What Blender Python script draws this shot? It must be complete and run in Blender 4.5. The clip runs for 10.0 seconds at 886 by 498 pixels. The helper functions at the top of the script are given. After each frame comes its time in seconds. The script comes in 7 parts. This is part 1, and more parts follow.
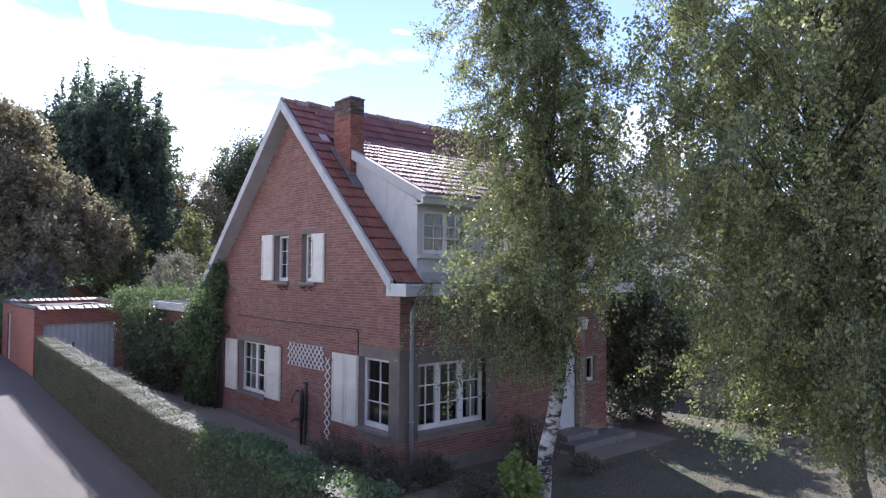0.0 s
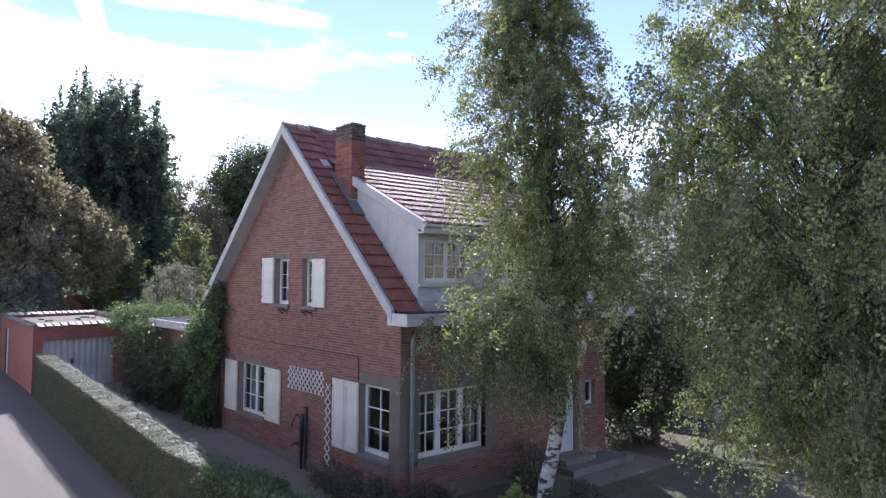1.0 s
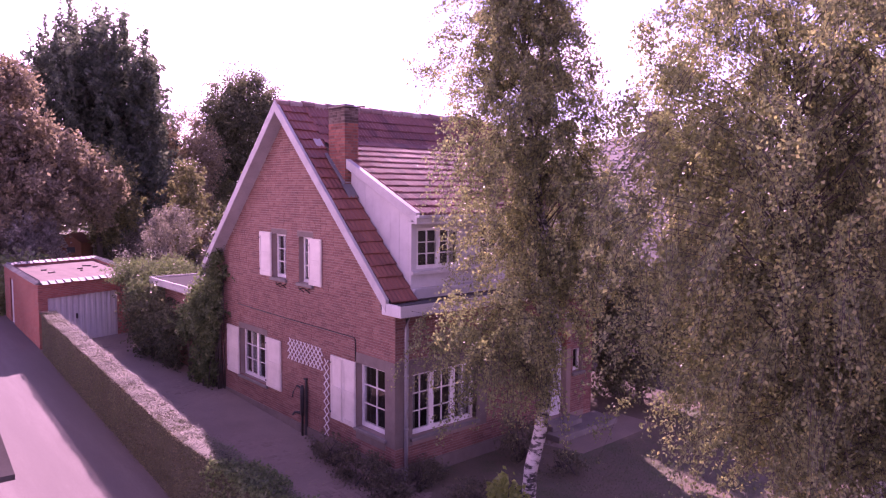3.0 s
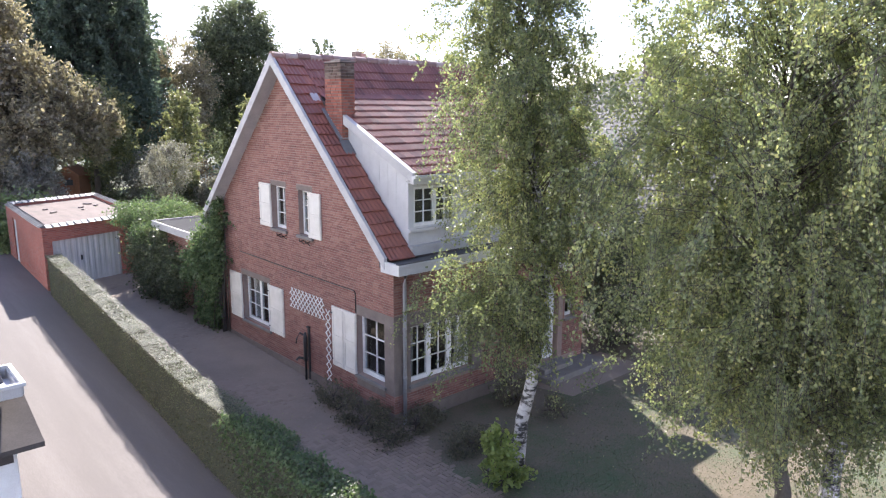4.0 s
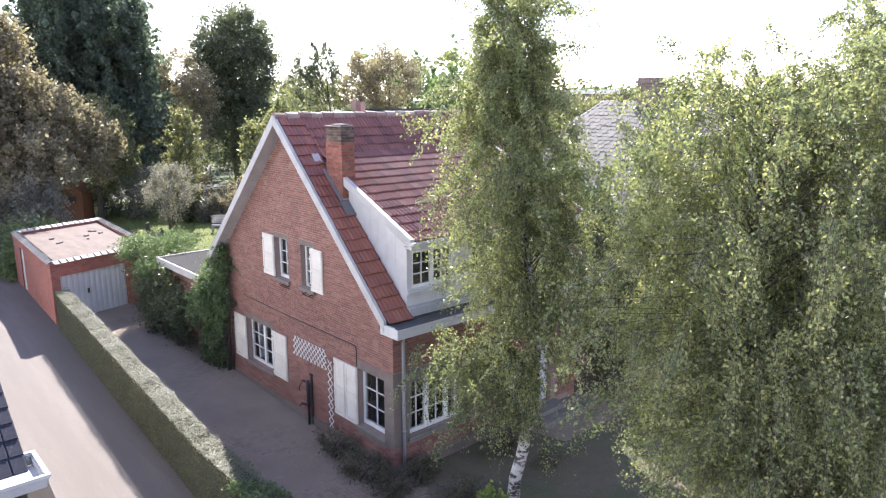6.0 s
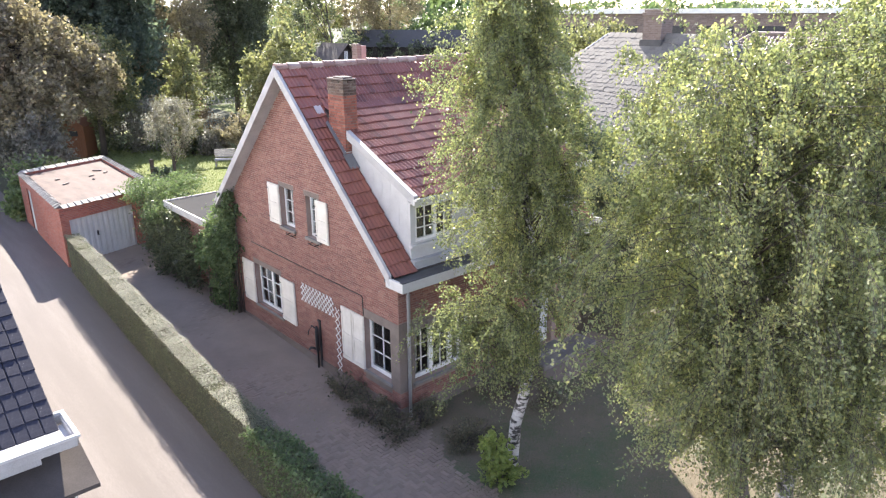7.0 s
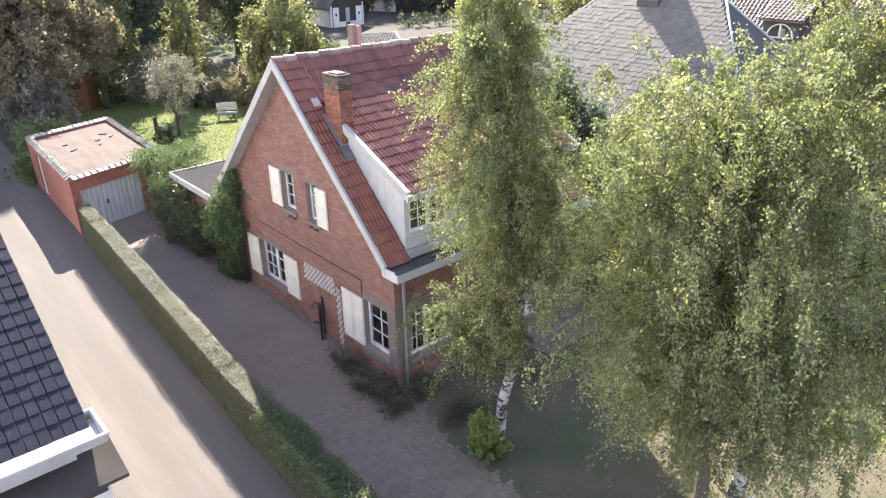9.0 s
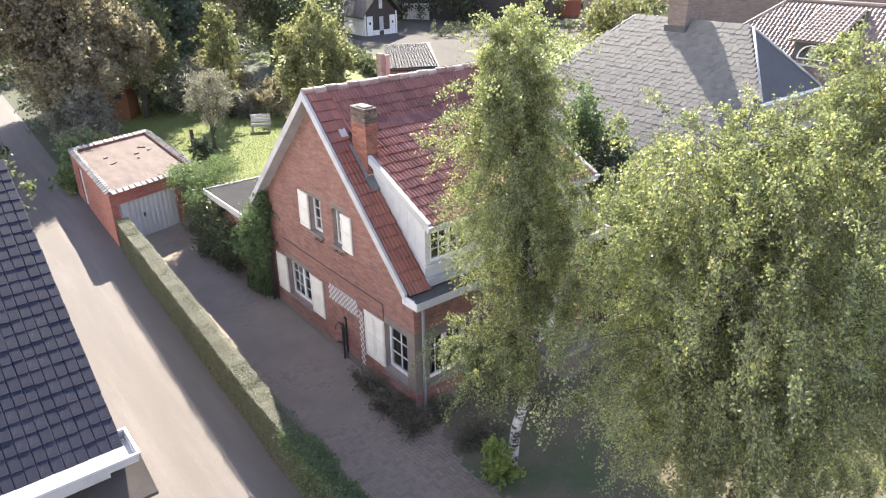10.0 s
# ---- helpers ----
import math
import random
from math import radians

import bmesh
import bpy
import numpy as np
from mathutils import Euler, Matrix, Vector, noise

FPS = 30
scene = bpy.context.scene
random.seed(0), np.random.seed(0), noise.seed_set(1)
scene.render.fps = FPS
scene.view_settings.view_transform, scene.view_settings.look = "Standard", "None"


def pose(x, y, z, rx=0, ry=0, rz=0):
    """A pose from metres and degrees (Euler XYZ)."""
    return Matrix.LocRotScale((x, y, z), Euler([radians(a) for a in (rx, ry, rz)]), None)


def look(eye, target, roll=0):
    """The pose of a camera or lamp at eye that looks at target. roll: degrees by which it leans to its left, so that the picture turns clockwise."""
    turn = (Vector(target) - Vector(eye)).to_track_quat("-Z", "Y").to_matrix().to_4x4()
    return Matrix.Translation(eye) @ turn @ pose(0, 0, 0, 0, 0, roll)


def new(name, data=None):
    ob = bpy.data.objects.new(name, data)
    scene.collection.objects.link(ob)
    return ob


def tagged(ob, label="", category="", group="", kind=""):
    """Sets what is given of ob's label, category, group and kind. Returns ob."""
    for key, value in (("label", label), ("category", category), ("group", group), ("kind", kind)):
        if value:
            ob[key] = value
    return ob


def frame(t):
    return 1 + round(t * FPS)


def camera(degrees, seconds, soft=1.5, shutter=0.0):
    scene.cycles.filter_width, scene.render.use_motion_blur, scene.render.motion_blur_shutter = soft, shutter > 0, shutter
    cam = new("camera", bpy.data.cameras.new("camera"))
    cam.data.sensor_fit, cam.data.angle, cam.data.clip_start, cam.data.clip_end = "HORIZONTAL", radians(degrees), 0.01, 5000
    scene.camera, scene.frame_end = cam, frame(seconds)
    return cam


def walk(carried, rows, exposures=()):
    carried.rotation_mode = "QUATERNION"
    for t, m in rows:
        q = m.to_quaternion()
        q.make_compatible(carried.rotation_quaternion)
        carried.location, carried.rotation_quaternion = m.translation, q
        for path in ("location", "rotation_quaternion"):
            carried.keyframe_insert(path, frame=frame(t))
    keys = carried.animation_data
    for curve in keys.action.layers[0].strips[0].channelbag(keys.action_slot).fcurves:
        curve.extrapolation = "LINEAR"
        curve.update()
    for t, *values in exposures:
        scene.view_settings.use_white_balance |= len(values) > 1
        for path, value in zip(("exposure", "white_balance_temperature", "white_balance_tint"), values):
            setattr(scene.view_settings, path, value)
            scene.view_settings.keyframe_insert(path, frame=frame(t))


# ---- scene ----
cam = camera(64.7, 10.0, soft=1.2)
PATH = [
    (0, (-8.177, -10.59, 3.951), (-6.862, -9.085, 4.023), 0.4),
    (0.5, (-8.186, -10.591, 4.163), (-6.869, -9.088, 4.242), 0.4),
    (1, (-8.317, -10.609, 4.459), (-6.994, -9.111, 4.539), 0.6),
    (1.5, (-8.346, -10.682, 4.788), (-7.023, -9.184, 4.873), 0.7),
    (2, (-8.43, -10.798, 5.147), (-7.105, -9.303, 5.233), 0.7),
    (2.5, (-8.486, -10.863, 5.551), (-7.155, -9.37, 5.544), 0.7),
    (3, (-8.473, -10.917, 5.971), (-7.147, -9.43, 5.804), 0.5),
    (3.2, (-8.542, -10.936, 6.09), (-7.213, -9.458, 5.869), 0.9),
    (4.3, (-8.687, -11.224, 7.08), (-7.381, -9.768, 6.662), 0.1),
    (4.5, (-8.714, -11.239, 7.202), (-7.405, -9.783, 6.791), 0.1),
    (5, (-8.75, -11.298, 7.61), (-7.44, -9.843, 7.203), 0.1),
    (5.5, (-8.788, -11.386, 8.038), (-7.477, -9.93, 7.635), 0.1),
    (5.7, (-8.816, -11.404, 8.208), (-7.504, -9.949, 7.805), 0.2),
    (6.8, (-8.893, -11.498, 9.119), (-7.618, -10.074, 8.53), -0.2),
    (7, (-8.906, -11.519, 9.272), (-7.646, -10.106, 8.628), -0.3),
    (7.5, (-8.93, -11.6, 9.754), (-7.709, -10.222, 8.971), -0.5),
    (8, (-8.95, -11.667, 10.161), (-7.75, -10.306, 9.32), -0.8),
    (8.5, (-8.914, -11.829, 10.555), (-7.715, -10.466, 9.715), -0.8),
    (9, (-8.901, -12.019, 10.979), (-7.707, -10.651, 10.142), -0.9),
    (9.5, (-8.859, -12.197, 11.401), (-7.709, -10.791, 10.566), -0.9),
    (10, (-8.857, -12.36, 11.819), (-7.726, -10.936, 10.988), -0.7),
]
EXPOSURES = [(0.0, 1.12, 5750, 17), (1.0, 1.06, 5750, 17), (2.55, 0.85, 5700, 18), (2.9, 1.32, 6800, 116), (3.05, 1.32, 6800, 116), (3.25, 0.95, 6000, 18), (4.2, 2.02, 6300, 15), (5.5, 1.95, 6300, 15), (7.0, 2.18, 6700, 12), (10.0, 2.15, 6900, 10)]
SKY, SUN_POWER = 0.15, 4.4
walk(cam, [(t, look(eye, target, roll)) for t, eye, target, roll in PATH], EXPOSURES)

# ---- light ----
TRAILS = [((0.1029, 0.3334, -0.9372), (0.3754, 0.8595, 0.347), 0.99, 0.013), ((-0.9259, 0.3129, -0.2118), (0.236, 0.9166, 0.3226), 0.9995, 0.016), ((0.1519, 0.2489, -0.9565), (0.4101, 0.8646, 0.2902), 0.9956, 0.008), ((0.1286, 0.3163, -0.9399), (0.5751, 0.7484, 0.3305), 0.9999, 0.004)]
SUN = Vector((0.70, 1.2, 1.0)).normalized()
world = bpy.data.worlds.new("sky")
scene.world = world
world.use_nodes = True
wn, wl = world.node_tree.nodes, world.node_tree.links
bg = wn["Background"]
sky = wn.new("ShaderNodeTexSky")
sky.sky_type = "NISHITA"
sky.sun_disc = False
sky.sun_elevation = math.asin(SUN.z)
sky.sun_rotation = math.atan2(SUN.x, SUN.y)
sky.air_density, sky.dust_density, sky.ozone_density = 1.0, 0.0, 2.5
wco = wn.new("ShaderNodeTexCoord")
wmap = wn.new("ShaderNodeMapping")
wmap.inputs["Scale"].default_value = (1.5, 3.0, 7.5)
wmap.inputs["Rotation"].default_value = (0.12, 0.3, 0.75)
wnoise = wn.new("ShaderNodeTexNoise")
wnoise.inputs["Scale"].default_value = 1.3
wnoise.inputs["Detail"].default_value = 8.0
wnoise.inputs["Roughness"].default_value = 0.6
wnoise.inputs["Distortion"].default_value = 0.9
wl.new(wco.outputs["Generated"], wmap.inputs["Vector"])
wl.new(wmap.outputs["Vector"], wnoise.inputs["Vector"])


def sky_dot(direction, gain):
    """How far the view leans towards a direction, times gain."""
    d = wn.new("ShaderNodeVectorMath")
    d.operation = "DOT_PRODUCT"
    d.inputs[1].default_value = Vector(direction).normalized() * gain
    wl.new(wco.outputs["Generated"], d.inputs[0])
    return d.outputs["Value"]


def sky_sum(a, b):
    m = wn.new("ShaderNodeMath")
    wl.new(a, m.inputs[0])
    wl.new(b, m.inputs[1])
    return m.outputs[0]


def sky_op(kind, a, b):
    m = wn.new("ShaderNodeMath")
    m.operation = kind
    for slot, v in zip(m.inputs, (a, b)):
        if isinstance(v, float):
            slot.default_value = v
        else:
            wl.new(v, slot)
    return m.outputs[0]


def sky_steps(value, stops):
    r = wn.new("ShaderNodeValToRGB")
    for e, (p, v) in zip(r.color_ramp.elements, stops):
        e.position, e.color = p, (v, v, v, 1)
    wl.new(value, r.inputs["Fac"])
    return r.outputs["Color"]


# a bank of bright cloud low towards the sun, broken wisps elsewhere
wbank = sky_op("MAXIMUM", sky_op("ADD", sky_dot((-0.355, 0.322, -1.0), 1.11), 0.085), -0.07)
wcover = sky_steps(sky_sum(wnoise.outputs["Fac"], wbank), ((0.46, 0.0), (0.75, 1.0)))
# vapour trails: pole of the great circle, middle, half length, half width
for pole, middle, reach, wide in TRAILS:
    ragged = sky_op("MULTIPLY", sky_op("SUBTRACT", wnoise.outputs["Fac"], 0.5), wide * 3.0)
    off = sky_op("ABSOLUTE", sky_op("ADD", sky_dot(pole, 1.0), ragged), 0.0)
    across = sky_steps(sky_op("DIVIDE", off, wide), ((0.1, 0.75), (1.0, 0.0)))
    along = sky_steps(sky_op("DIVIDE", sky_op("SUBTRACT", sky_dot(middle, 1.0), reach), 1.0 - reach), ((0.0, 0.0), (0.5, 1.0)))
    wcover = sky_op("MAXIMUM", wcover, sky_op("MULTIPLY", across, along))
wmix = wn.new("ShaderNodeMix")
wmix.data_type = "RGBA"
wmix.inputs["B"].default_value = (9.3, 9.3, 9.4, 1)
wl.new(wcover, wmix.inputs["Factor"])
wtint = wn.new("ShaderNodeMix")
wtint.data_type, wtint.blend_type = "RGBA", "MULTIPLY"
wtint.inputs["Factor"].default_value = 1.0
wtint.inputs["B"].default_value = (0.86, 0.71, 0.77, 1)
wl.new(sky.outputs["Color"], wtint.inputs["A"])
wl.new(wtint.outputs["Result"], wmix.inputs["A"])
wl.new(wmix.outputs["Result"], bg.inputs["Color"])
bg.inputs["Strength"].default_value = SKY

sun_data = bpy.data.lights.new("sun", "SUN")
sun_data.energy = SUN_POWER
sun_data.angle = radians(0.6)
sun_data.color = (1.0, 0.94, 0.86)
sun = new("sun", sun_data)
sun.matrix_world = look(SUN * 60, (0, 0, 0))


# ---- materials ----
def mat(name, rough=0.7, metal=0.0):
    m = bpy.data.materials.new(name)
    m.use_nodes = True
    b = m.node_tree.nodes["Principled BSDF"]
    b.inputs["Roughness"].default_value = rough
    b.inputs["Metallic"].default_value = metal
    return m, m.node_tree.nodes, m.node_tree.links, b


def ramp(nodes, stops):
    r = nodes.new("ShaderNodeValToRGB")
    e = r.color_ramp.elements
    e[0].position, e[0].color = stops[0][0], (*stops[0][1], 1)
    e[1].position, e[1].color = stops[-1][0], (*stops[-1][1], 1)
    for p, c in stops[1:-1]:
        e.new(p).color = (*c, 1)
    return r


def grain(name, stops, scale=3.0, fine=40.0, rough=0.8, bump=0.3, depth=0.01, metal=0.0, stretch=(1, 1, 1), vary=0.0, amount=0.35, sheen=0.5):
    """A surface with broad stains, fine grain and relief."""
    m, n, l, b = mat(name, rough, metal)
    b.inputs["Specular IOR Level"].default_value = sheen
    co = n.new("ShaderNodeTexCoord")
    mp = n.new("ShaderNodeMapping")
    mp.inputs["Scale"].default_value = stretch
    l.new(co.outputs["Object"], mp.inputs["Vector"])
    a, f = n.new("ShaderNodeTexNoise"), n.new("ShaderNodeTexNoise")
    a.inputs["Scale"].default_value, a.inputs["Detail"].default_value, a.inputs["Roughness"].default_value = scale, 6, 0.65
    f.inputs["Scale"].default_value, f.inputs["Detail"].default_value = fine, 4
    for t in (a, f):
        l.new(mp.outputs["Vector"], t.inputs["Vector"])
    mx = n.new("ShaderNodeMix")
    mx.inputs["Factor"].default_value = amount
    l.new(a.outputs["Fac"], mx.inputs["A"])
    l.new(f.outputs["Fac"], mx.inputs["B"])
    value = mx.outputs["Result"]
    if vary:
        inf = n.new("ShaderNodeObjectInfo")
        geo = n.new("ShaderNodeNewGeometry")
        add = n.new("ShaderNodeMath")
        l.new(inf.outputs["Random"], add.inputs[0])
        l.new(geo.outputs["Random Per Island"], add.inputs[1])
        fr = n.new("ShaderNodeMath")
        fr.operation = "FRACT"
        l.new(add.outputs[0], fr.inputs[0])
        ma = n.new("ShaderNodeMath")
        ma.operation = "MULTIPLY_ADD"
        l.new(fr.outputs[0], ma.inputs[0])
        ma.inputs[1].default_value = vary
        l.new(value, ma.inputs[2])
        su = n.new("ShaderNodeMath")
        su.operation = "SUBTRACT"
        l.new(ma.outputs[0], su.inputs[0])
        su.inputs[1].default_value = vary / 2
        value = su.outputs[0]
    r = ramp(n, stops)
    l.new(value, r.inputs["Fac"])
    l.new(r.outputs["Color"], b.inputs["Base Color"])
    bp = n.new("ShaderNodeBump")
    bp.inputs["Strength"].default_value, bp.inputs["Distance"].default_value = bump, depth
    l.new(f.outputs["Fac"], bp.inputs["Height"])
    l.new(bp.outputs["Normal"], b.inputs["Normal"])
    return m


def brickwork(name, dark, mid, light, mortar, row=0.062, length=0.215):
    """Coursed brick on upright walls, joints recessed, with soot and pale bloom."""
    m, n, l, b = mat(name, 0.88)
    co = n.new("ShaderNodeTexCoord")
    sp = n.new("ShaderNodeSeparateXYZ")
    l.new(co.outputs["Object"], sp.inputs[0])
    ad = n.new("ShaderNodeMath")
    l.new(sp.outputs["X"], ad.inputs[0])
    l.new(sp.outputs["Y"], ad.inputs[1])
    cb = n.new("ShaderNodeCombineXYZ")
    l.new(ad.outputs[0], cb.inputs["X"])
    l.new(sp.outputs["Z"], cb.inputs["Y"])
    br = n.new("ShaderNodeTexBrick")
    br.inputs["Scale"].default_value = 1.0
    br.inputs["Brick Width"].default_value, br.inputs["Row Height"].default_value = length, row
    br.inputs["Mortar Size"].default_value, br.inputs["Mortar Smooth"].default_value = 0.006, 0.3
    br.inputs["Color1"].default_value, br.inputs["Color2"].default_value = (0, 0, 0, 1), (1, 1, 1, 1)
    br.inputs["Mortar"].default_value = (0.5, 0.5, 0.5, 1)
    l.new(cb.outputs[0], br.inputs["Vector"])
    big = n.new("ShaderNodeTexNoise")
    big.inputs["Scale"].default_value, big.inputs["Detail"].default_value = 0.9, 6
    l.new(co.outputs["Object"], big.inputs["Vector"])
    fine = n.new("ShaderNodeTexNoise")
    fine.inputs["Scale"].default_value, fine.inputs["Detail"].default_value = 45, 3
    l.new(co.outputs["Object"], fine.inputs["Vector"])
    mx = n.new("ShaderNodeMix")
    mx.inputs["Factor"].default_value = 0.6
    l.new(br.outputs["Color"], mx.inputs["A"])
    l.new(big.outputs["Fac"], mx.inputs["B"])
    m2 = n.new("ShaderNodeMix")
    m2.inputs["Factor"].default_value = 0.3
    l.new(mx.outputs["Result"], m2.inputs["A"])
    l.new(fine.outputs["Fac"], m2.inputs["B"])
    r = ramp(n, [(0.2, dark), (0.5, mid), (0.8, light)])
    l.new(m2.outputs["Result"], r.inputs["Fac"])
    c = n.new("ShaderNodeMix")
    c.data_type = "RGBA"
    l.new(br.outputs["Fac"], c.inputs["Factor"])
    l.new(r.outputs["Color"], c.inputs["A"])
    c.inputs["B"].default_value = (*mortar, 1)
    l.new(c.outputs["Result"], b.inputs["Base Color"])
    iv = n.new("ShaderNodeMath")
    iv.operation = "SUBTRACT"
    iv.inputs[0].default_value = 1
    l.new(br.outputs["Fac"], iv.inputs[1])
    bp = n.new("ShaderNodeBump")
    bp.inputs["Strength"].default_value, bp.inputs["Distance"].default_value = 0.7, 0.008
    l.new(iv.outputs[0], bp.inputs["Height"])
    l.new(bp.outputs["Normal"], b.inputs["Normal"])
    return m


def foliage(name, stops, through_share=0.4, gloss=0.45):
    """Leaves: each its own tone, some daylight passing through them."""
    m, n, l, b = mat(name, gloss)
    geo = n.new("ShaderNodeNewGeometry")
    co = n.new("ShaderNodeTexCoord")
    no = n.new("ShaderNodeTexNoise")
    no.inputs["Scale"].default_value, no.inputs["Detail"].default_value = 0.8, 3
    l.new(co.outputs["Object"], no.inputs["Vector"])
    mx = n.new("ShaderNodeMix")
    mx.inputs["Factor"].default_value = 0.5
    l.new(geo.outputs["Random Per Island"], mx.inputs["A"])
    l.new(no.outputs["Fac"], mx.inputs["B"])
    r = ramp(n, stops)
    l.new(mx.outputs["Result"], r.inputs["Fac"])
    l.new(r.outputs["Color"], b.inputs["Base Color"])
    tr = n.new("ShaderNodeBsdfTranslucent")
    br = n.new("ShaderNodeMix")
    br.data_type, br.blend_type = "RGBA", "MULTIPLY"
    br.inputs["Factor"].default_value = 1.0
    l.new(r.outputs["Color"], br.inputs["A"])
    br.inputs["B"].default_value = (1.35, 1.42, 1.08, 1)
    l.new(br.outputs["Result"], tr.inputs["Color"])
    ms = n.new("ShaderNodeMixShader")
    ms.inputs[0].default_value = through_share
    l.new(b.outputs[0], ms.inputs[1])
    l.new(tr.outputs[0], ms.inputs[2])
    l.new(ms.outputs[0], n["Material Output"].inputs["Surface"])
    return m


BRICK = brickwork("red_brick", (0.17, 0.08, 0.06), (0.275, 0.122, 0.09), (0.37, 0.19, 0.145), (0.34, 0.27, 0.23))
BRICK_PIECE = grain("red_brick_face", [(0.1, (0.125, 0.06, 0.048)), (0.4, (0.20, 0.086, 0.065)), (0.62, (0.245, 0.112, 0.085)), (0.8, (0.29, 0.155, 0.12)), (0.95, (0.37, 0.26, 0.205))], 1.6, 60, 0.88, 0.5, 0.006, vary=0.42)
BRICK_CHIMNEY_PIECE = grain("chimney_brick_face", [(0.12, (0.12, 0.05, 0.036)), (0.5, (0.30, 0.10, 0.065)), (0.9, (0.38, 0.17, 0.115))], 1.6, 60, 0.88, 0.5, 0.006, vary=0.45)
MORTAR = grain("sandy_mortar", [(0.25, (0.21, 0.15, 0.122)), (0.75, (0.33, 0.25, 0.205))], 2.0, 60, 0.95, 0.4, 0.004)
BRICK_CHIMNEY = brickwork("chimney_brick", (0.13, 0.045, 0.03), (0.30, 0.09, 0.055), (0.38, 0.15, 0.1), (0.25, 0.2, 0.17), row=0.066)
BRICK_GARAGE = brickwork("garage_brick", (0.17, 0.055, 0.04), (0.33, 0.095, 0.065), (0.42, 0.15, 0.1), (0.3, 0.22, 0.18))
BRICK_PALE = brickwork("painted_pale_brick", (0.32, 0.29, 0.24), (0.42, 0.38, 0.31), (0.52, 0.48, 0.4), (0.3, 0.27, 0.23), row=0.075)
CEMENT = grain("grey_cement_coat", [(0.3, (0.125, 0.1, 0.085)), (0.7, (0.215, 0.175, 0.148))], 2.5, 60, 0.92, 0.4, 0.006)
TILE = grain("red_clay_tile", [(0.12, (0.085, 0.046, 0.04)), (0.42, (0.185, 0.07, 0.055)), (0.7, (0.25, 0.1, 0.076)), (0.92, (0.33, 0.22, 0.18))], 5, 55, 0.44, 0.35, 0.004, vary=0.4)
TILE_ORANGE = grain("orange_clay_tile", [(0.12, (0.11, 0.05, 0.04)), (0.45, (0.22, 0.075, 0.05)), (0.72, (0.27, 0.1, 0.066)), (0.95, (0.27, 0.2, 0.15))], 3, 50, 0.55, 0.35, 0.004, vary=0.32)
TILE_BLACK = grain("blue_black_tile", [(0.15, (0.011, 0.012, 0.021)), (0.5, (0.019, 0.021, 0.035)), (0.64, (0.032, 0.033, 0.046)), (0.70, (0.16, 0.155, 0.165))], 7, 30, 0.8, 0.3, 0.004, vary=0.1, sheen=0.3)
SLATE = grain("weathered_grey_slate", [(0.1, (0.06, 0.057, 0.05)), (0.4, (0.118, 0.111, 0.097)), (0.75, (0.152, 0.142, 0.122)), (0.95, (0.2, 0.187, 0.158))], 4, 40, 0.72, 0.3, 0.004, vary=0.36)
PANTILE_BROWN = grain("brown_pantile", [(0.1, (0.095, 0.066, 0.055)), (0.6, (0.19, 0.142, 0.12)), (0.95, (0.27, 0.215, 0.185))], 4, 40, 0.6, 0.3, 0.004, vary=0.4)
WHITE = grain("weathered_white_paint", [(0.25, (0.5, 0.48, 0.43)), (0.55, (0.72, 0.71, 0.67)), (0.8, (0.8, 0.79, 0.76))], 3, 70, 0.5, 0.15, 0.002)
SHUTTER_PAINT = grain("cream_shutter_paint", [(0.25, (0.5, 0.465, 0.39)), (0.55, (0.66, 0.62, 0.54)), (0.85, (0.74, 0.71, 0.64))], 3, 80, 0.55, 0.2, 0.002)
VERGE_PAINT = grain("greyed_white_board", [(0.2, (0.25, 0.238, 0.225)), (0.55, (0.42, 0.405, 0.385)), (0.85, (0.51, 0.498, 0.475))], 2.5, 50, 0.6, 0.25, 0.003, stretch=(1, 1, 1))
PANTILE_GREY = grain("grey_pantile", [(0.1, (0.055, 0.051, 0.047)), (0.6, (0.105, 0.098, 0.09)), (0.95, (0.16, 0.15, 0.14))], 4, 40, 0.8, 0.3, 0.004, vary=0.4)
GUTTER_PAINT = grain("aged_white_gutter_paint", [(0.2, (0.36, 0.35, 0.33)), (0.55, (0.52, 0.51, 0.485)), (0.85, (0.6, 0.59, 0.565))], 2.5, 50, 0.6, 0.25, 0.003)
ZINC = grain("dull_zinc", [(0.3, (0.3, 0.3, 0.29)), (0.7, (0.45, 0.45, 0.44))], 3, 50, 0.5, 0.2, 0.003, metal=0.1)
DARK_SLATE = grain("dark_slate", [(0.2, (0.035, 0.035, 0.034)), (0.8, (0.072, 0.071, 0.068))], 4, 40, 0.7, 0.3, 0.004)
FLASHING = grain("grey_lead_flashing", [(0.3, (0.10, 0.10, 0.102)), (0.7, (0.19, 0.19, 0.19))], 4, 50, 0.6, 0.2, 0.003)
LEAD = grain("dark_lead", [(0.3, (0.04, 0.04, 0.04)), (0.7, (0.085, 0.085, 0.083))], 4, 50, 0.7, 0.2, 0.003)
BITUMEN = grain("grey_bitumen_felt", [(0.2, (0.026, 0.026, 0.026)), (0.6, (0.044, 0.044, 0.043)), (0.9, (0.07, 0.068, 0.065))], 1.2, 60, 1.0, 0.3, 0.004, sheen=0.15)
CANOPY = grain("worn_brown_felt", [(0.25, (0.06, 0.052, 0.047)), (0.75, (0.11, 0.098, 0.088))], 2.0, 50, 1.0, 0.4, 0.004, sheen=0.1)
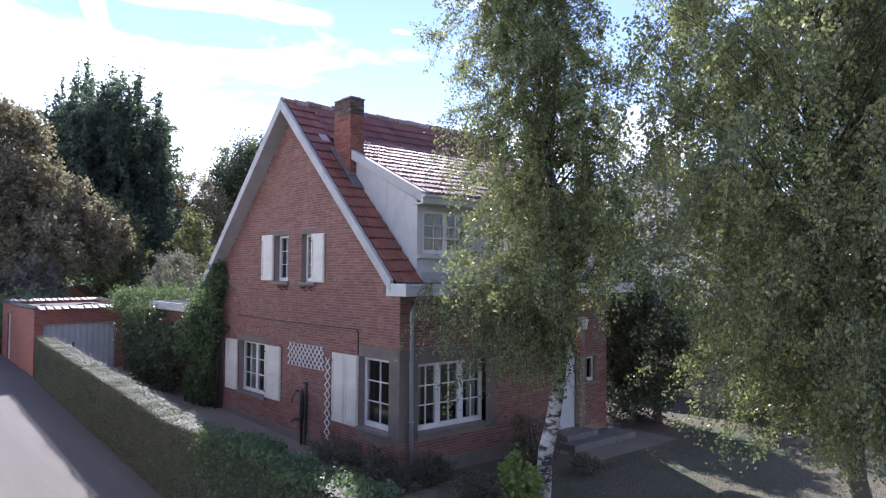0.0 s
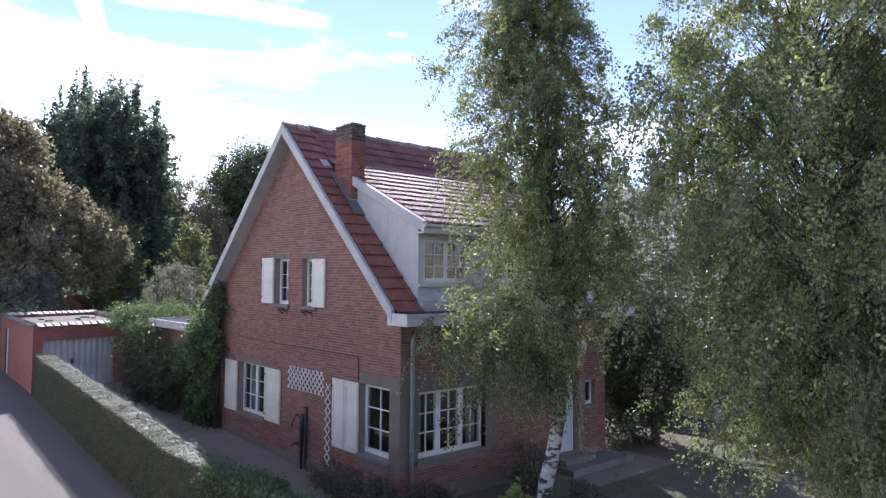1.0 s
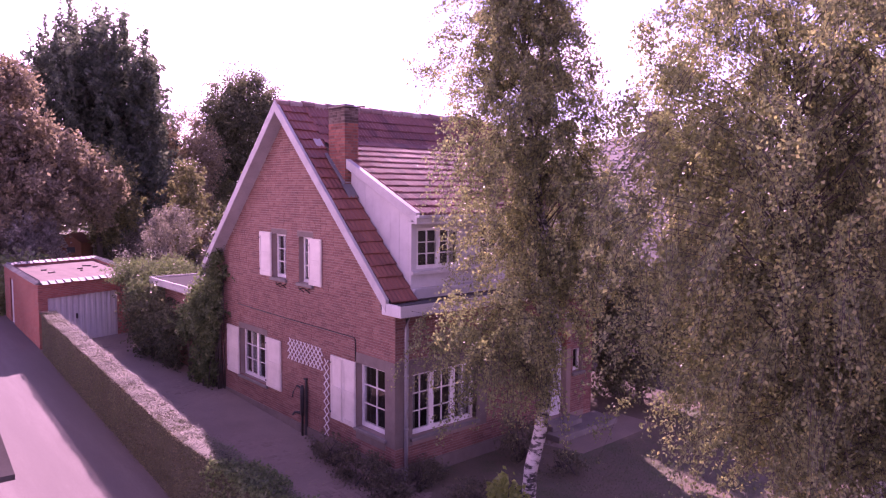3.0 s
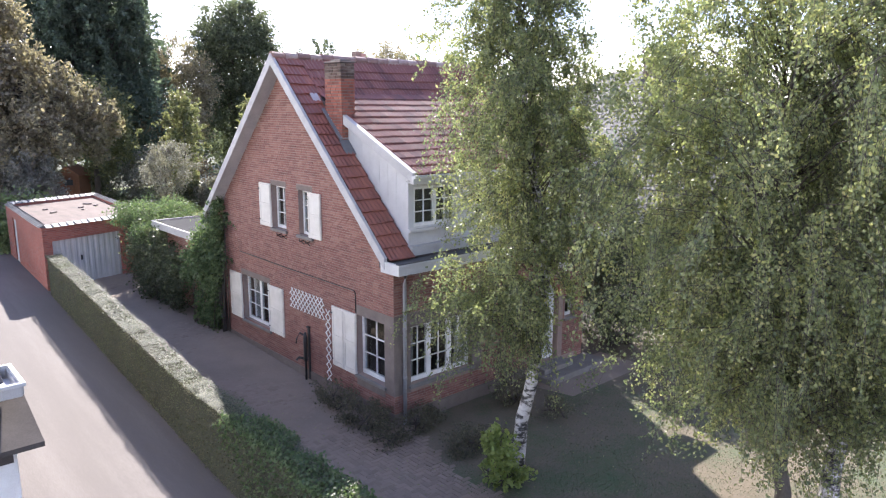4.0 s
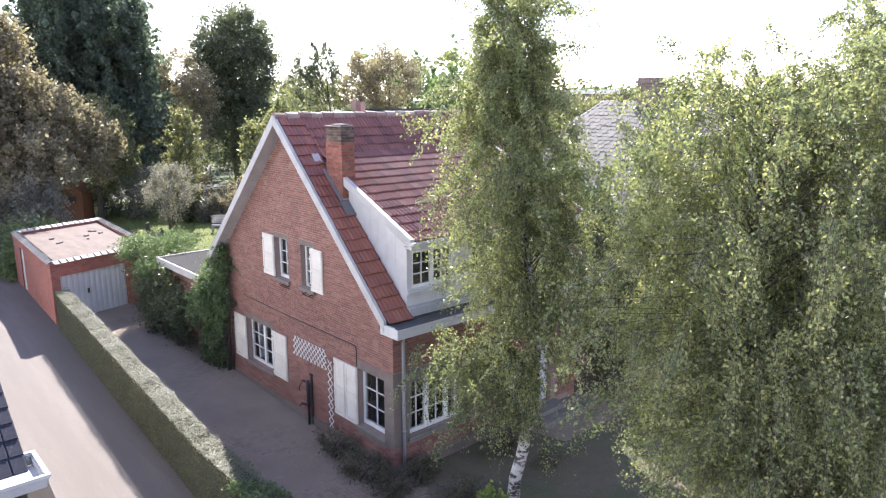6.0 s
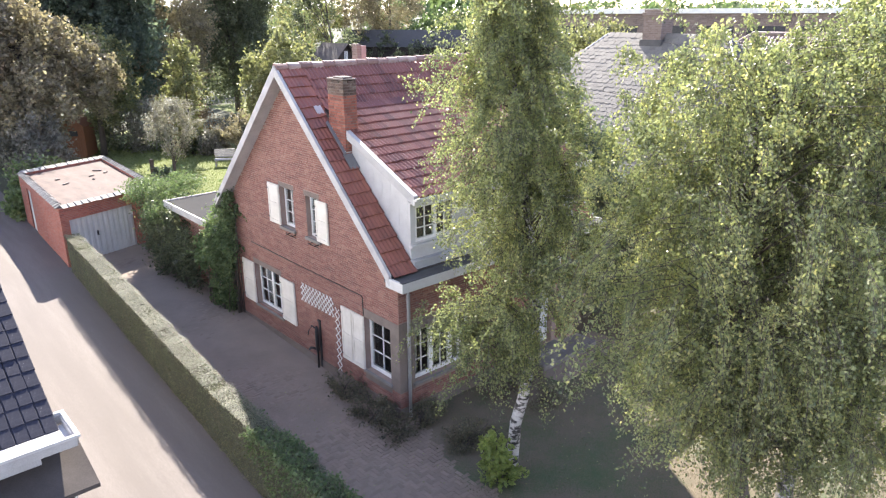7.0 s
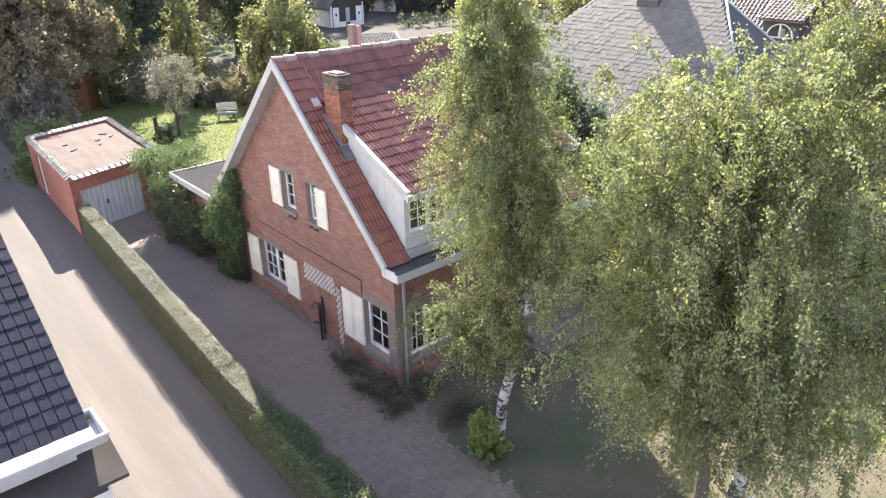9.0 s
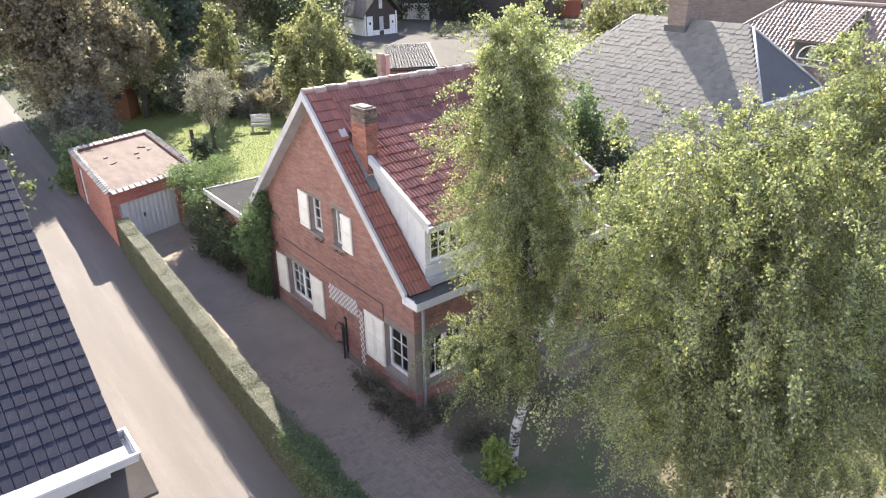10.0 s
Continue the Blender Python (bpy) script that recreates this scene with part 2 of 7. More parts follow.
# stretched noise paints the trees' shadow streaks into the roof colour
ROOF_GRAVEL = grain("pinkish_flat_roof", [(0.3, (0.038, 0.025, 0.021)), (0.45, (0.075, 0.047, 0.038)), (0.6, (0.105, 0.069, 0.056)), (0.8, (0.16, 0.115, 0.094))], 1.5, 50, 0.85, 0.3, 0.004, stretch=(1.6, 0.5, 1), amount=0.2)
COPING = grain("grey_coping_tile", [(0.2, (0.07, 0.07, 0.07)), (0.6, (0.15, 0.148, 0.145)), (0.9, (0.3, 0.295, 0.285))], 5, 50, 0.62, 0.3, 0.004, vary=0.4)
RIDGE = grain("lichened_ridge_tile", [(0.2, (0.16, 0.085, 0.07)), (0.5, (0.25, 0.15, 0.12)), (0.75, (0.36, 0.28, 0.24)), (0.95, (0.42, 0.38, 0.33))], 5, 50, 0.6, 0.35, 0.004, vary=0.4)
BRICK_SOOT_PIECE = grain("sooty_mossy_brick", [(0.25, (0.045, 0.036, 0.03)), (0.5, (0.12, 0.075, 0.055)), (0.65, (0.19, 0.15, 0.115)), (0.8, (0.33, 0.31, 0.26))], 7, 45, 0.9, 0.6, 0.01, vary=0.3)
BRICK_BROWN = brickwork("brown_brick", (0.10, 0.075, 0.062), (0.175, 0.13, 0.108), (0.25, 0.2, 0.17), (0.22, 0.19, 0.165), row=0.07)
STONE = grain("bluestone", [(0.25, (0.125, 0.115, 0.103)), (0.75, (0.235, 0.218, 0.195))], 3, 60, 0.75, 0.3, 0.004)
IRON = grain("dark_cast_iron", [(0.3, (0.024, 0.026, 0.029)), (0.75, (0.072, 0.070, 0.066))], 6, 60, 0.5, 0.3, 0.003, metal=0.5)
BLACK_WOOD = grain("black_stained_wood", [(0.3, (0.025, 0.02, 0.017)), (0.7, (0.065, 0.05, 0.042))], 3, 40, 0.75, 0.4, 0.004)
SHED_WOOD = grain("orange_brown_wood", [(0.25, (0.15, 0.065, 0.03)), (0.75, (0.27, 0.12, 0.052))], 4, 40, 0.7, 0.4, 0.004, stretch=(6, 6, 1))
GREY_METAL = grain("pale_grey_metal_door", [(0.2, (0.36, 0.36, 0.35)), (0.5, (0.5, 0.5, 0.49)), (0.85, (0.57, 0.57, 0.56))], 1.6, 60, 0.45, 0.15, 0.003)
DOOR_PAINT = grain("pale_grey_door_paint", [(0.3, (0.52, 0.53, 0.52)), (0.7, (0.64, 0.65, 0.645))], 3, 60, 0.45, 0.1, 0.002)
ASPHALT = grain("sun_bleached_asphalt", [(0.3, (0.094, 0.08, 0.071)), (0.5, (0.12, 0.103, 0.092)), (0.68, (0.17, 0.15, 0.137))], 0.7, 90, 0.85, 0.35, 0.006, stretch=(1.1, 0.10, 1), amount=0.25)
PAVING = grain("dusty_brown_paving", [(0.2, (0.155, 0.12, 0.092)), (0.5, (0.225, 0.18, 0.14)), (0.85, (0.29, 0.238, 0.19))], 0.9, 50, 0.9, 0.5, 0.01)
PAVER = grain("worn_brown_paving_brick", [(0.15, (0.15, 0.112, 0.085)), (0.5, (0.225, 0.175, 0.135)), (0.9, (0.29, 0.23, 0.182))], 2.0, 50, 0.85, 0.5, 0.006, vary=0.3)
EARTH = grain("dark_leafy_soil", [(0.2, (0.06, 0.05, 0.038)), (0.55, (0.11, 0.092, 0.07)), (0.85, (0.12, 0.11, 0.06))], 1.5, 40, 0.95, 0.6, 0.02)
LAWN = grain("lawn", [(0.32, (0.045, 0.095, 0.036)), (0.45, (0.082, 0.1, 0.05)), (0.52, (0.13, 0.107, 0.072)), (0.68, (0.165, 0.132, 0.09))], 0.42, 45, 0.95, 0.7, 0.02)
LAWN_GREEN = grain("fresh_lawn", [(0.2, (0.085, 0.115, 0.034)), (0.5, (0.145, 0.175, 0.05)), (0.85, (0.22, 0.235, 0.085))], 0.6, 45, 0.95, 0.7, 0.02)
LAND = grain("far_land", [(0.2, (0.028, 0.034, 0.017)), (0.6, (0.05, 0.058, 0.028)), (0.9, (0.085, 0.085, 0.048))], 0.05, 4, 0.95, 0.3, 0.05)
BARK = grain("dark_bark", [(0.25, (0.05, 0.04, 0.032)), (0.75, (0.13, 0.11, 0.09))], 6, 40, 0.9, 0.7, 0.02, stretch=(1, 1, 0.3))
# bare soil darkened in colour to hold the shade of trees and hedges
SHADED_SOIL = grain("shaded_bare_soil", [(0.2, (0.03, 0.027, 0.021)), (0.55, (0.055, 0.048, 0.037)), (0.85, (0.07, 0.07, 0.038))], 0.8, 30, 0.95, 0.6, 0.02)
# dark plaster colour carries the dimness of the rooms behind the panes
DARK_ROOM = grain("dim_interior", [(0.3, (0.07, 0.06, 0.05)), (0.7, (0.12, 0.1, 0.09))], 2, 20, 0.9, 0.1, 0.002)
CURTAIN = grain("net_curtain", [(0.3, (0.4, 0.39, 0.36)), (0.7, (0.55, 0.54, 0.5))], 2, 40, 0.9, 0.2, 0.003, stretch=(12, 12, 0.4))
TERRACOTTA = grain("terracotta", [(0.3, (0.3, 0.13, 0.06)), (0.7, (0.45, 0.22, 0.12))], 3, 40, 0.8, 0.2, 0.003)
SIGN_WHITE = grain("white_sign_board", [(0.3, (0.66, 0.66, 0.66)), (0.7, (0.78, 0.78, 0.78))], 2, 50, 0.4, 0.05, 0.001)
INK = grain("dark_ink", [(0.3, (0.03, 0.03, 0.045)), (0.7, (0.05, 0.05, 0.07))], 3, 40, 0.5, 0.05, 0.001)
YELLOW_INK = grain("yellow_ink", [(0.3, (0.6, 0.42, 0.02)), (0.7, (0.7, 0.5, 0.03))], 3, 40, 0.5, 0.05, 0.001)
STEEL = grain("chrome_steel", [(0.3, (0.4, 0.4, 0.4)), (0.7, (0.6, 0.6, 0.6))], 6, 60, 0.25, 0.05, 0.001, metal=0.9)


def birch_bark():
    m, n, l, b = mat("birch_bark", 0.7)
    co = n.new("ShaderNodeTexCoord")
    mp = n.new("ShaderNodeMapping")
    mp.inputs["Scale"].default_value = (5, 5, 11)
    l.new(co.outputs["Object"], mp.inputs["Vector"])
    a = n.new("ShaderNodeTexNoise")
    a.inputs["Scale"].default_value, a.inputs["Detail"].default_value, a.inputs["Roughness"].default_value = 1.0, 5, 0.6
    l.new(mp.outputs["Vector"], a.inputs["Vector"])
    r = ramp(n, [(0.40, (0.03, 0.027, 0.025)), (0.47, (0.12, 0.11, 0.1)), (0.52, (0.42, 0.395, 0.37)), (0.8, (0.6, 0.58, 0.55))])
    l.new(a.outputs["Fac"], r.inputs["Fac"])
    l.new(r.outputs["Color"], b.inputs["Base Color"])
    bp = n.new("ShaderNodeBump")
    bp.inputs["Strength"].default_value, bp.inputs["Distance"].default_value = 0.5, 0.015
    l.new(a.outputs["Fac"], bp.inputs["Height"])
    l.new(bp.outputs["Normal"], b.inputs["Normal"])
    return m


def glass_pane():
    m, n, l, b = mat("window_glass", 0.02)
    b.inputs["Transmission Weight"].default_value = 1.0
    b.inputs["IOR"].default_value = 1.45
    b.inputs["Base Color"].default_value = (0.82, 0.86, 0.86, 1)
    return m


BIRCH = birch_bark()
GLASS = glass_pane()
LEAF_BIRCH = foliage("birch_leaves", [(0.15, (0.095, 0.12, 0.066)), (0.42, (0.188, 0.212, 0.104)), (0.66, (0.27, 0.284, 0.13)), (0.88, (0.47, 0.415, 0.17))], 0.48, 0.42)
LEAF_SCRUB = foliage("dry_brownish_leaves", [(0.15, (0.065, 0.062, 0.044)), (0.6, (0.13, 0.122, 0.082)), (0.95, (0.22, 0.19, 0.125))], 0.4, 0.5)
LEAF_HEDGE = foliage("hedge_leaves", [(0.15, (0.06, 0.068, 0.04)), (0.6, (0.125, 0.136, 0.078)), (0.95, (0.22, 0.23, 0.135))], 0.4, 0.5)
LEAF_DARK = foliage("dark_leaves", [(0.15, (0.048, 0.06, 0.038)), (0.6, (0.11, 0.125, 0.078)), (0.95, (0.2, 0.208, 0.13))], 0.55, 0.45)
LEAF_BROWN = foliage("turning_leaves", [(0.15, (0.13, 0.114, 0.083)), (0.55, (0.245, 0.21, 0.145)), (0.95, (0.38, 0.305, 0.195))], 0.5, 0.5)
LEAF_YELLOW = foliage("yellow_green_leaves", [(0.15, (0.09, 0.1, 0.05)), (0.55, (0.175, 0.18, 0.088)), (0.95, (0.29, 0.27, 0.135))], 0.55, 0.45)
LEAF_GREY = foliage("grey_leaves", [(0.15, (0.11, 0.108, 0.092)), (0.6, (0.21, 0.198, 0.17)), (0.95, (0.33, 0.3, 0.265))], 0.45, 0.5)
LEAF_GREEN = foliage("fresh_green_leaves", [(0.15, (0.055, 0.09, 0.042)), (0.55, (0.112, 0.158, 0.07)), (0.95, (0.195, 0.232, 0.11))], 0.45, 0.58)
LEAF_BLUE = foliage("blue_green_needles", [(0.15, (0.055, 0.076, 0.06)), (0.6, (0.105, 0.135, 0.1)), (0.95, (0.17, 0.2, 0.145))], 0.55, 0.55)
LEAF_LAUREL = foliage("laurel_leaves", [(0.15, (0.09, 0.13, 0.055)), (0.55, (0.16, 0.21, 0.09)), (0.95, (0.26, 0.3, 0.15))], 0.4, 0.35)
LEAF_SHOOT = foliage("bright_young_leaves", [(0.15, (0.13, 0.175, 0.05)), (0.55, (0.24, 0.29, 0.085)), (0.95, (0.36, 0.38, 0.13))], 0.45, 0.45)
LEAF_RED = foliage("russet_leaves", [(0.15, (0.10, 0.075, 0.04)), (0.55, (0.21, 0.14, 0.075)), (0.95, (0.34, 0.2, 0.1))], 0.45, 0.5)


# ---- builders ----
def box(bm, x0, y0, z0, x1, y1, z1, m=None):
    """A box between two corners, turned and moved by m."""
    r = bmesh.ops.create_cube(bm, size=1.0, matrix=Matrix.Translation(((x0 + x1) / 2, (y0 + y1) / 2, (z0 + z1) / 2)) @ Matrix.Diagonal((abs(x1 - x0), abs(y1 - y0), abs(z1 - z0), 1)))
    if m is not None:
        bmesh.ops.transform(bm, matrix=m, verts=r["verts"])
    return r["verts"]


def prism(bm, outline, normal):
    """A flat outline (corners in 3D) thickened along the vector normal."""
    a = [bm.verts.new(p) for p in outline]
    c = [bm.verts.new(Vector(p) + Vector(normal)) for p in outline]
    k = len(a)
    bm.faces.new(a)
    bm.faces.new(list(reversed(c)))
    for i in range(k):
        bm.faces.new((a[i], c[i], c[(i + 1) % k], a[(i + 1) % k]))


def tube(bm, path, radii, sides=8):
    """A round tube along a path."""
    rings = []
    for i, p in enumerate(path):
        p = Vector(p)
        d = (Vector(path[min(i + 1, len(path) - 1)]) - Vector(path[max(i - 1, 0)])).normalized()
        u = d.orthogonal().normalized() if abs(d.z) < 0.95 else Vector((1, 0, 0)).cross(d).normalized()
        w = d.cross(u)
        rings.append([bm.verts.new(p + (u * math.cos(2 * math.pi * k / sides) + w * math.sin(2 * math.pi * k / sides)) * radii[i]) for k in range(sides)])
    for a, c in zip(rings, rings[1:]):
        for k in range(sides):
            f = bm.faces.new((a[k], a[(k + 1) % sides], c[(k + 1) % sides], c[k]))
            f.smooth = True
    bm.faces.new(list(reversed(rings[0])))
    bm.faces.new(rings[-1])


def part(name, bm, material, parent=None, label="", bevel=0.0, at=None):
    """Links a bmesh as one mesh object, under a thing or a part."""
    if bevel:
        bmesh.ops.bevel(bm, geom=list(bm.edges), offset=bevel, segments=1, affect="EDGES", clamp_overlap=True)
    bmesh.ops.recalc_face_normals(bm, faces=bm.faces)
    me = bpy.data.meshes.new(name)
    bm.to_mesh(me)
    bm.free()
    me.materials.append(material)
    ob = new(name, me)
    if parent is not None:
        ob.parent = parent
    if at is not None:
        ob.matrix_local = at
    if label:
        tagged(ob, label)
    return ob


def boxes(name, spans, material, parent=None, label="", bevel=0.0, at=None):
    bm = bmesh.new()
    for s in spans:
        box(bm, *s)
    return part(name, bm, material, parent, label, bevel, at)


def thing(name, label, category, group="", kind="", at=None):
    """An empty that holds the parts of one thing."""
    ob = new(name)
    ob.empty_display_size = 0.2
    if at is not None:
        ob.matrix_basis = at
    return tagged(ob, label, category, group, kind)


def mesh_from(name, verts, faces, material, parent=None, smooth=False):
    me = bpy.data.meshes.new(name)
    verts = np.asarray(verts, dtype=np.float32)
    faces = np.asarray(faces, dtype=np.int32)
    k = faces.shape[1]
    me.vertices.add(len(verts))
    me.vertices.foreach_set("co", verts.ravel())
    me.loops.add(faces.size)
    me.loops.foreach_set("vertex_index", faces.ravel())
    me.polygons.add(len(faces))
    me.polygons.foreach_set("loop_start", np.arange(0, faces.size, k, dtype=np.int32))
    me.update(calc_edges=True)
    me.polygons.foreach_set("use_smooth", np.full(len(faces), smooth, dtype=bool))
    me.materials.append(material)
    ob = new(name, me)
    if parent is not None:
        ob.parent = parent
    return ob


def leaf_mesh(name, points, size, material, parent=None, rng=None, droop=0.0, ratio=0.62, flat=None):
    """Many small pointed leaves at the given points. flat: which of them lie level."""
    rng = rng or np.random.default_rng(5)
    p = np.asarray(points)
    n = len(p)
    a = rng.normal(size=(n, 3))
    a[:, 2] -= droop
    a /= np.linalg.norm(a, axis=1, keepdims=True)
    c = np.cross(a, rng.normal(size=(n, 3)))
    if flat is not None:
        a[flat, 2] *= 0.3
        c[flat] = np.cross(a[flat], np.array([0, 0, 1.0]) + rng.normal(0, 0.22, (int(flat.sum()), 3)))
    c /= np.linalg.norm(c, axis=1, keepdims=True) + 1e-9
    s = size * rng.uniform(0.65, 1.3, (n, 1))
    v = np.stack([p - a * s * 0.5, p + c * s * ratio * 0.5 - a * s * 0.08, p + a * s * 0.5, p - c * s * ratio * 0.5 - a * s * 0.08], 1)
    return mesh_from(name, v.reshape(-1, 3), np.arange(4 * n).reshape(n, 4), material, parent)


def ground_z(y):
    return 0.035 * (min(max(y, 1.0), 16.0) - 1.0)


def gz(y):
    return 0.035 * (np.clip(y, 1.0, 16.0) - 1.0)


def sheet(name, ys, left, right, material, lift, label, category, across=2):
    """A strip of ground between two edges that follows the lie of the land."""
    ys = sorted(set(list(ys) + [y for y in (1.0, 16.0) if min(ys) < y < max(ys)]))
    verts, faces = [], []
    for y in ys:
        a, b = left(y), right(y)
        for k in range(across):
            verts.append((a + (b - a) * k / (across - 1), y, ground_z(y) + lift))
    for j in range(len(ys) - 1):
        for k in range(across - 1):
            i = j * across + k
            faces.append((i, i + 1, i + across + 1, i + across))
    ob = mesh_from(name, verts, faces, material)
    return tagged(ob, label, category, kind="structure")


# ---- ground ----
def stops(a, b, step):
    return [a + (b - a) * i / max(1, round((b - a) / step)) for i in range(max(1, round((b - a) / step)) + 1)]


sheet("ground", [-900, -60, -12, 30, 60, 120, 400, 1400], lambda y: -900, lambda y: 1500, LAND, -0.02, "rough green and brown land between gardens", "ground")
sheet("soil", stops(-14, 24, 2), lambda y: -4.6, lambda y: 14.0, EARTH, -0.008, "dark leafy garden soil round the house", "ground")


def hedge_line(y):
    return -3.58 + 0.041 * (y - 0.6)


sheet("road", stops(-40, 75, 3), lambda y: hedge_line(y) - 4.6, lambda y: hedge_line(y) - 0.12, ASPHALT, 0.004, "sun-bleached asphalt lane with worn wheel tracks", "road")
sheet("driveway", stops(-12, 17, 1), lambda y: hedge_line(y) + 0.1, lambda y: 0.0 if y > -0.02 else 0.5, PAVING, 0.004, "dusty brown brick-paved driveway in shade", "driveway")


def lawn_edge(y):
    """The lawn's ragged border along the drive."""
    return -0.3 + 0.05 * (y + 1.8) + 0.3 * noise.noise((y * 0.9, 2.2, 0)) + 0.12 * noise.noise((y * 4.0, 7.1, 0)) + 0.5 * min(1.0, max(0.0, y + 1.8) / 1.5)


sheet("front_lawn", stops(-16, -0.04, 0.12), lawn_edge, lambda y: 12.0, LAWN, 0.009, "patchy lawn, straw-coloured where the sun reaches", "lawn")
sheet("garden_path", stops(-1.5, -0.05, 0.5), lambda y: 3.9 - 0.25 * y, lambda y: 7.4, PAVING, 0.014, "brown paved path before the front door", "path")
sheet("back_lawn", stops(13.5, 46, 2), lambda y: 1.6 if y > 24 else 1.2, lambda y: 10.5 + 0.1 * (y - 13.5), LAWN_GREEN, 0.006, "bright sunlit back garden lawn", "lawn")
sheet("far_lawn", stops(30, 56, 2), lambda y: 20.0, lambda y: 30.0, LAWN_GREEN, 0.006, "sunlit lawn of the garden behind", "lawn")
sheet("far_yard", stops(38, 52, 2), lambda y: 28.0 + 0.66 * (y - 38.5), lambda y: 38.0, SHADED_SOIL, 0.008, "bare yard behind the house, tree shade put into its soil colour", "yard")
sheet("side_lawn", stops(30, 43.5, 2), lambda y: 38.5, lambda y: 51.0, LAWN_GREEN, 0.006, "sunlit lawn beside the paved yard", "lawn")
sheet("bare_garden", stops(42, 72, 3), lambda y: 31.5 if y > 52 else 38.1, lambda y: 64.0, SHADED_SOIL, 0.005, "bare brown garden ground before the black barn, tree shade put into its colour", "ground")


# ---- roof pieces ----
def wave_tile(width, length, wave, thick, seg=6, rolls=1):
    """A pantile: rolled across, with a thick lower lip. Lower left corner at the origin."""
    v, f = [], []
    for i in range(seg + 1):
        x = width * 1.06 * i / seg
        h = wave * (0.5 - 0.5 * math.cos(2 * math.pi * rolls * i / seg))
        v += [(x, 0, h + thick + 0.012), (x, length, h + 0.002), (x, 0.0, h - 0.012)]
    for i in range(seg):
        a, b = 3 * i, 3 * i + 3
        f += [(a, b, b + 1, a + 1), (a + 2, b + 2, b, a)]
    return np.array(v, float), np.array(f)


def flat_tile(width, length, thick):
    """A nearly flat interlocking tile with a deep side channel and a low front edge."""
    xs = [(0.0, -0.006), (0.016, thick), (width - 0.014, thick), (width, -0.006)]
    v = []
    for x, h in xs:
        v += [(x, 0, h + 0.008), (x, length, h * 0.6), (x, 0, -0.014)]
    f = []
    for i in range(3):
        a, b = 3 * i, 3 * i + 3
        f += [(a, b, b + 1, a + 1), (a + 2, b + 2, b, a)]
    return np.array(v, float), np.array(f)


def slate_piece(width, length, thick):
    """A slate with clipped lower corners."""
    w, c = width * 0.975, width * 0.22
    out = [(0.0, length), (0.0, c * 0.8), (c, 0.0), (w - c, 0.0), (w, c * 0.8), (w, length)]
    v = [(x, y, thick + 0.01 * (1 - y / length)) for x, y in out] + [(x, y, -0.004) for x, y in out]
    f = [(0, 1, 4, 5), (1, 2, 3, 4)] + [(i, i + 6, i + 7, i + 1) for i in range(5)]
    return np.array(v, float), np.array(f)


def tile_field(parent, name, origin, u, v, cols, rows, cw, gauge, piece, material, inside, near, stagger=0.0, seed=1, limit=300):
    """Courses of roof pieces: those in the near stretch as pieces of their own, the rest as one joined part."""
    rng = np.random.default_rng(seed)
    u, v, o = Vector(u).normalized(), Vector(v).normalized(), Vector(origin)
    n = u.cross(v)
    pv, pf = piece
    me = bpy.data.meshes.new(name)
    me.from_pydata([tuple(p) for p in pv], [], [tuple(q) for q in pf])
    me.materials.append(material)
    basis = np.array([u, v, n]).T
    rest, count = [], 0
    for j in range(rows):
        for i in range(cols):
            a, b = i * cw + (stagger * cw if j % 2 else 0.0), j * gauge
            if not inside(a, b):
                continue
            p = o + u * (a + rng.normal(0, 0.003)) + v * (b + rng.normal(0, 0.006)) + n * rng.uniform(0, 0.008)
            turn = Matrix.Rotation(rng.normal(0, 0.012), 4, "Z") @ Matrix.Rotation(rng.normal(0, 0.008), 4, "Y")
            if near(a, b) and count < limit:
                count += 1
                ob = new(name, me)
                ob.parent = parent
                ob.matrix_basis = Matrix.Translation(p) @ Matrix((u, v, n)).transposed().to_4x4() @ turn
            else:
                rest.append((pv @ np.array(turn.to_3x3()).T) @ basis.T + np.array(p))
    if rest:
        k = len(pv)
        faces = (np.arange(len(rest))[:, None, None] * k + pf[None]).reshape(-1, pf.shape[1])
        ob = mesh_from(name + "_field", np.concatenate(rest), faces, material, parent)
        tagged(ob, kind="stuff")


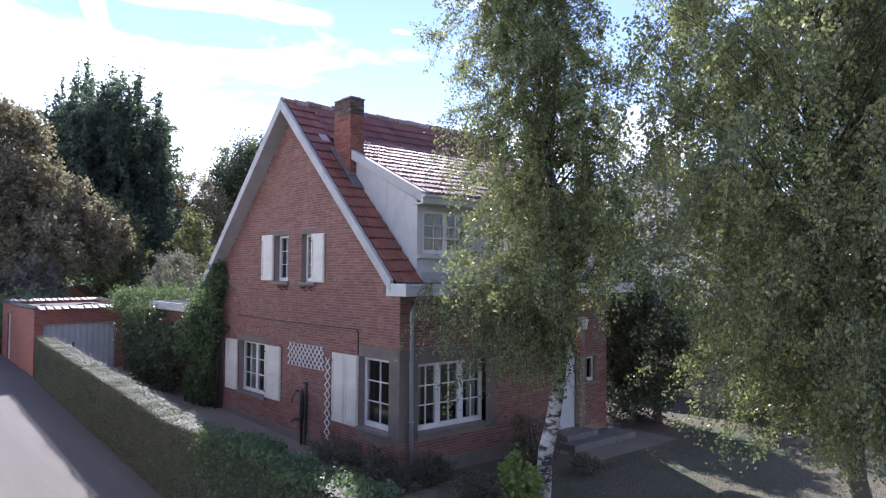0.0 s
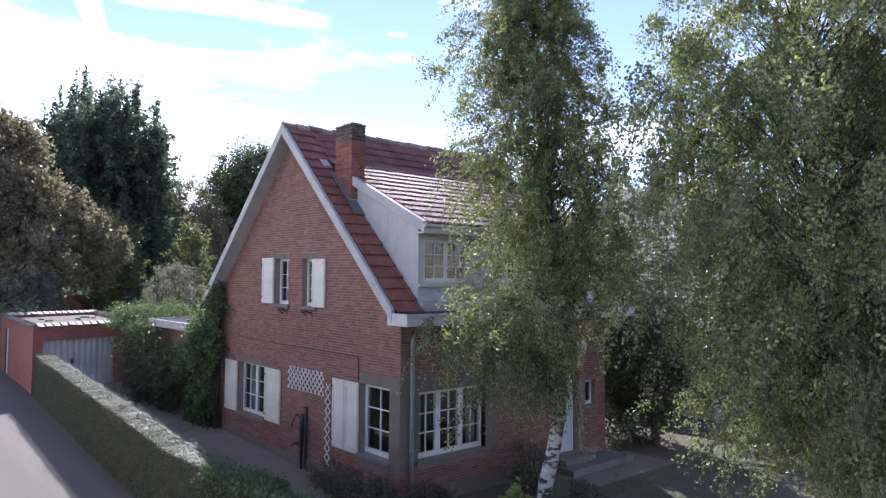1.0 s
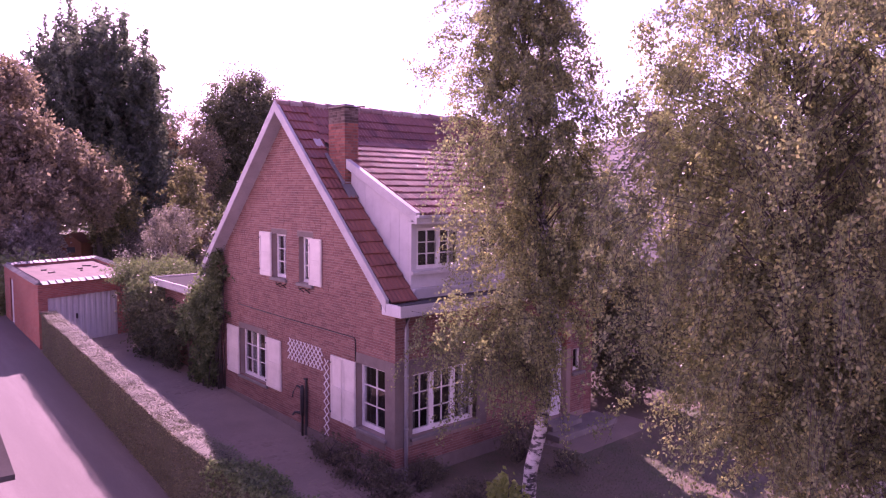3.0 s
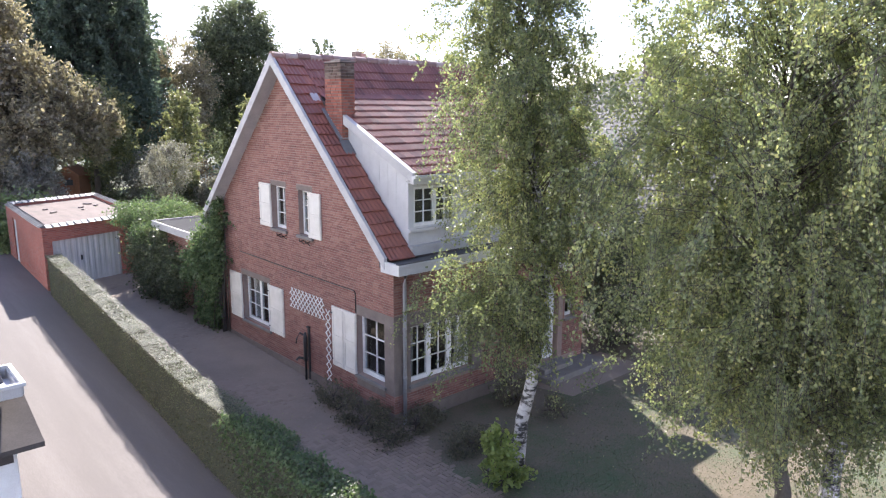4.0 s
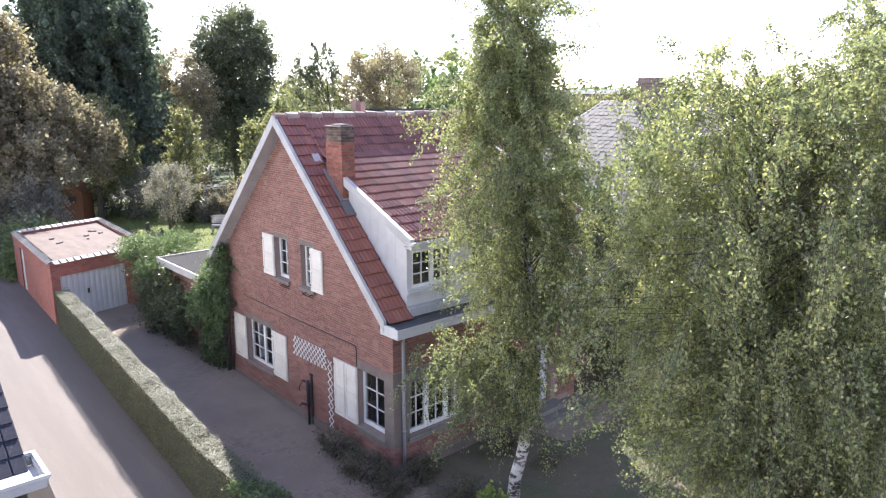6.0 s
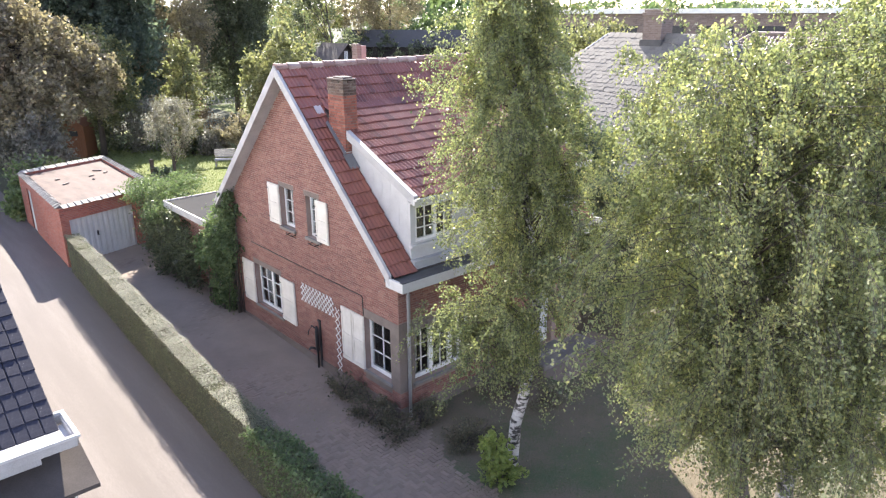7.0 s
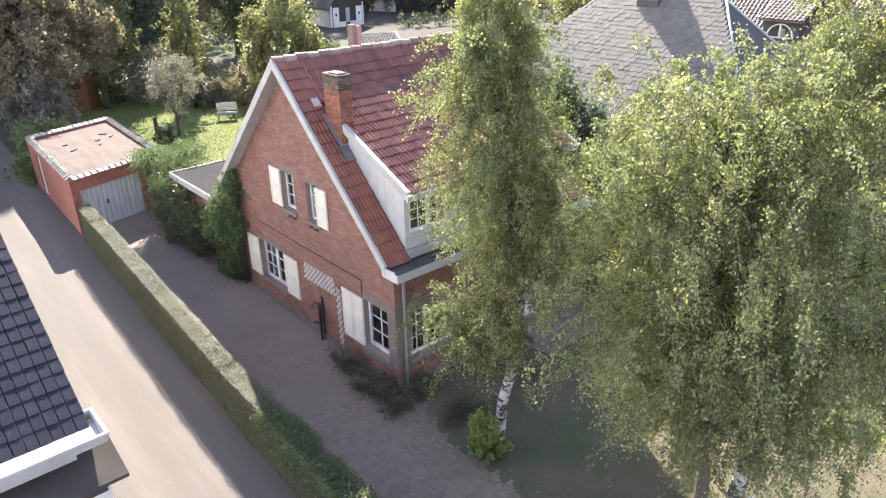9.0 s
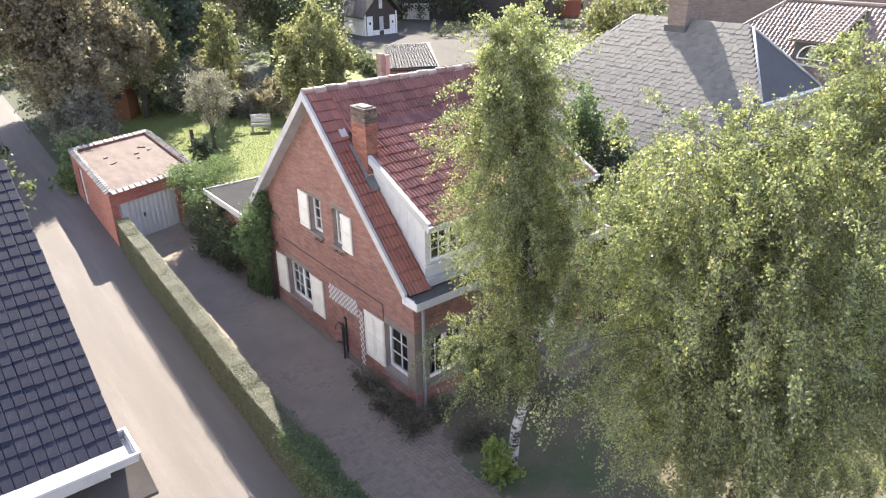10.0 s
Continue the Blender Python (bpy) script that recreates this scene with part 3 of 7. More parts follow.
# ---- windows, shutters, doors ----
def window(parent, name, w, h, lights, m, rows=3, cols=2, sill=True, bar=0.022, rim=0.06, label="", curtain=0.0):
    """A painted casement window; local x runs along the wall, z up, y into the wall. lights: casements side by side."""
    bm = bmesh.new()
    step = w / lights
    gaps = [(k * step + (rim if k == 0 else rim * 0.9), (k + 1) * step - (rim if k == lights - 1 else rim * 0.9), rim * 1.35, h - rim) for k in range(lights)]
    wall_strip(bm, (0, w, 0), gaps, (lambda q: h, []), 0.07, lambda q, z, d: (q, d, z))
    fuse(bm)
    win = part(name, bm, WHITE, parent, label, at=m)
    for k in range(lights):
        x0 = k * step + (rim if k == 0 else rim * 0.9)
        x1 = (k + 1) * step - (rim if k == lights - 1 else rim * 0.9)
        z0, z1 = rim * 1.35, h - rim
        boxes("pane", [(x0, 0.03, z0, x1, 0.036, z1)], GLASS, win)
        win.children[-1].visible_shadow = False
        for c in range(1, cols):
            x = x0 + (x1 - x0) * c / cols
            boxes("glazing_bar", [(x - bar / 2, 0.012, z0, x + bar / 2, 0.052, z1)], WHITE, win)
        for r in range(1, rows):
            z = z0 + (z1 - z0) * r / rows
            boxes("glazing_bar", [(x0, 0.014, z - bar / 2, x1, 0.05, z + bar / 2)], WHITE, win)
    if sill:
        boxes("sill", [(-0.06, -0.2, -0.075, w + 0.06, 0.06, -0.004)], STONE, win, "grey stone sill", 0.008)
    if curtain:
        k = 24
        for side in (0, 1):
            bm = bmesh.new()
            a = [bm.verts.new(((0.04 + curtain * w * i / k) if side == 0 else (w - 0.04 - curtain * w * i / k), 0.16 + 0.025 * math.sin(i * 1.7), z)) for i in range(k + 1) for z in (0.06, h - 0.05)]
            for i in range(k):
                bm.faces.new((a[2 * i], a[2 * i + 2], a[2 * i + 3], a[2 * i + 1]))
            part("curtain", bm, CURTAIN, win, "pale net curtain")
    return win


def shutter(parent, w, h, m, leaves=1):
    """A folded-back board shutter with two ledges and iron hinges."""
    bm = bmesh.new()
    for k in range(leaves):
        a, b = k * w / leaves, (k + 1) * w / leaves - (0.012 if k < leaves - 1 else 0)
        box(bm, a, 0, 0, b, 0.035, h)
        box(bm, a + 0.02, -0.014, 0.03, a + 0.075, 0.001, h - 0.03)
        box(bm, b - 0.075, -0.014, 0.03, b - 0.02, 0.001, h - 0.03)
        for z in (0.03, h * 0.47, h - 0.11):
            box(bm, a + 0.075, -0.014, z, b - 0.075, 0.001, z + 0.08)
    sh = part("shutter", bm, SHUTTER_PAINT, parent, "cream-painted wooden board shutter", 0.004, at=m)
    for z in (0.14, h - 0.18):
        boxes("hinge", [(-0.012, -0.022, z, 0.05, -0.012, z + 0.035)], IRON, sh, "small black iron hinge")
    return sh


def along_y(x, y, z):
    """Local axes on the gable wall: local x runs to smaller y, local y into the wall."""
    return Matrix(((0, 1, 0, x), (-1, 0, 0, y), (0, 0, 1, z), (0, 0, 0, 1)))


def wall_strip(bm, span, holes, top, thick, place):
    """A wall with rectangular openings under a sloping top. place(s, z, d) gives a point."""
    cuts = sorted({span[0], span[1], *[c for h in holes for c in h[:2] if span[0] < c < span[1]], *[c for c in top[1] if span[0] < c < span[1]]})
    for a, b in zip(cuts, cuts[1:]):
        mid = (a + b) / 2
        here = sorted([(h[2], h[3]) for h in holes if h[0] < mid < h[1]])
        z = span[2]
        for lo, hi in here:
            if lo > z:
                prism(bm, [place(a, z, 0), place(b, z, 0), place(b, lo, 0), place(a, lo, 0)], Vector(place(a, z, thick)) - Vector(place(a, z, 0)))
            z = hi
        prism(bm, [place(a, z, 0), place(b, z, 0), place(b, top[0](b), 0), place(a, top[0](a), 0)], Vector(place(a, z, thick)) - Vector(place(a, z, 0)))


def fuse(bm):
    """Joins wall pieces that touch into one body."""
    bmesh.ops.remove_doubles(bm, verts=bm.verts, dist=0.0005)


# ---- the brick house ----
RIDGE_Y, RIDGE_Z, PITCH = 4.2, 8.0, 0.965
HOUSE_X, HOUSE_Y = 6.55, 8.4


def roof_z(y):
    return RIDGE_Z - PITCH * abs(y - RIDGE_Y)


house = thing("house", "red brick gabled house with white trim and a clay tile roof", "house")
GABLE_HOLES = [(5.4, 6.93, 0.88, 2.18), (0.32, 1.34, 0.86, 2.27), (4.355, 5.03, 3.76, 4.86), (3.13, 3.735, 3.755, 4.85)]
bm = bmesh.new()
wall_strip(bm, (0.0, HOUSE_Y, -0.1), GABLE_HOLES, (lambda y: roof_z(y) - 0.16, [RIDGE_Y]), 0.3, lambda s, z, d: (d, s, z))
fuse(bm)
gable = part("gable_wall", bm, MORTAR, house, "red brick gable wall")
bm = bmesh.new()
wall_strip(bm, (0.3, HOUSE_X - 0.3, -0.1), [(0.45, 2.3, 0.88, 2.2), (4.62, 5.5, 0.3, 2.42), (5.75, 6.15, 1.35, 1.96)], (lambda s: 3.8, []), 0.3, lambda s, z, d: (s, d, z))
fuse(bm)
front = part("front_wall", bm, MORTAR, house, "red brick front wall")
bm = bmesh.new()
wall_strip(bm, (0.0, HOUSE_Y, -0.1), [], (lambda y: roof_z(y) - 0.16, [RIDGE_Y]), 0.3, lambda s, z, d: (HOUSE_X - d, s, z))
fuse(bm)
part("gable_wall", bm, BRICK, house)
boxes("back_wall", [(0.3, HOUSE_Y - 0.3, -0.1, HOUSE_X - 0.3, HOUSE_Y, 3.75)], BRICK, house)
boxes("inner_floor", [(0.3, 0.3, -0.1, HOUSE_X - 0.3, HOUSE_Y - 0.3, 0.2), (0.3, 0.3, 2.6, HOUSE_X - 0.3, HOUSE_Y - 0.3, 2.8), (0.3, 3.4, 0.2, HOUSE_X - 0.3, 3.52, 2.6), (0.3, 3.9, 2.8, HOUSE_X - 0.3, 4.0, 7.4), (3.6, 0.3, 0.2, 3.7, 3.4, 2.6)], DARK_ROOM, house, "plastered rooms with the indoor dimness put into their colour")
# cement bands, plinth and soldier lintels
for span in ((-0.012, -0.012, 0.72, 0.3, 0.32, 2.5), (-0.012, 0.322, 2.27, 0.3, 1.36, 2.5), (-0.012, 0.322, 0.6, 0.3, 1.36, 0.79), (0.302, -0.012, 0.72, 0.45, 0.2, 2.5), (0.452, -0.012, 2.2, 2.298, 0.2, 2.5), (2.3, -0.012, 0.72, 2.62, 0.2, 2.5)):
    boxes("cement_band", [span], CEMENT, house, "grey cement coat at the corner")
boxes("lintel", [(-0.008, 5.35, 2.18, 0.2, 7.0, 2.34)], CEMENT, house)
boxes("lintel", [(-0.008, 4.3, 4.86, 0.2, 5.08, 4.98)], CEMENT, house)
boxes("lintel", [(-0.008, 3.08, 4.85, 0.2, 3.79, 4.97)], CEMENT, house)
boxes("plinth", [(-0.03, -0.03, -0.1, 0.0, HOUSE_Y, 0.32), (0.0, -0.03, -0.1, 4.2, 0.0, 0.3)], CEMENT, house, "low grey cement plinth", 0.006)

window(house, "window", 1.53, 1.3, 2, along_y(0.14, 6.93, 0.88), label="white-painted casement window", curtain=0.3)
window(house, "window", 1.02, 1.41, 1, along_y(0.14, 1.34, 0.86), label="white-painted window", rim=0.075)
window(house, "window", 0.675, 1.1, 1, along_y(0.13, 5.03, 3.76), label="narrow white-painted upper window", curtain=0.3)
window(house, "window", 0.605, 1.095, 1, along_y(0.13, 3.735, 3.755), label="narrow white-painted upper window", curtain=0.45)
window(house, "window", 1.85, 1.32, 3, pose(0.45, 0.12, 0.88), label="wide white three-light window", curtain=0.14, rim=0.075)
window(house, "window", 0.4, 0.61, 1, pose(5.75, 0.12, 1.35), rows=1, cols=1, label="small white side window")
shutter(house, 0.72, 1.32, along_y(-0.05, 7.67, 0.86))
shutter(house, 0.76, 1.29, along_y(-0.05, 5.37, 0.89))
shutter(house, 0.97, 1.45, along_y(-0.05, 2.31, 0.82), 2)
shutter(house, 0.6, 1.12, along_y(-0.05, 5.64, 3.77))
shutter(house, 0.55, 1.09, along_y(-0.05, 3.235, 3.75))
# bracket hooks for window boxes under the upper windows
for y in (4.35, 4.62, 3.24, 3.52):
    bm = bmesh.new()
    tube(bm, [(0.0, y, 3.64), (-0.13, y, 3.62), (-0.14, y, 3.68)], [0.012] * 3, 6)
    tube(bm, [(0.0, y, 3.54), (-0.1, y, 3.62)], [0.01] * 2, 6)
    part("bracket", bm, IRON, house, "dark iron window-box bracket")

# front door with its arch and steps
bm = bmesh.new()
outline = [(4.66, 0.14, 0.3), (5.46, 0.14, 0.3), (5.46, 0.14, 2.0)] + [(5.06 + 0.4 * math.cos(a), 0.14, 2.0 + 0.38 * math.sin(a)) for a in [math.pi * k / 12 for k in range(1, 12)]] + [(4.66, 0.14, 2.0)]
prism(bm, outline, (0, 0.05, 0))
door = part("front_door", bm, DOOR_PAINT, house, "pale grey arched front door")
boxes("door_glass", [(4.82, 0.134, 1.3, 5.02, 0.139, 2.12)], GLASS, door)
boxes("letter_box", [(4.94, 0.128, 1.0, 5.16, 0.139, 1.06)], IRON, door)
bm = bmesh.new()
bmesh.ops.create_cone(bm, cap_ends=True, segments=14, radius1=0.03, radius2=0.022, depth=0.05, matrix=Matrix.Translation((5.1, 0.12, 1.22)) @ Matrix.Rotation(radians(90), 4, "X"))
part("door_knob", bm, STEEL, door, "round steel door knob")
bm = bmesh.new()
for side in (-1, 1):
    pts = [(5.06 + side * 0.44, 0, 2.42)] + [(5.06 + side * 0.44 * math.cos(a), 0, 2.0 + 0.4 * math.sin(a)) for a in [math.pi / 2 * k / 8 for k in range(0, 9)]]
    prism(bm, pts, (0, 0.3, 0))
part("arch", bm, BRICK, house)
bm = bmesh.new()
for k in range(17):
    a = math.pi * (k + 0.5) / 17
    box(bm, -0.035, -0.015, 0.0, 0.035, 0.1, 0.19, Matrix.Translation((5.06, 0, 2.0)) @ Matrix.Rotation(math.pi / 2 - a, 4, "Y") @ Matrix.Translation((0, 0, 0.42)))
part("arch_ring", bm, BRICK_CHIMNEY, house, "ring of dark bricks over the door", 0.004)
boxes("doorstep", [(4.35, -0.75, -0.1, 6.7, 0.0, 0.16), (4.5, -0.42, 0.16, 5.65, 0.0, 0.29)], STONE, house, "grey stone doorstep", 0.012)
bm = bmesh.new()
box(bm, 5.4, -0.03, 2.74, 5.5, 0.0, 2.94)
tube(bm, [(5.45, 0, 2.88), (5.45, -0.16, 2.95), (5.45, -0.18, 2.9)], [0.012] * 3, 6)
bmesh.ops.create_cone(bm, cap_ends=True, segments=6, radius1=0.05, radius2=0.085, depth=0.2, matrix=Matrix.Translation((5.45, -0.18, 2.76)))
bmesh.ops.create_cone(bm, cap_ends=True, segments=6, radius1=0.11, radius2=0.02, depth=0.07, matrix=Matrix.Translation((5.45, -0.18, 2.9)))
part("wall_lantern", bm, WHITE, house, "white wall lantern beside the door")

# main roof: slabs, verge boards, soffits, ridge
X0, X1 = -0.3, HOUSE_X + 0.32
for sign, end in ((-1, -0.16), (1, 8.55)):
    bm = bmesh.new()
    y = end
    prism(bm, [(X0 + 0.03, RIDGE_Y, RIDGE_Z - 0.03), (X0 + 0.03, y, roof_z(y) - 0.03), (X1 - 0.03, y, roof_z(y) - 0.03), (X1 - 0.03, RIDGE_Y, RIDGE_Z - 0.03)], (0, 0, -0.13))
    slab = part("roof", bm, BLACK_WOOD if sign < 0 else TILE, house, "steep clay tile roof")
    if sign < 0:
        front_roof = slab
    for xe, w in ((X0 + 0.02, -0.08), (X1 - 0.02, 0.08)):
        bm = bmesh.new()
        prism(bm, [(xe, RIDGE_Y, RIDGE_Z + 0.05), (xe, y, roof_z(y) + 0.05), (xe, y, roof_z(y) - 0.2), (xe, RIDGE_Y, RIDGE_Z - 0.22)], (w, 0, 0))
        part("verge_board", bm, VERGE_PAINT, house, "greyed white verge board", 0.006)
    bm = bmesh.new()
    prism(bm, [(X0 + 0.002, RIDGE_Y, RIDGE_Z - 0.17), (X0 + 0.002, y, roof_z(y) - 0.17), (-0.002, y, roof_z(y) - 0.17), (-0.002, RIDGE_Y, RIDGE_Z - 0.17)], (0, 0, -0.03))
    part("soffit", bm, VERGE_PAINT, house, "greyed white boards under the verge")
bm = bmesh.new()
bmesh.ops.create_cone(bm, cap_ends=True, segments=10, radius1=0.118, radius2=0.098, depth=0.37, matrix=Matrix.Rotation(radians(90), 4, "Y"))
part("ridge_tile", bm, RIDGE, house, "half-round clay ridge tile", at=pose(X0 + 0.16, RIDGE_Y, RIDGE_Z - 0.02))
first_ridge = [o for o in house.children if o.name == "ridge_tile"][0]
for k in range(1, 20):
    ob = new("ridge_tile", first_ridge.data)
    ob.parent = house
    ob.matrix_local = pose(X0 + 0.16 + 0.34 * k, RIDGE_Y, RIDGE_Z - 0.02 + 0.006 * (k % 3), 20 * k, 0.4 * (k % 5 - 2), 0)
# box gutter along the front, flat zinc inside
boxes("gutter", [(X0 - 0.05, -0.62, 3.54, X1 + 0.05, -0.56, 3.77), (X0 - 0.05, -0.56, 3.54, X0 + 0.01, -0.02, 3.77), (X1 - 0.01, -0.56, 3.54, X1 + 0.05, -0.02, 3.77), (X0 + 0.01, -0.56, 3.54, X1 - 0.01, 0.0, 3.6)], GUTTER_PAINT, house, "greyed white box gutter", 0.006)
boxes("gutter_lining", [(X0 + 0.012, -0.558, 3.602, X1 - 0.012, 0.1, 3.74)], LEAD, house, "dark zinc gutter lining")
boxes("gutter_edge", [(X0 - 0.06, -0.64, 3.772, X1 + 0.06, -0.53, 3.79)], LEAD, house, "dark zinc gutter edge", 0.004)
boxes("gutter_moulding", [(X0 - 0.07, -0.645, 3.70, X1 + 0.07, -0.622, 3.768)], GUTTER_PAINT, house, "", 0.006)
bm = bmesh.new()
tube(bm, [(0.2, -0.3, 3.52), (0.22, -0.12, 3.38), (0.24, -0.07, 3.2), (0.24, -0.07, 0.05)], [0.042] * 4, 12)
part("downpipe", bm, ZINC, house, "grey zinc downpipe at the corner")
for z in (1.1, 2.2):
    bm = bmesh.new()
    tube(bm, [(0.24, -0.07, z), (0.24, -0.07, z + 0.04)], [0.05, 0.05], 12)
    part("pipe_clip", bm, ZINC, house)

# dormer
DX0, DX1, DY = 0.42, 6.2, 0.02
D0, DS = 5.49, 0.458


def dorm_z(y):
    return D0 + DS * (y + 0.28)


bm = bmesh.new()
prism(bm, [(DX0 - 0.12, -0.28, dorm_z(-0.28) - 0.03), (DX1 + 0.12, -0.28, dorm_z(-0.28) - 0.03), (DX1 + 0.12, 3.4, dorm_z(3.4) - 0.03), (DX0 - 0.1, 3.4, dorm_z(3.4) - 0.03)], (0, 0, -0.09))
dormer_roof = part("dormer_roof", bm, BLACK_WOOD, house, "shallow clay tile dormer roof")
for xc in (DX0, DX1 - 0.08):
    bm = bmesh.new()
    yt = 3.15
    prism(bm, [(xc, DY, 3.6), (xc, DY, dorm_z(DY) - 0.12), (xc, yt, dorm_z(yt) - 0.12), (xc, yt, roof_z(yt) - 0.1)], (0.08, 0, 0))
    part("dormer_cheek", bm, GUTTER_PAINT, house, "white boarded dormer cheek")
for k in range(9):
    y = 0.1 + 0.3 * k
    if roof_z(y) + 0.06 < dorm_z(y) - 0.2:
        boxes("cheek_board_joint", [(DX0 - 0.004, y, roof_z(y) + 0.05, DX0 - 0.001, y + 0.025, dorm_z(y) - 0.2)], GUTTER_PAINT, house)
for xc, ye in ((DX0 - 0.15, 2.14), (DX1 + 0.03, 3.1)):
    bm = bmesh.new()
    prism(bm, [(xc, -0.3, dorm_z(-0.3) + 0.05), (xc, ye, dorm_z(ye) + 0.05), (xc, ye, dorm_z(ye) - 0.16), (xc, -0.3, dorm_z(-0.3) - 0.16)], (0.12, 0, 0))
    part("dormer_verge", bm, VERGE_PAINT, house, "greyed white dormer verge board", 0.005)
boxes("dormer_fascia", [(DX0 - 0.16, -0.34, 5.3, DX1 + 0.16, -0.28, 5.47), (DX0 - 0.16, -0.4, 5.42, DX1 + 0.16, -0.342, 5.48), (DX0 - 0.08, -0.28, 5.3, DX1 + 0.08, DY, 5.34)], GUTTER_PAINT, house, "white dormer fascia and gutter", 0.006)
DH = [(DX0 + 0.14, DX0 + 1.34), (2.35, 3.55), (4.05, 5.25)]
bm = bmesh.new()
wall_strip(bm, (DX0 + 0.08, DX1 - 0.08, 3.6), [(a, b, 4.36, 5.2) for a, b in DH] + [(5.55, 6.05, 4.36, 5.2)], (lambda s: 5.3, []), 0.08, lambda s, z, d: (s, DY + d, z))
fuse(bm)
part("dormer_front", bm, GUTTER_PAINT, house, "white boarded dormer front")
boxes("dormer_sill", [(DX0 - 0.03, DY - 0.1, 4.26, DX1 + 0.03, DY - 0.002, 4.33)], GUTTER_PAINT, house, "", 0.006)
boxes("lead_apron", [(DX0 - 0.03, DY - 0.16, 3.72, DX1 + 0.03, DY - 0.004, 3.98)], ZINC, house, "grey zinc apron below the dormer", 0.01)
for a, b in DH:
    window(house, "dormer_window", b - a, 0.84, 2, pose(a, DY + 0.02, 4.36), sill=False, rim=0.055, label="white dormer window with small panes", curtain=0.12)
window(house, "dormer_window", 0.5, 0.84, 1, pose(5.55, DY + 0.02, 4.36), sill=False, rim=0.055, label="white dormer window with small panes")

# chimney on the front slope
CX0, CX1, CY0, CY1 = 0.25, 0.61, 2.15, 2.8
bm = bmesh.new()
box(bm, CX0 + 0.008, CY0 + 0.008, 5.6, CX1 - 0.008, CY1 - 0.008, 7.73)
chimney = part("chimney", bm, CEMENT, house, "red brick chimney with a sooty top", 0.004)
boxes("chimney_slab", [(CX0 - 0.015, CY0 - 0.015, 7.781, CX1 + 0.015, CY1 + 0.015, 7.82), (CX0 + 0.03, CY0 + 0.05, 7.82, CX1 - 0.05, CY1 - 0.2, 7.855)], CEMENT, chimney, "grey cement capping slab", 0.012)
bm = bmesh.new()
prism(bm, [(CX0 - 0.09, CY0 - 0.3, roof_z(CY0 - 0.3) + 0.05), (CX1 + 0.03, CY0 - 0.3, roof_z(CY0 - 0.3) + 0.05), (CX1 + 0.03, CY0, roof_z(CY0) + 0.06), (CX0 - 0.09, CY0, roof_z(CY0) + 0.06)], (0, 0, 0.02))
prism(bm, [(CX0 - 0.07, CY0 - 0.02, roof_z(CY0) + 0.06), (CX0 - 0.004, CY0 - 0.02, roof_z(CY0) + 0.08), (CX0 - 0.004, CY1 + 0.05, roof_z(CY1 + 0.05) + 0.08), (CX0 - 0.07, CY1 + 0.05, roof_z(CY1 + 0.05) + 0.06)], (0, 0, 0.03))
part("chimney_flashing", bm, FLASHING, chimney, "dark lead flashing")
bm = bmesh.new()
for k in range(5):
    y = CY0 + 0.13 * k
    box(bm, CX0 - 0.006, y, roof_z(y) + 0.12, CX0 - 0.001, y + 0.13, roof_z(y) + 0.145)
box(bm, CX0 - 0.006, CY0 - 0.006, roof_z(CY0) + 0.1, CX1 + 0.006, CY0 - 0.001, roof_z(CY0) + 0.125)
part("stepped_flashing", bm, ZINC, chimney, "thin pale stepped flashing")
bm = bmesh.new()
prism(bm, [(0.1, 3.06, roof_z(3.06) + 0.05), (0.3, 3.06, roof_z(3.06) + 0.05), (0.3, 3.24, roof_z(3.24) + 0.05), (0.1, 3.24, roof_z(3.24) + 0.05)], (0, 0, 0.02))
part("roof_light", bm, ZINC, house, "small pale metal roof light", 0.004)

# things fixed to the gable wall
pump = thing("water_pump", "old dark iron hand pump on a board against the brick wall", "pump")
boxes("board", [(-0.04, 3.37, 0.1, -0.004, 3.46, 1.48), (-0.06, 3.35, 1.44, -0.004, 3.48, 1.49)], IRON, pump, "dark backing board", 0.01)
bm = bmesh.new()
tube(bm, [(-0.13, 3.41, 0.12), (-0.13, 3.41, 0.6), (-0.13, 3.41, 0.62), (-0.13, 3.41, 1.2), (-0.13, 3.41, 1.34)], [0.03, 0.03, 0.052, 0.052, 0.03], 12)
part("barrel", bm, IRON, pump)
bm = bmesh.new()
tube(bm, [(-0.13, 3.41, 1.25), (-0.16, 3.6, 1.3), (-0.2, 3.72, 1.12), (-0.2, 3.74, 1.0)], [0.02] * 4, 8)
part("handle", bm, IRON, pump)
bm = bmesh.new()
tube(bm, [(-0.13, 3.43, 0.66), (-0.2, 3.62, 0.66), (-0.22, 3.7, 0.58)], [0.035, 0.032, 0.03], 8)
part("spout", bm, IRON, pump)


def lattice(name, y0, y1, z0, z1, step, label):
    """A fixed white expanding trellis on the gable wall."""
    root = thing(name, label, "trellis")
    for sgn, x in ((1, -0.02), (-1, -0.036)):
        c = -(z1 - z0)
        while c < (y1 - y0):
            a0, a1 = max(c, 0), min(c + (z1 - z0), y1 - y0)
            if a1 - a0 > 0.02:
                ya, yb = (y0 + a0, y0 + a1) if sgn > 0 else (y1 - a0, y1 - a1)
                p, q = Vector((x, ya, z0 + a0 - c)), Vector((x, yb, z0 + a1 - c))
                d = (q - p).normalized()
                side = Vector((0, -d.z, d.y)) * 0.0125
                bm = bmesh.new()
                prism(bm, [p - side, q - side, q + side, p + side], (-0.012, 0, 0))
                part("slat", bm, WHITE, root)
            c += step
    return root


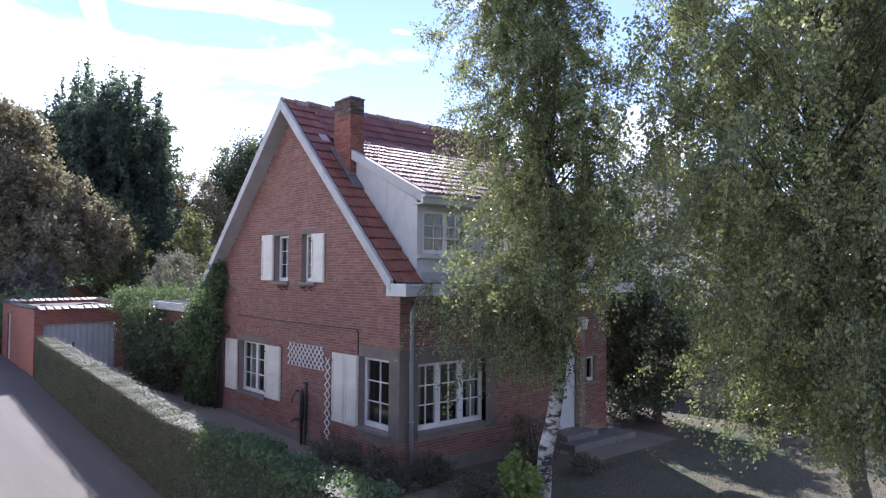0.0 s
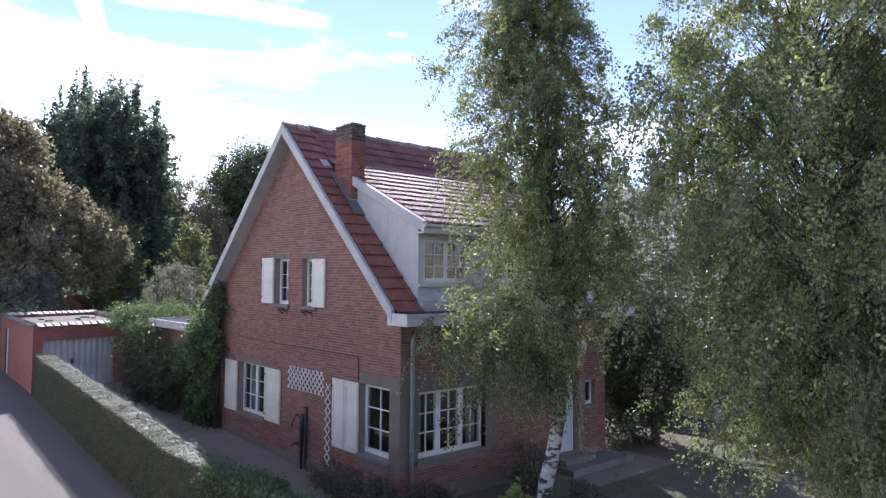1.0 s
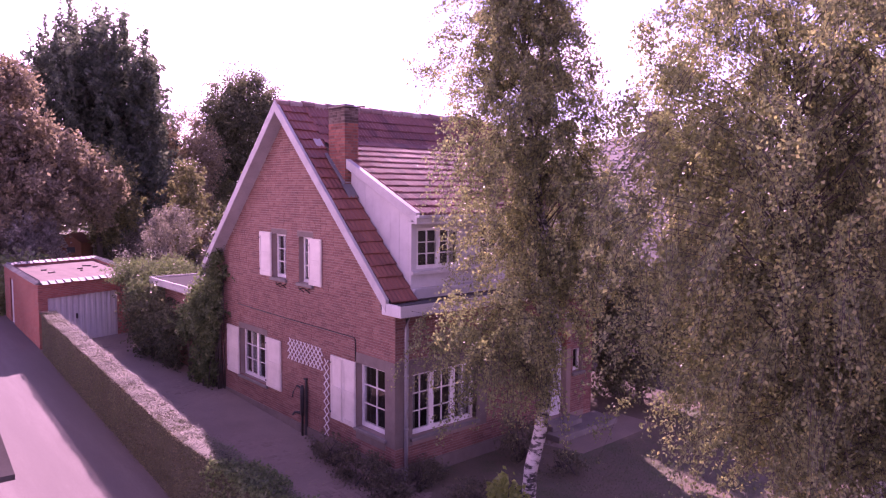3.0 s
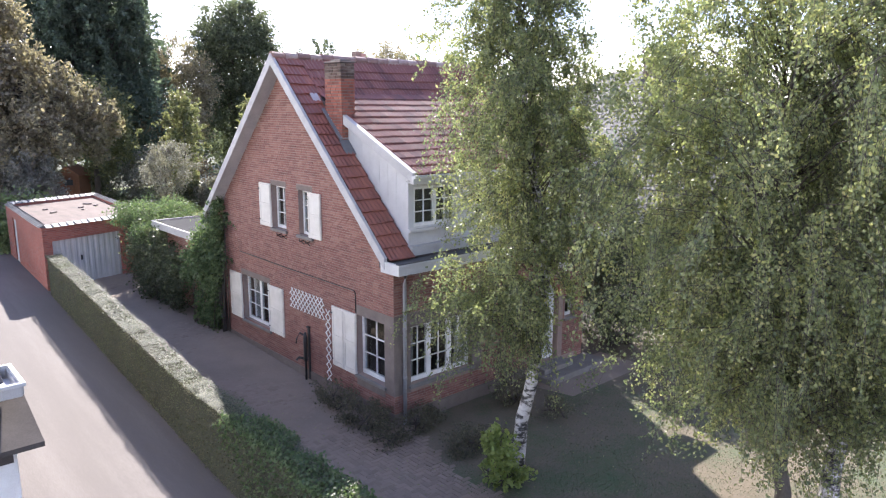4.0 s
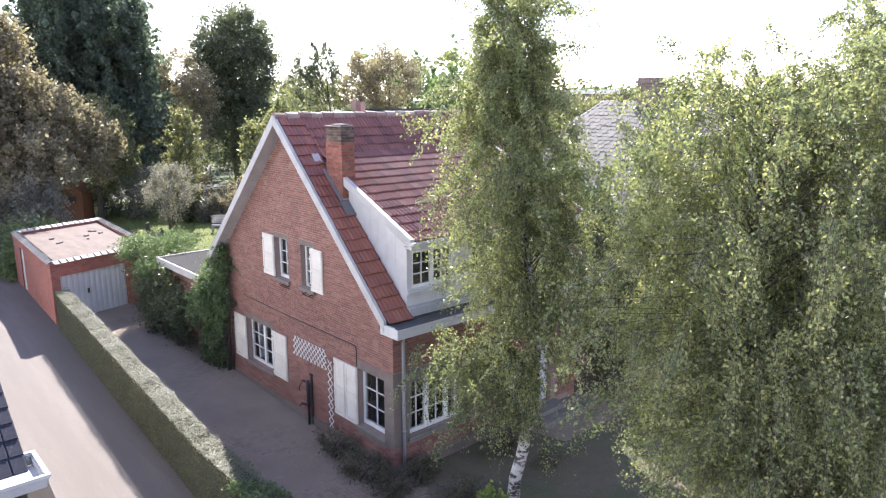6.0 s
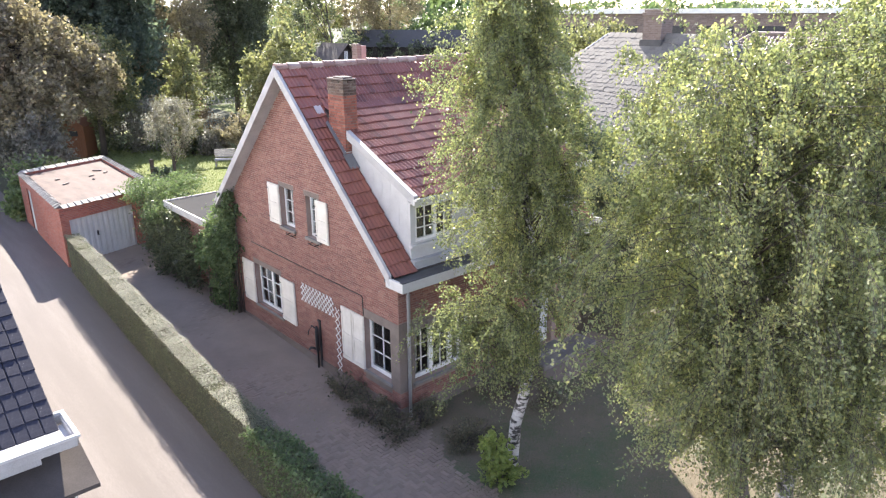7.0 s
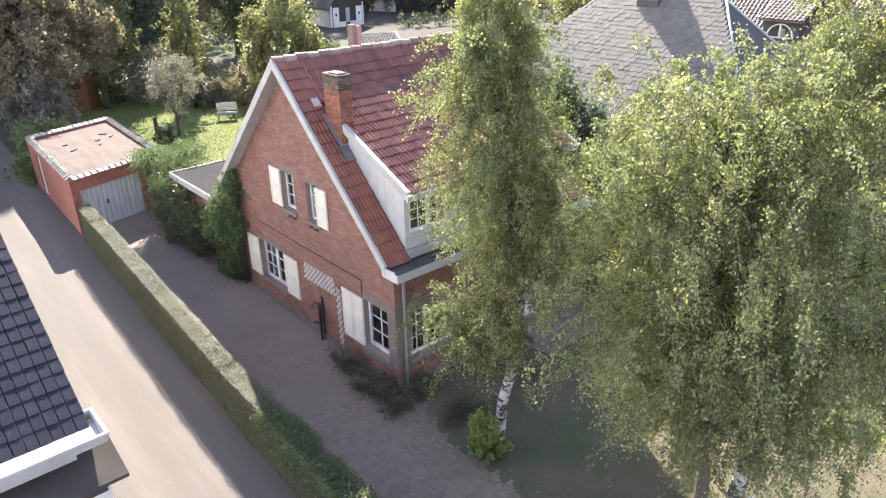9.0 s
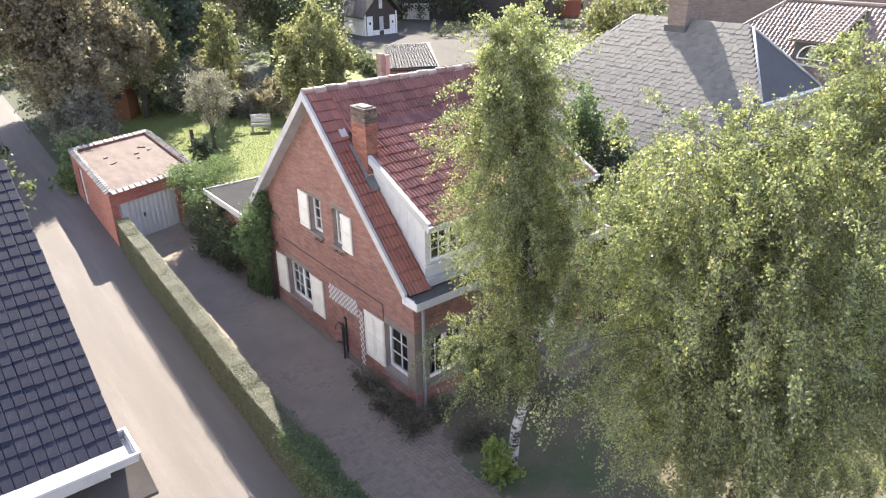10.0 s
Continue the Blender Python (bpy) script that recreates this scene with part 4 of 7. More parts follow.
lattice("wall_trellis", 2.66, 4.24, 1.82, 2.34, 0.17, "white crossed-slat trellis panel on the brick gable")
lattice("wall_trellis", 2.4, 2.6, 0.35, 2.12, 0.2, "narrow upright white trellis beside the shutter")
bm = bmesh.new()
tube(bm, [(-0.02, 7.0, 2.83), (-0.02, 4.4, 2.8), (-0.02, 1.42, 2.8), (-0.02, 1.37, 2.76), (-0.02, 1.36, 2.3)], [0.011] * 5, 6)
tagged(part("wall_cable", bm, IRON), "thin dark cable clipped along the brick gable", "cable")

# flat-roofed annex at the back
annex = thing("annex", "low brick annex with a flat grey felt roof", "outbuilding")
AZ = 0.25
boxes("annex_wall", [(0.05, HOUSE_Y + 0.002, AZ, 0.3, 12.6, 2.85), (0.3, 12.3, AZ, 4.2, 12.6, 2.85), (3.95, HOUSE_Y + 0.002, AZ, 4.2, 12.3, 2.85)], BRICK, annex, "brick annex wall")
boxes("annex_roof", [(-0.35, HOUSE_Y + 0.004, 2.86, 4.3, 12.75, 2.99)], BITUMEN, annex, "grey felt flat roof")
boxes("annex_fascia", [(-0.4, HOUSE_Y + 0.2, 2.8, -0.352, 12.8, 3.03), (-0.352, 12.752, 2.8, 4.35, 12.8, 3.03)], VERGE_PAINT, annex, "white fascia board", 0.006)

# ---- garage ----
GC = Vector((-3.15, 15.4, 0))
GU, GV = Vector((0.95, 0.30, 0)), Vector((0.045, 1.0, 0))
GW, GL, GTOP = 4.2, 7.7, 2.68
garage = thing("garage", "flat-roofed brick garage with a pale metal door", "garage")


def gp(a, b, z):
    return GC + GU * a + GV * b + Vector((0, 0, z))


def slab_on(bm, a0, b0, a1, b1, z0, z1):
    prism(bm, [gp(a0, b0, z0), gp(a1, b0, z0), gp(a1, b1, z0), gp(a0, b1, z0)], (0, 0, z1 - z0))


bm = bmesh.new()
slab_on(bm, 0, 0, 0.32, 0.25, 0.3, GTOP)
slab_on(bm, 0.32, 0, 2.92, 0.25, 2.2, GTOP)
slab_on(bm, 2.92, 0, GW, 0.25, 0.3, GTOP)
slab_on(bm, 0, 0.25, 0.25, 5.4, 0.3, GTOP)
slab_on(bm, 0, 5.4, 0.25, 6.2, 2.3, GTOP)
slab_on(bm, 0, 6.2, 0.25, GL, 0.3, GTOP)
slab_on(bm, GW - 0.25, 0.25, GW, GL, 0.3, GTOP)
slab_on(bm, 0.25, GL - 0.25, GW - 0.25, GL, 0.3, GTOP)
fuse(bm)
part("garage_wall", bm, BRICK_GARAGE, garage, "red brick garage walls")
bm = bmesh.new()
slab_on(bm, 0.25, 0.25, GW - 0.25, GL - 0.25, 2.48, 2.58)
part("flat_roof", bm, ROOF_GRAVEL, garage, "pinkish flat roof, pale patches and tree-shadow streaks put into its colour")
bm = bmesh.new()
slab_on(bm, 0.05, 5.42, 0.12, 6.18, 0.45, 2.28)
part("side_door", bm, DOOR_PAINT, garage, "pale side door")
# corrugated up-and-over door
bm = bmesh.new()
n = 60
top_v, low_v = [], []
for i in range(n + 1):
    a = 0.32 + 2.6 * i / n
    w = 0.11 + 0.022 * (1 if math.sin(i * 2 * math.pi / 5.0) > 0 else -1) * 0.6
    top_v.append(bm.verts.new(gp(a, w, 2.2)))
    low_v.append(bm.verts.new(gp(a, w, 0.42)))
for i in range(n):
    bm.faces.new((low_v[i], low_v[i + 1], top_v[i + 1], top_v[i]))
gdoor = part("garage_door", bm, GREY_METAL, garage, "pale grey ribbed metal garage door")
bm = bmesh.new()
box(bm, -0.03, -0.05, -0.09, 0.03, 0.0, 0.09, Matrix.Translation(gp(1.35, 0.08, 1.45)))
part("handle", bm, IRON, gdoor)


def coping(a0, b0, a1, b1, count):
    """A row of ridge-like coping tiles between two points of the parapet, each a piece of its own."""
    p, q = gp(a0, b0, GTOP + 0.05), gp(a1, b1, GTOP + 0.05)
    d = q - p
    L = d.length / count
    bm = bmesh.new()
    t = bm.verts.new((-L * 0.5, 0, 0.07)), bm.verts.new((L * 0.47, 0, 0.045))
    s = [bm.verts.new((x, y, -0.05 + (0.02 if x < 0 else 0))) for x, y in ((-L * 0.5, -0.18), (L * 0.47, -0.16), (L * 0.47, 0.16), (-L * 0.5, 0.18))]
    bm.faces.new((s[0], s[1], t[1], t[0]))
    bm.faces.new((t[0], t[1], s[2], s[3]))
    bm.faces.new((s[0], t[0], s[3]))
    bm.faces.new((s[1], s[2], t[1]))
    bm.faces.new((s[3], s[2], s[1], s[0]))
    bmesh.ops.recalc_face_normals(bm, faces=bm.faces)
    me = bpy.data.meshes.new("coping_tile")
    bm.to_mesh(me)
    bm.free()
    me.materials.append(COPING)
    jig = random.Random(count)
    for k in range(count):
        ob = new("coping_tile", me)
        ob.parent = garage
        ob.matrix_local = Matrix.Translation(p + d * ((k + 0.5) / count)) @ Matrix.Rotation(math.atan2(d.y, d.x) + jig.gauss(0, 0.02), 4, "Z") @ Matrix.Rotation(jig.gauss(0, 0.03), 4, "X")


for run in ((0.1, 0.1, GW - 0.1, 0.1, 15), (0.1, 0.1, 0.1, GL - 0.1, 26), (0.1, GL - 0.1, GW - 0.1, GL - 0.1, 15), (GW - 0.1, 0.1, GW - 0.1, GL - 0.1, 26)):
    coping(*run)
rng = random.Random(4)
for a, b in ((1.2, 5.2), (2.6, 4.6), (2.5, 3.9), (3.1, 5.4), (1.3, 4.1), (3.3, 4.7)):
    bm = bmesh.new()
    s = rng.uniform(0.07, 0.2)
    box(bm, -s, -0.05, 0, s, 0.05, 0.05, Matrix.Translation(gp(a, b, 2.584)) @ Matrix.Rotation(rng.uniform(0, 3), 4, "Z"))
    tagged(part("roof_rubble", bm, CEMENT, None, "", 0.015), "loose pale fragment of tile on the garage roof", "rubble", "fragments on the garage roof")

# ---- neighbour on the other side of the lane ----
nb = thing("neighbour_house", "white house with a blue-black tile roof and white gutter", "house")
NS = 0.645
NE, NZ, NX = -0.25, 3.22, -7.22


def nb_z(y):
    return NZ + NS * (y - NE)


boxes("wall", [(-16, 0.05, -0.1, NX - 0.3, 0.35, 3.15), (NX - 0.6, 0.35, -0.1, NX - 0.3, 12.2, 3.1), (-16, 11.9, -0.1, NX - 0.6, 12.2, 3.1), (-16, 0.35, -0.1, -15.7, 11.9, 3.1)], WHITE, nb, "white painted wall")
bm = bmesh.new()
prism(bm, [(NX - 0.32, 0.3, 3.1), (NX - 0.32, 12.2, 3.1), (NX - 0.32, 6.2, nb_z(6.2) - 0.2)], (-0.25, 0, 0))
part("gable", bm, WHITE, nb)
bm = bmesh.new()
prism(bm, [(NX, NE - 0.18, nb_z(NE - 0.18) - 0.03), (NX, 6.2, nb_z(6.2) - 0.03), (-16.3, 6.2, nb_z(6.2) - 0.03), (-16.3, NE - 0.18, nb_z(NE - 0.18) - 0.03)], (0, 0, -0.14))
nb_roof = part("roof", bm, BLACK_WOOD, nb, "blue-black tile roof")
bm = bmesh.new()
prism(bm, [(NX, 6.2, nb_z(6.2)), (NX, 12.6, NZ + 0.05), (-16.3, 12.6, NZ + 0.05), (-16.3, 6.2, nb_z(6.2))], (0, 0, -0.16))
part("roof_back", bm, TILE_BLACK, nb)
bm = bmesh.new()
bmesh.ops.create_cone(bm, cap_ends=True, segments=10, radius1=0.12, radius2=0.12, depth=9.2, matrix=Matrix.Translation((NX - 4.6, 6.2, nb_z(6.2) - 0.02)) @ Matrix.Rotation(radians(90), 4, "Y"))
part("ridge", bm, TILE_BLACK, nb)
# deep white box gutter with an open end tray
boxes("gutter", [(-16.3, -1.04, 3.06, -6.99, -0.98, 3.2), (-16.3, -0.98, 3.06, -7.02, -0.3, 3.1), (-7.02, -0.98, 3.06, -6.96, -0.14, 3.2), (-7.26, -0.2, 3.06, -7.02, -0.14, 3.2)], VERGE_PAINT, nb, "wide greyed white box gutter", 0.006)
boxes("gutter_lip", [(-16.3, -1.06, 3.2, -6.94, -1.0, 3.25), (-7.0, -1.0, 3.2, -6.94, -0.12, 3.25), (-7.28, -0.18, 3.2, -7.0, -0.12, 3.25)], GUTTER_PAINT, nb, "", 0.006)
boxes("gutter_board", [(-16.3, -1.0, 2.94, -7.5, -0.94, 3.056)], VERGE_PAINT, nb, "grey board under the gutter", 0.006)
bm = bmesh.new()
prism(bm, [(NX + 0.36, -1.35, 2.5), (NX + 0.36, 0.03, 2.94), (-16, 0.03, 2.94), (-16, -1.35, 2.5)], (0, 0, -0.07))
part("canopy", bm, CANOPY, nb, "dark felt canopy below the gutter")
boxes("canopy_beam", [(-16, -1.3, 2.3, NX, -1.2, 2.44)], BLACK_WOOD, nb)
boxes("porch_post", [(NX - 0.2, -1.2, -0.1, NX + 0.06, -0.94, 2.5)], WHITE, nb, "white porch post", 0.01)
boxes("side_panel", [(-9.6, 0.0, 0.2, -8.3, 0.046, 2.3)], TERRACOTTA, nb, "terracotta-coloured door panel", 0.01)
tile_field(nb_roof, "roof_tile", (NX - 9.08, NE - 0.2, nb_z(NE - 0.2)), (1, 0, 0), (0, 1, NS), 46, 27, 0.2, 0.3, flat_tile(0.2, 0.35, 0.014), TILE_BLACK, lambda a, b: b < 7.4, lambda a, b: a > 6.4, seed=3)

# ---- slate-roofed house to the side ----
sl = thing("slate_house", "pale brick house with a half-hipped grey slate roof", "house")
SX, SZ, SE = 17.8, 8.25, 2.9


def slate_z(x):
    return SZ - abs(x - SX)


boxes("wall", [(12.9, 0.35, -0.1, 22.7, 0.65, 4.0), (12.9, 0.65, -0.1, 13.2, 11.2, 3.3), (22.4, 0.65, -0.1, 22.7, 11.2, 3.3), (13.2, 10.9, -0.1, 22.4, 11.2, 3.3)], BRICK_PALE, sl, "pale painted brick walls")
bm = bmesh.new()
wall_strip(bm, (13.4, 22.2, 3.3), [(16.0, 16.9, 4.2, 5.5), (18.2, 19.6, 4.2, 5.5)], (lambda s: min(slate_z(s) - 0.2, 6.0), [15.75, 19.85]), 0.3, lambda s, z, d: (s, 0.35 + d, z))
fuse(bm)
part("gable", bm, BRICK_PALE, sl, "pale brick gable under the half hip")
window(sl, "window", 0.9, 1.3, 1, pose(16.0, 0.45, 4.2), rows=2, label="white gable window")
window(sl, "window", 1.4, 1.3, 2, pose(18.2, 0.45, 4.2), rows=2, label="white gable window")
bm = bmesh.new()
prism(bm, [(SX, 1.95, SZ), (15.6, 0.0, 6.05), (12.45, 0.0, 2.9), (12.45, 13.0, 2.9), (SX, 7.5, SZ)], (0.05, 0, -0.14))
sl_roof = part("roof", bm, SLATE, sl, "weathered grey slate roof")
bm = bmesh.new()
prism(bm, [(SX, 1.95, SZ), (20.0, 0.0, 6.05), (23.15, 0.0, 2.9), (23.15, 13.0, 2.9), (SX, 7.5, SZ)], (-0.05, 0, -0.14))
part("roof_back", bm, SLATE, sl)
bm = bmesh.new()
prism(bm, [(SX, 1.94, SZ + 0.01), (15.57, -0.03, 6.03), (20.03, -0.03, 6.03)], (0, 0, -0.12))
part("half_hip", bm, DARK_SLATE, sl, "dark slate half hip")
bm = bmesh.new()
prism(bm, [(SX, 7.5, SZ), (12.45, 13.0, 2.9), (23.15, 13.0, 2.9)], (0, 0, -0.12))
part("hip", bm, SLATE, sl)
bm = bmesh.new()
for p, q in (((SX, 1.95, SZ), (15.58, -0.02, 6.05)), ((SX, 1.95, SZ), (20.02, -0.02, 6.05)), ((SX, 1.95, SZ), (SX, 7.5, SZ)), ((SX, 7.5, SZ), (12.45, 13.0, 2.9))):
    tube(bm, [Vector(p) + Vector((0, 0, 0.03)), Vector(q) + Vector((0, 0, 0.03))], [0.05, 0.05], 6)
part("ridge_roll", bm, ZINC, sl, "zinc hip and ridge rolls")
boxes("hip_gutter", [(15.5, -0.12, 5.93, 20.1, -0.03, 6.03)], WHITE, sl, "white gutter", 0.008)
boxes("chimney", [(SX - 0.42, 4.65, 7.4, SX + 0.42, 5.5, 9.3), (SX - 0.48, 4.59, 9.05, SX + 0.48, 5.56, 9.18)], BRICK_BROWN, sl, "brown brick chimney", 0.01)
boxes("flashing", [(SX - 0.5, 4.57, 7.7, SX + 0.5, 5.58, 8.12)], LEAD, sl, "dark lead flashing", 0.01)
S2 = math.sqrt(0.5)


def slate_inside(a, b):
    """a runs along the eave from y = 13 to y = 0, b up the slope."""
    y, h = 13.0 - a, b * S2
    return h < 5.28 and y - 0.28 > 0.0 + max(0.0, (h - 3.15) * 0.886) + 0.02 and y < 13.0 - h * 1.028


tile_field(sl_roof, "slate", (12.40, 13.0, 2.92), (0, -1, 0), (S2, 0, S2), 47, 37, 0.28, 0.205, slate_piece(0.28, 0.3, 0.026), SLATE, slate_inside, lambda a, b: b > 5.2 and a > 5.0, stagger=0.5, seed=7)

# ---- brown pantile house beyond it ----
br = thing("pantile_house", "house with a brown pantile roof and an arched dormer window", "house")
PZ, PS = 3.2, 4.7 / 5.5
bm = bmesh.new()
prism(bm, [(27.5, -14, PZ), (27.5, 13.7, PZ), (33.0, 8.2, 7.9), (33.0, -14, 7.9)], (0.05, 0, -0.2))
br_roof = part("roof", bm, PANTILE_BROWN, br, "brown pantile roof")
bm = bmesh.new()
prism(bm, [(38.5, -14, PZ), (38.5, 13.7, PZ), (33.0, 8.2, 7.9), (33.0, -14, 7.9)], (-0.05, 0, -0.2))
part("roof_back", bm, PANTILE_BROWN, br)
bm = bmesh.new()
prism(bm, [(27.5, 13.7, PZ), (38.5, 13.7, PZ), (33.0, 8.2, 7.9)], (0, 0, -0.15))
part("hip", bm, PANTILE_BROWN, br)
bm = bmesh.new()
tube(bm, [(27.5, 13.7, PZ + 0.05), (33.0, 8.2, 7.95), (33.0, -14.0, 7.95)], [0.12, 0.12, 0.12], 8)
part("ridge", bm, PANTILE_BROWN, br, "brown ridge tiles")
boxes("wall", [(28.0, -13.6, -0.1, 38.0, 13.2, 3.2)], BRICK_PALE, br)
bm = bmesh.new()
prism(bm, [(29.75, 4.0, 4.9), (29.75, 5.9, 4.9), (29.75, 5.9, 6.25), (29.75, 4.0, 6.25)], (3.0, 0, 0))
dorm = part("dormer", bm, LEAD, br, "dark clad dormer")
bm = bmesh.new()
prism(bm, [(29.4, 3.75, 6.22), (29.4, 6.15, 6.22), (32.6, 6.15, 7.7), (32.6, 3.75, 7.7)], (0, 0, 0.08))
dorm_roof = part("dormer_roof", bm, PANTILE_BROWN, br, "pantile dormer roof")
boxes("dormer_apron", [(29.45, 3.9, 5.05, 29.745, 6.0, 5.14)], ZINC, dorm, "pale apron under the window", 0.01)
bm = bmesh.new()
n = 16
outer = [(29.7, 4.95 + 0.74 * math.cos(math.pi * k / n), 5.36 + 0.74 * math.sin(math.pi * k / n)) for k in range(n + 1)]
inner = [(29.7, 4.95 + 0.64 * math.cos(math.pi * k / n), 5.42 + 0.62 * math.sin(math.pi * k / n)) for k in range(n + 1)]
for k in range(n):
    prism(bm, [outer[k], outer[k + 1], inner[k + 1], inner[k]], (0.05, 0, 0))
prism(bm, [outer[0], inner[0], inner[-1], outer[-1]], (0.05, 0, 0))
fuse(bm)
aw = part("arched_window", bm, WHITE, dorm, "white half-round window frame")
boxes("mullion", [(29.69, 4.9, 5.42, 29.745, 5.0, 6.03)], WHITE, dorm)
bm = bmesh.new()
prism(bm, inner, (0.012, 0, 0))
part("pane", bm, GLASS, dorm)
boxes("curtain", [(29.738, 4.66, 5.44, 29.744, 4.89, 5.86)], CURTAIN, dorm, "pale curtain")
nv = Vector((5.5, 0, 4.7)).normalized()
tile_field(br_roof, "pantile", (27.45, 13.6, PZ + 0.02), (0, -1, 0), nv, 112, 25, 0.245, 0.28, wave_tile(0.245, 0.34, 0.05, 0.03), PANTILE_BROWN, lambda a, b: b < 7.0 and a > b * 0.76 - 0.1 and not (7.4 < a < 9.5 and 2.85 < b < 6.6), lambda a, b: b > 3.6 and a < 14, seed=9)
tile_field(dorm_roof, "pantile", (29.38, 6.15, 6.31), (0, -1, 0), Vector((3.2, 0, 1.48)), 10, 12, 0.245, 0.28, wave_tile(0.245, 0.34, 0.05, 0.03), PANTILE_BROWN, lambda a, b: True, lambda a, b: True, seed=10)

# long pale halls on the skyline
hall = thing("pale_hall", "long pale flat-roofed hall on the skyline", "building")
ang = math.atan2(8 - 44, 76 - 57)
hm = Matrix.Translation((57, 44, 0)) @ Matrix.Rotation(ang, 4, "Z")
bm = bmesh.new()
box(bm, 0, 0, 0, 41, 12, 8.9, hm)
part("hall_wall", bm, BRICK_BROWN, hall)
bm = bmesh.new()
box(bm, -0.3, -0.3, 8.9, 41.3, 12.3, 9.4, hm)
part("hall_roof", bm, WHITE, hall, "white roof edge")
for k in range(8):
    bm = bmesh.new()
    box(bm, 1.5 + 5 * k, -0.06, 5.5, 5.2 + 5 * k, -0.002, 7.6, hm)
    part("hall_window", bm, IRON, hall)

# ---- trees and shrubs ----
def clump_points(rng, centre, radii, leaves, clumps, spread=0.2, hollow=0.42):
    """Leaf places in many small clumps spread through an egg-shaped crown, denser towards its outside."""
    c = rng.normal(size=(clumps, 3))
    c /= np.linalg.norm(c, axis=1, keepdims=True)
    c *= rng.uniform(hollow, 1.0, (clumps, 1)) ** 0.7
    size = rng.uniform(0.6, 1.35, clumps)
    pick = rng.integers(0, clumps, leaves)
    p = c[pick] + rng.normal(size=(leaves, 3)) * spread * size[pick][:, None] * 0.6
    return np.array(centre) + p * np.array(radii)


def twig_tubes(name, starts, mids, ends, radius, material, parent):
    """Thin three-sided twigs, each bent once."""
    n = len(starts)
    pts = np.stack([starts, mids, ends], 1)
    d = ends - starts
    d /= np.linalg.norm(d, axis=1, keepdims=True) + 1e-9
    u = np.cross(d, np.array([0.31, 0.83, 0.46]))
    u /= np.linalg.norm(u, axis=1, keepdims=True) + 1e-9
    w = np.cross(d, u)
    r = np.array([1.0, 0.7, 0.3])[None, :, None] * radius
    rings = [pts + r * (math.cos(a) * u + math.sin(a) * w)[:, None, :] for a in (0.0, 2.094, 4.189)]
    v = np.stack(rings, 2).reshape(-1, 3)
    f = []
    for s in range(2):
        for k in range(3):
            f.append([3 * s + k, 3 * s + (k + 1) % 3, 3 * s + 3 + (k + 1) % 3, 3 * s + 3 + k])
    faces = (np.arange(n)[:, None, None] * 9 + np.array(f)[None]).reshape(-1, 4)
    return mesh_from(name, v, faces, material, parent)


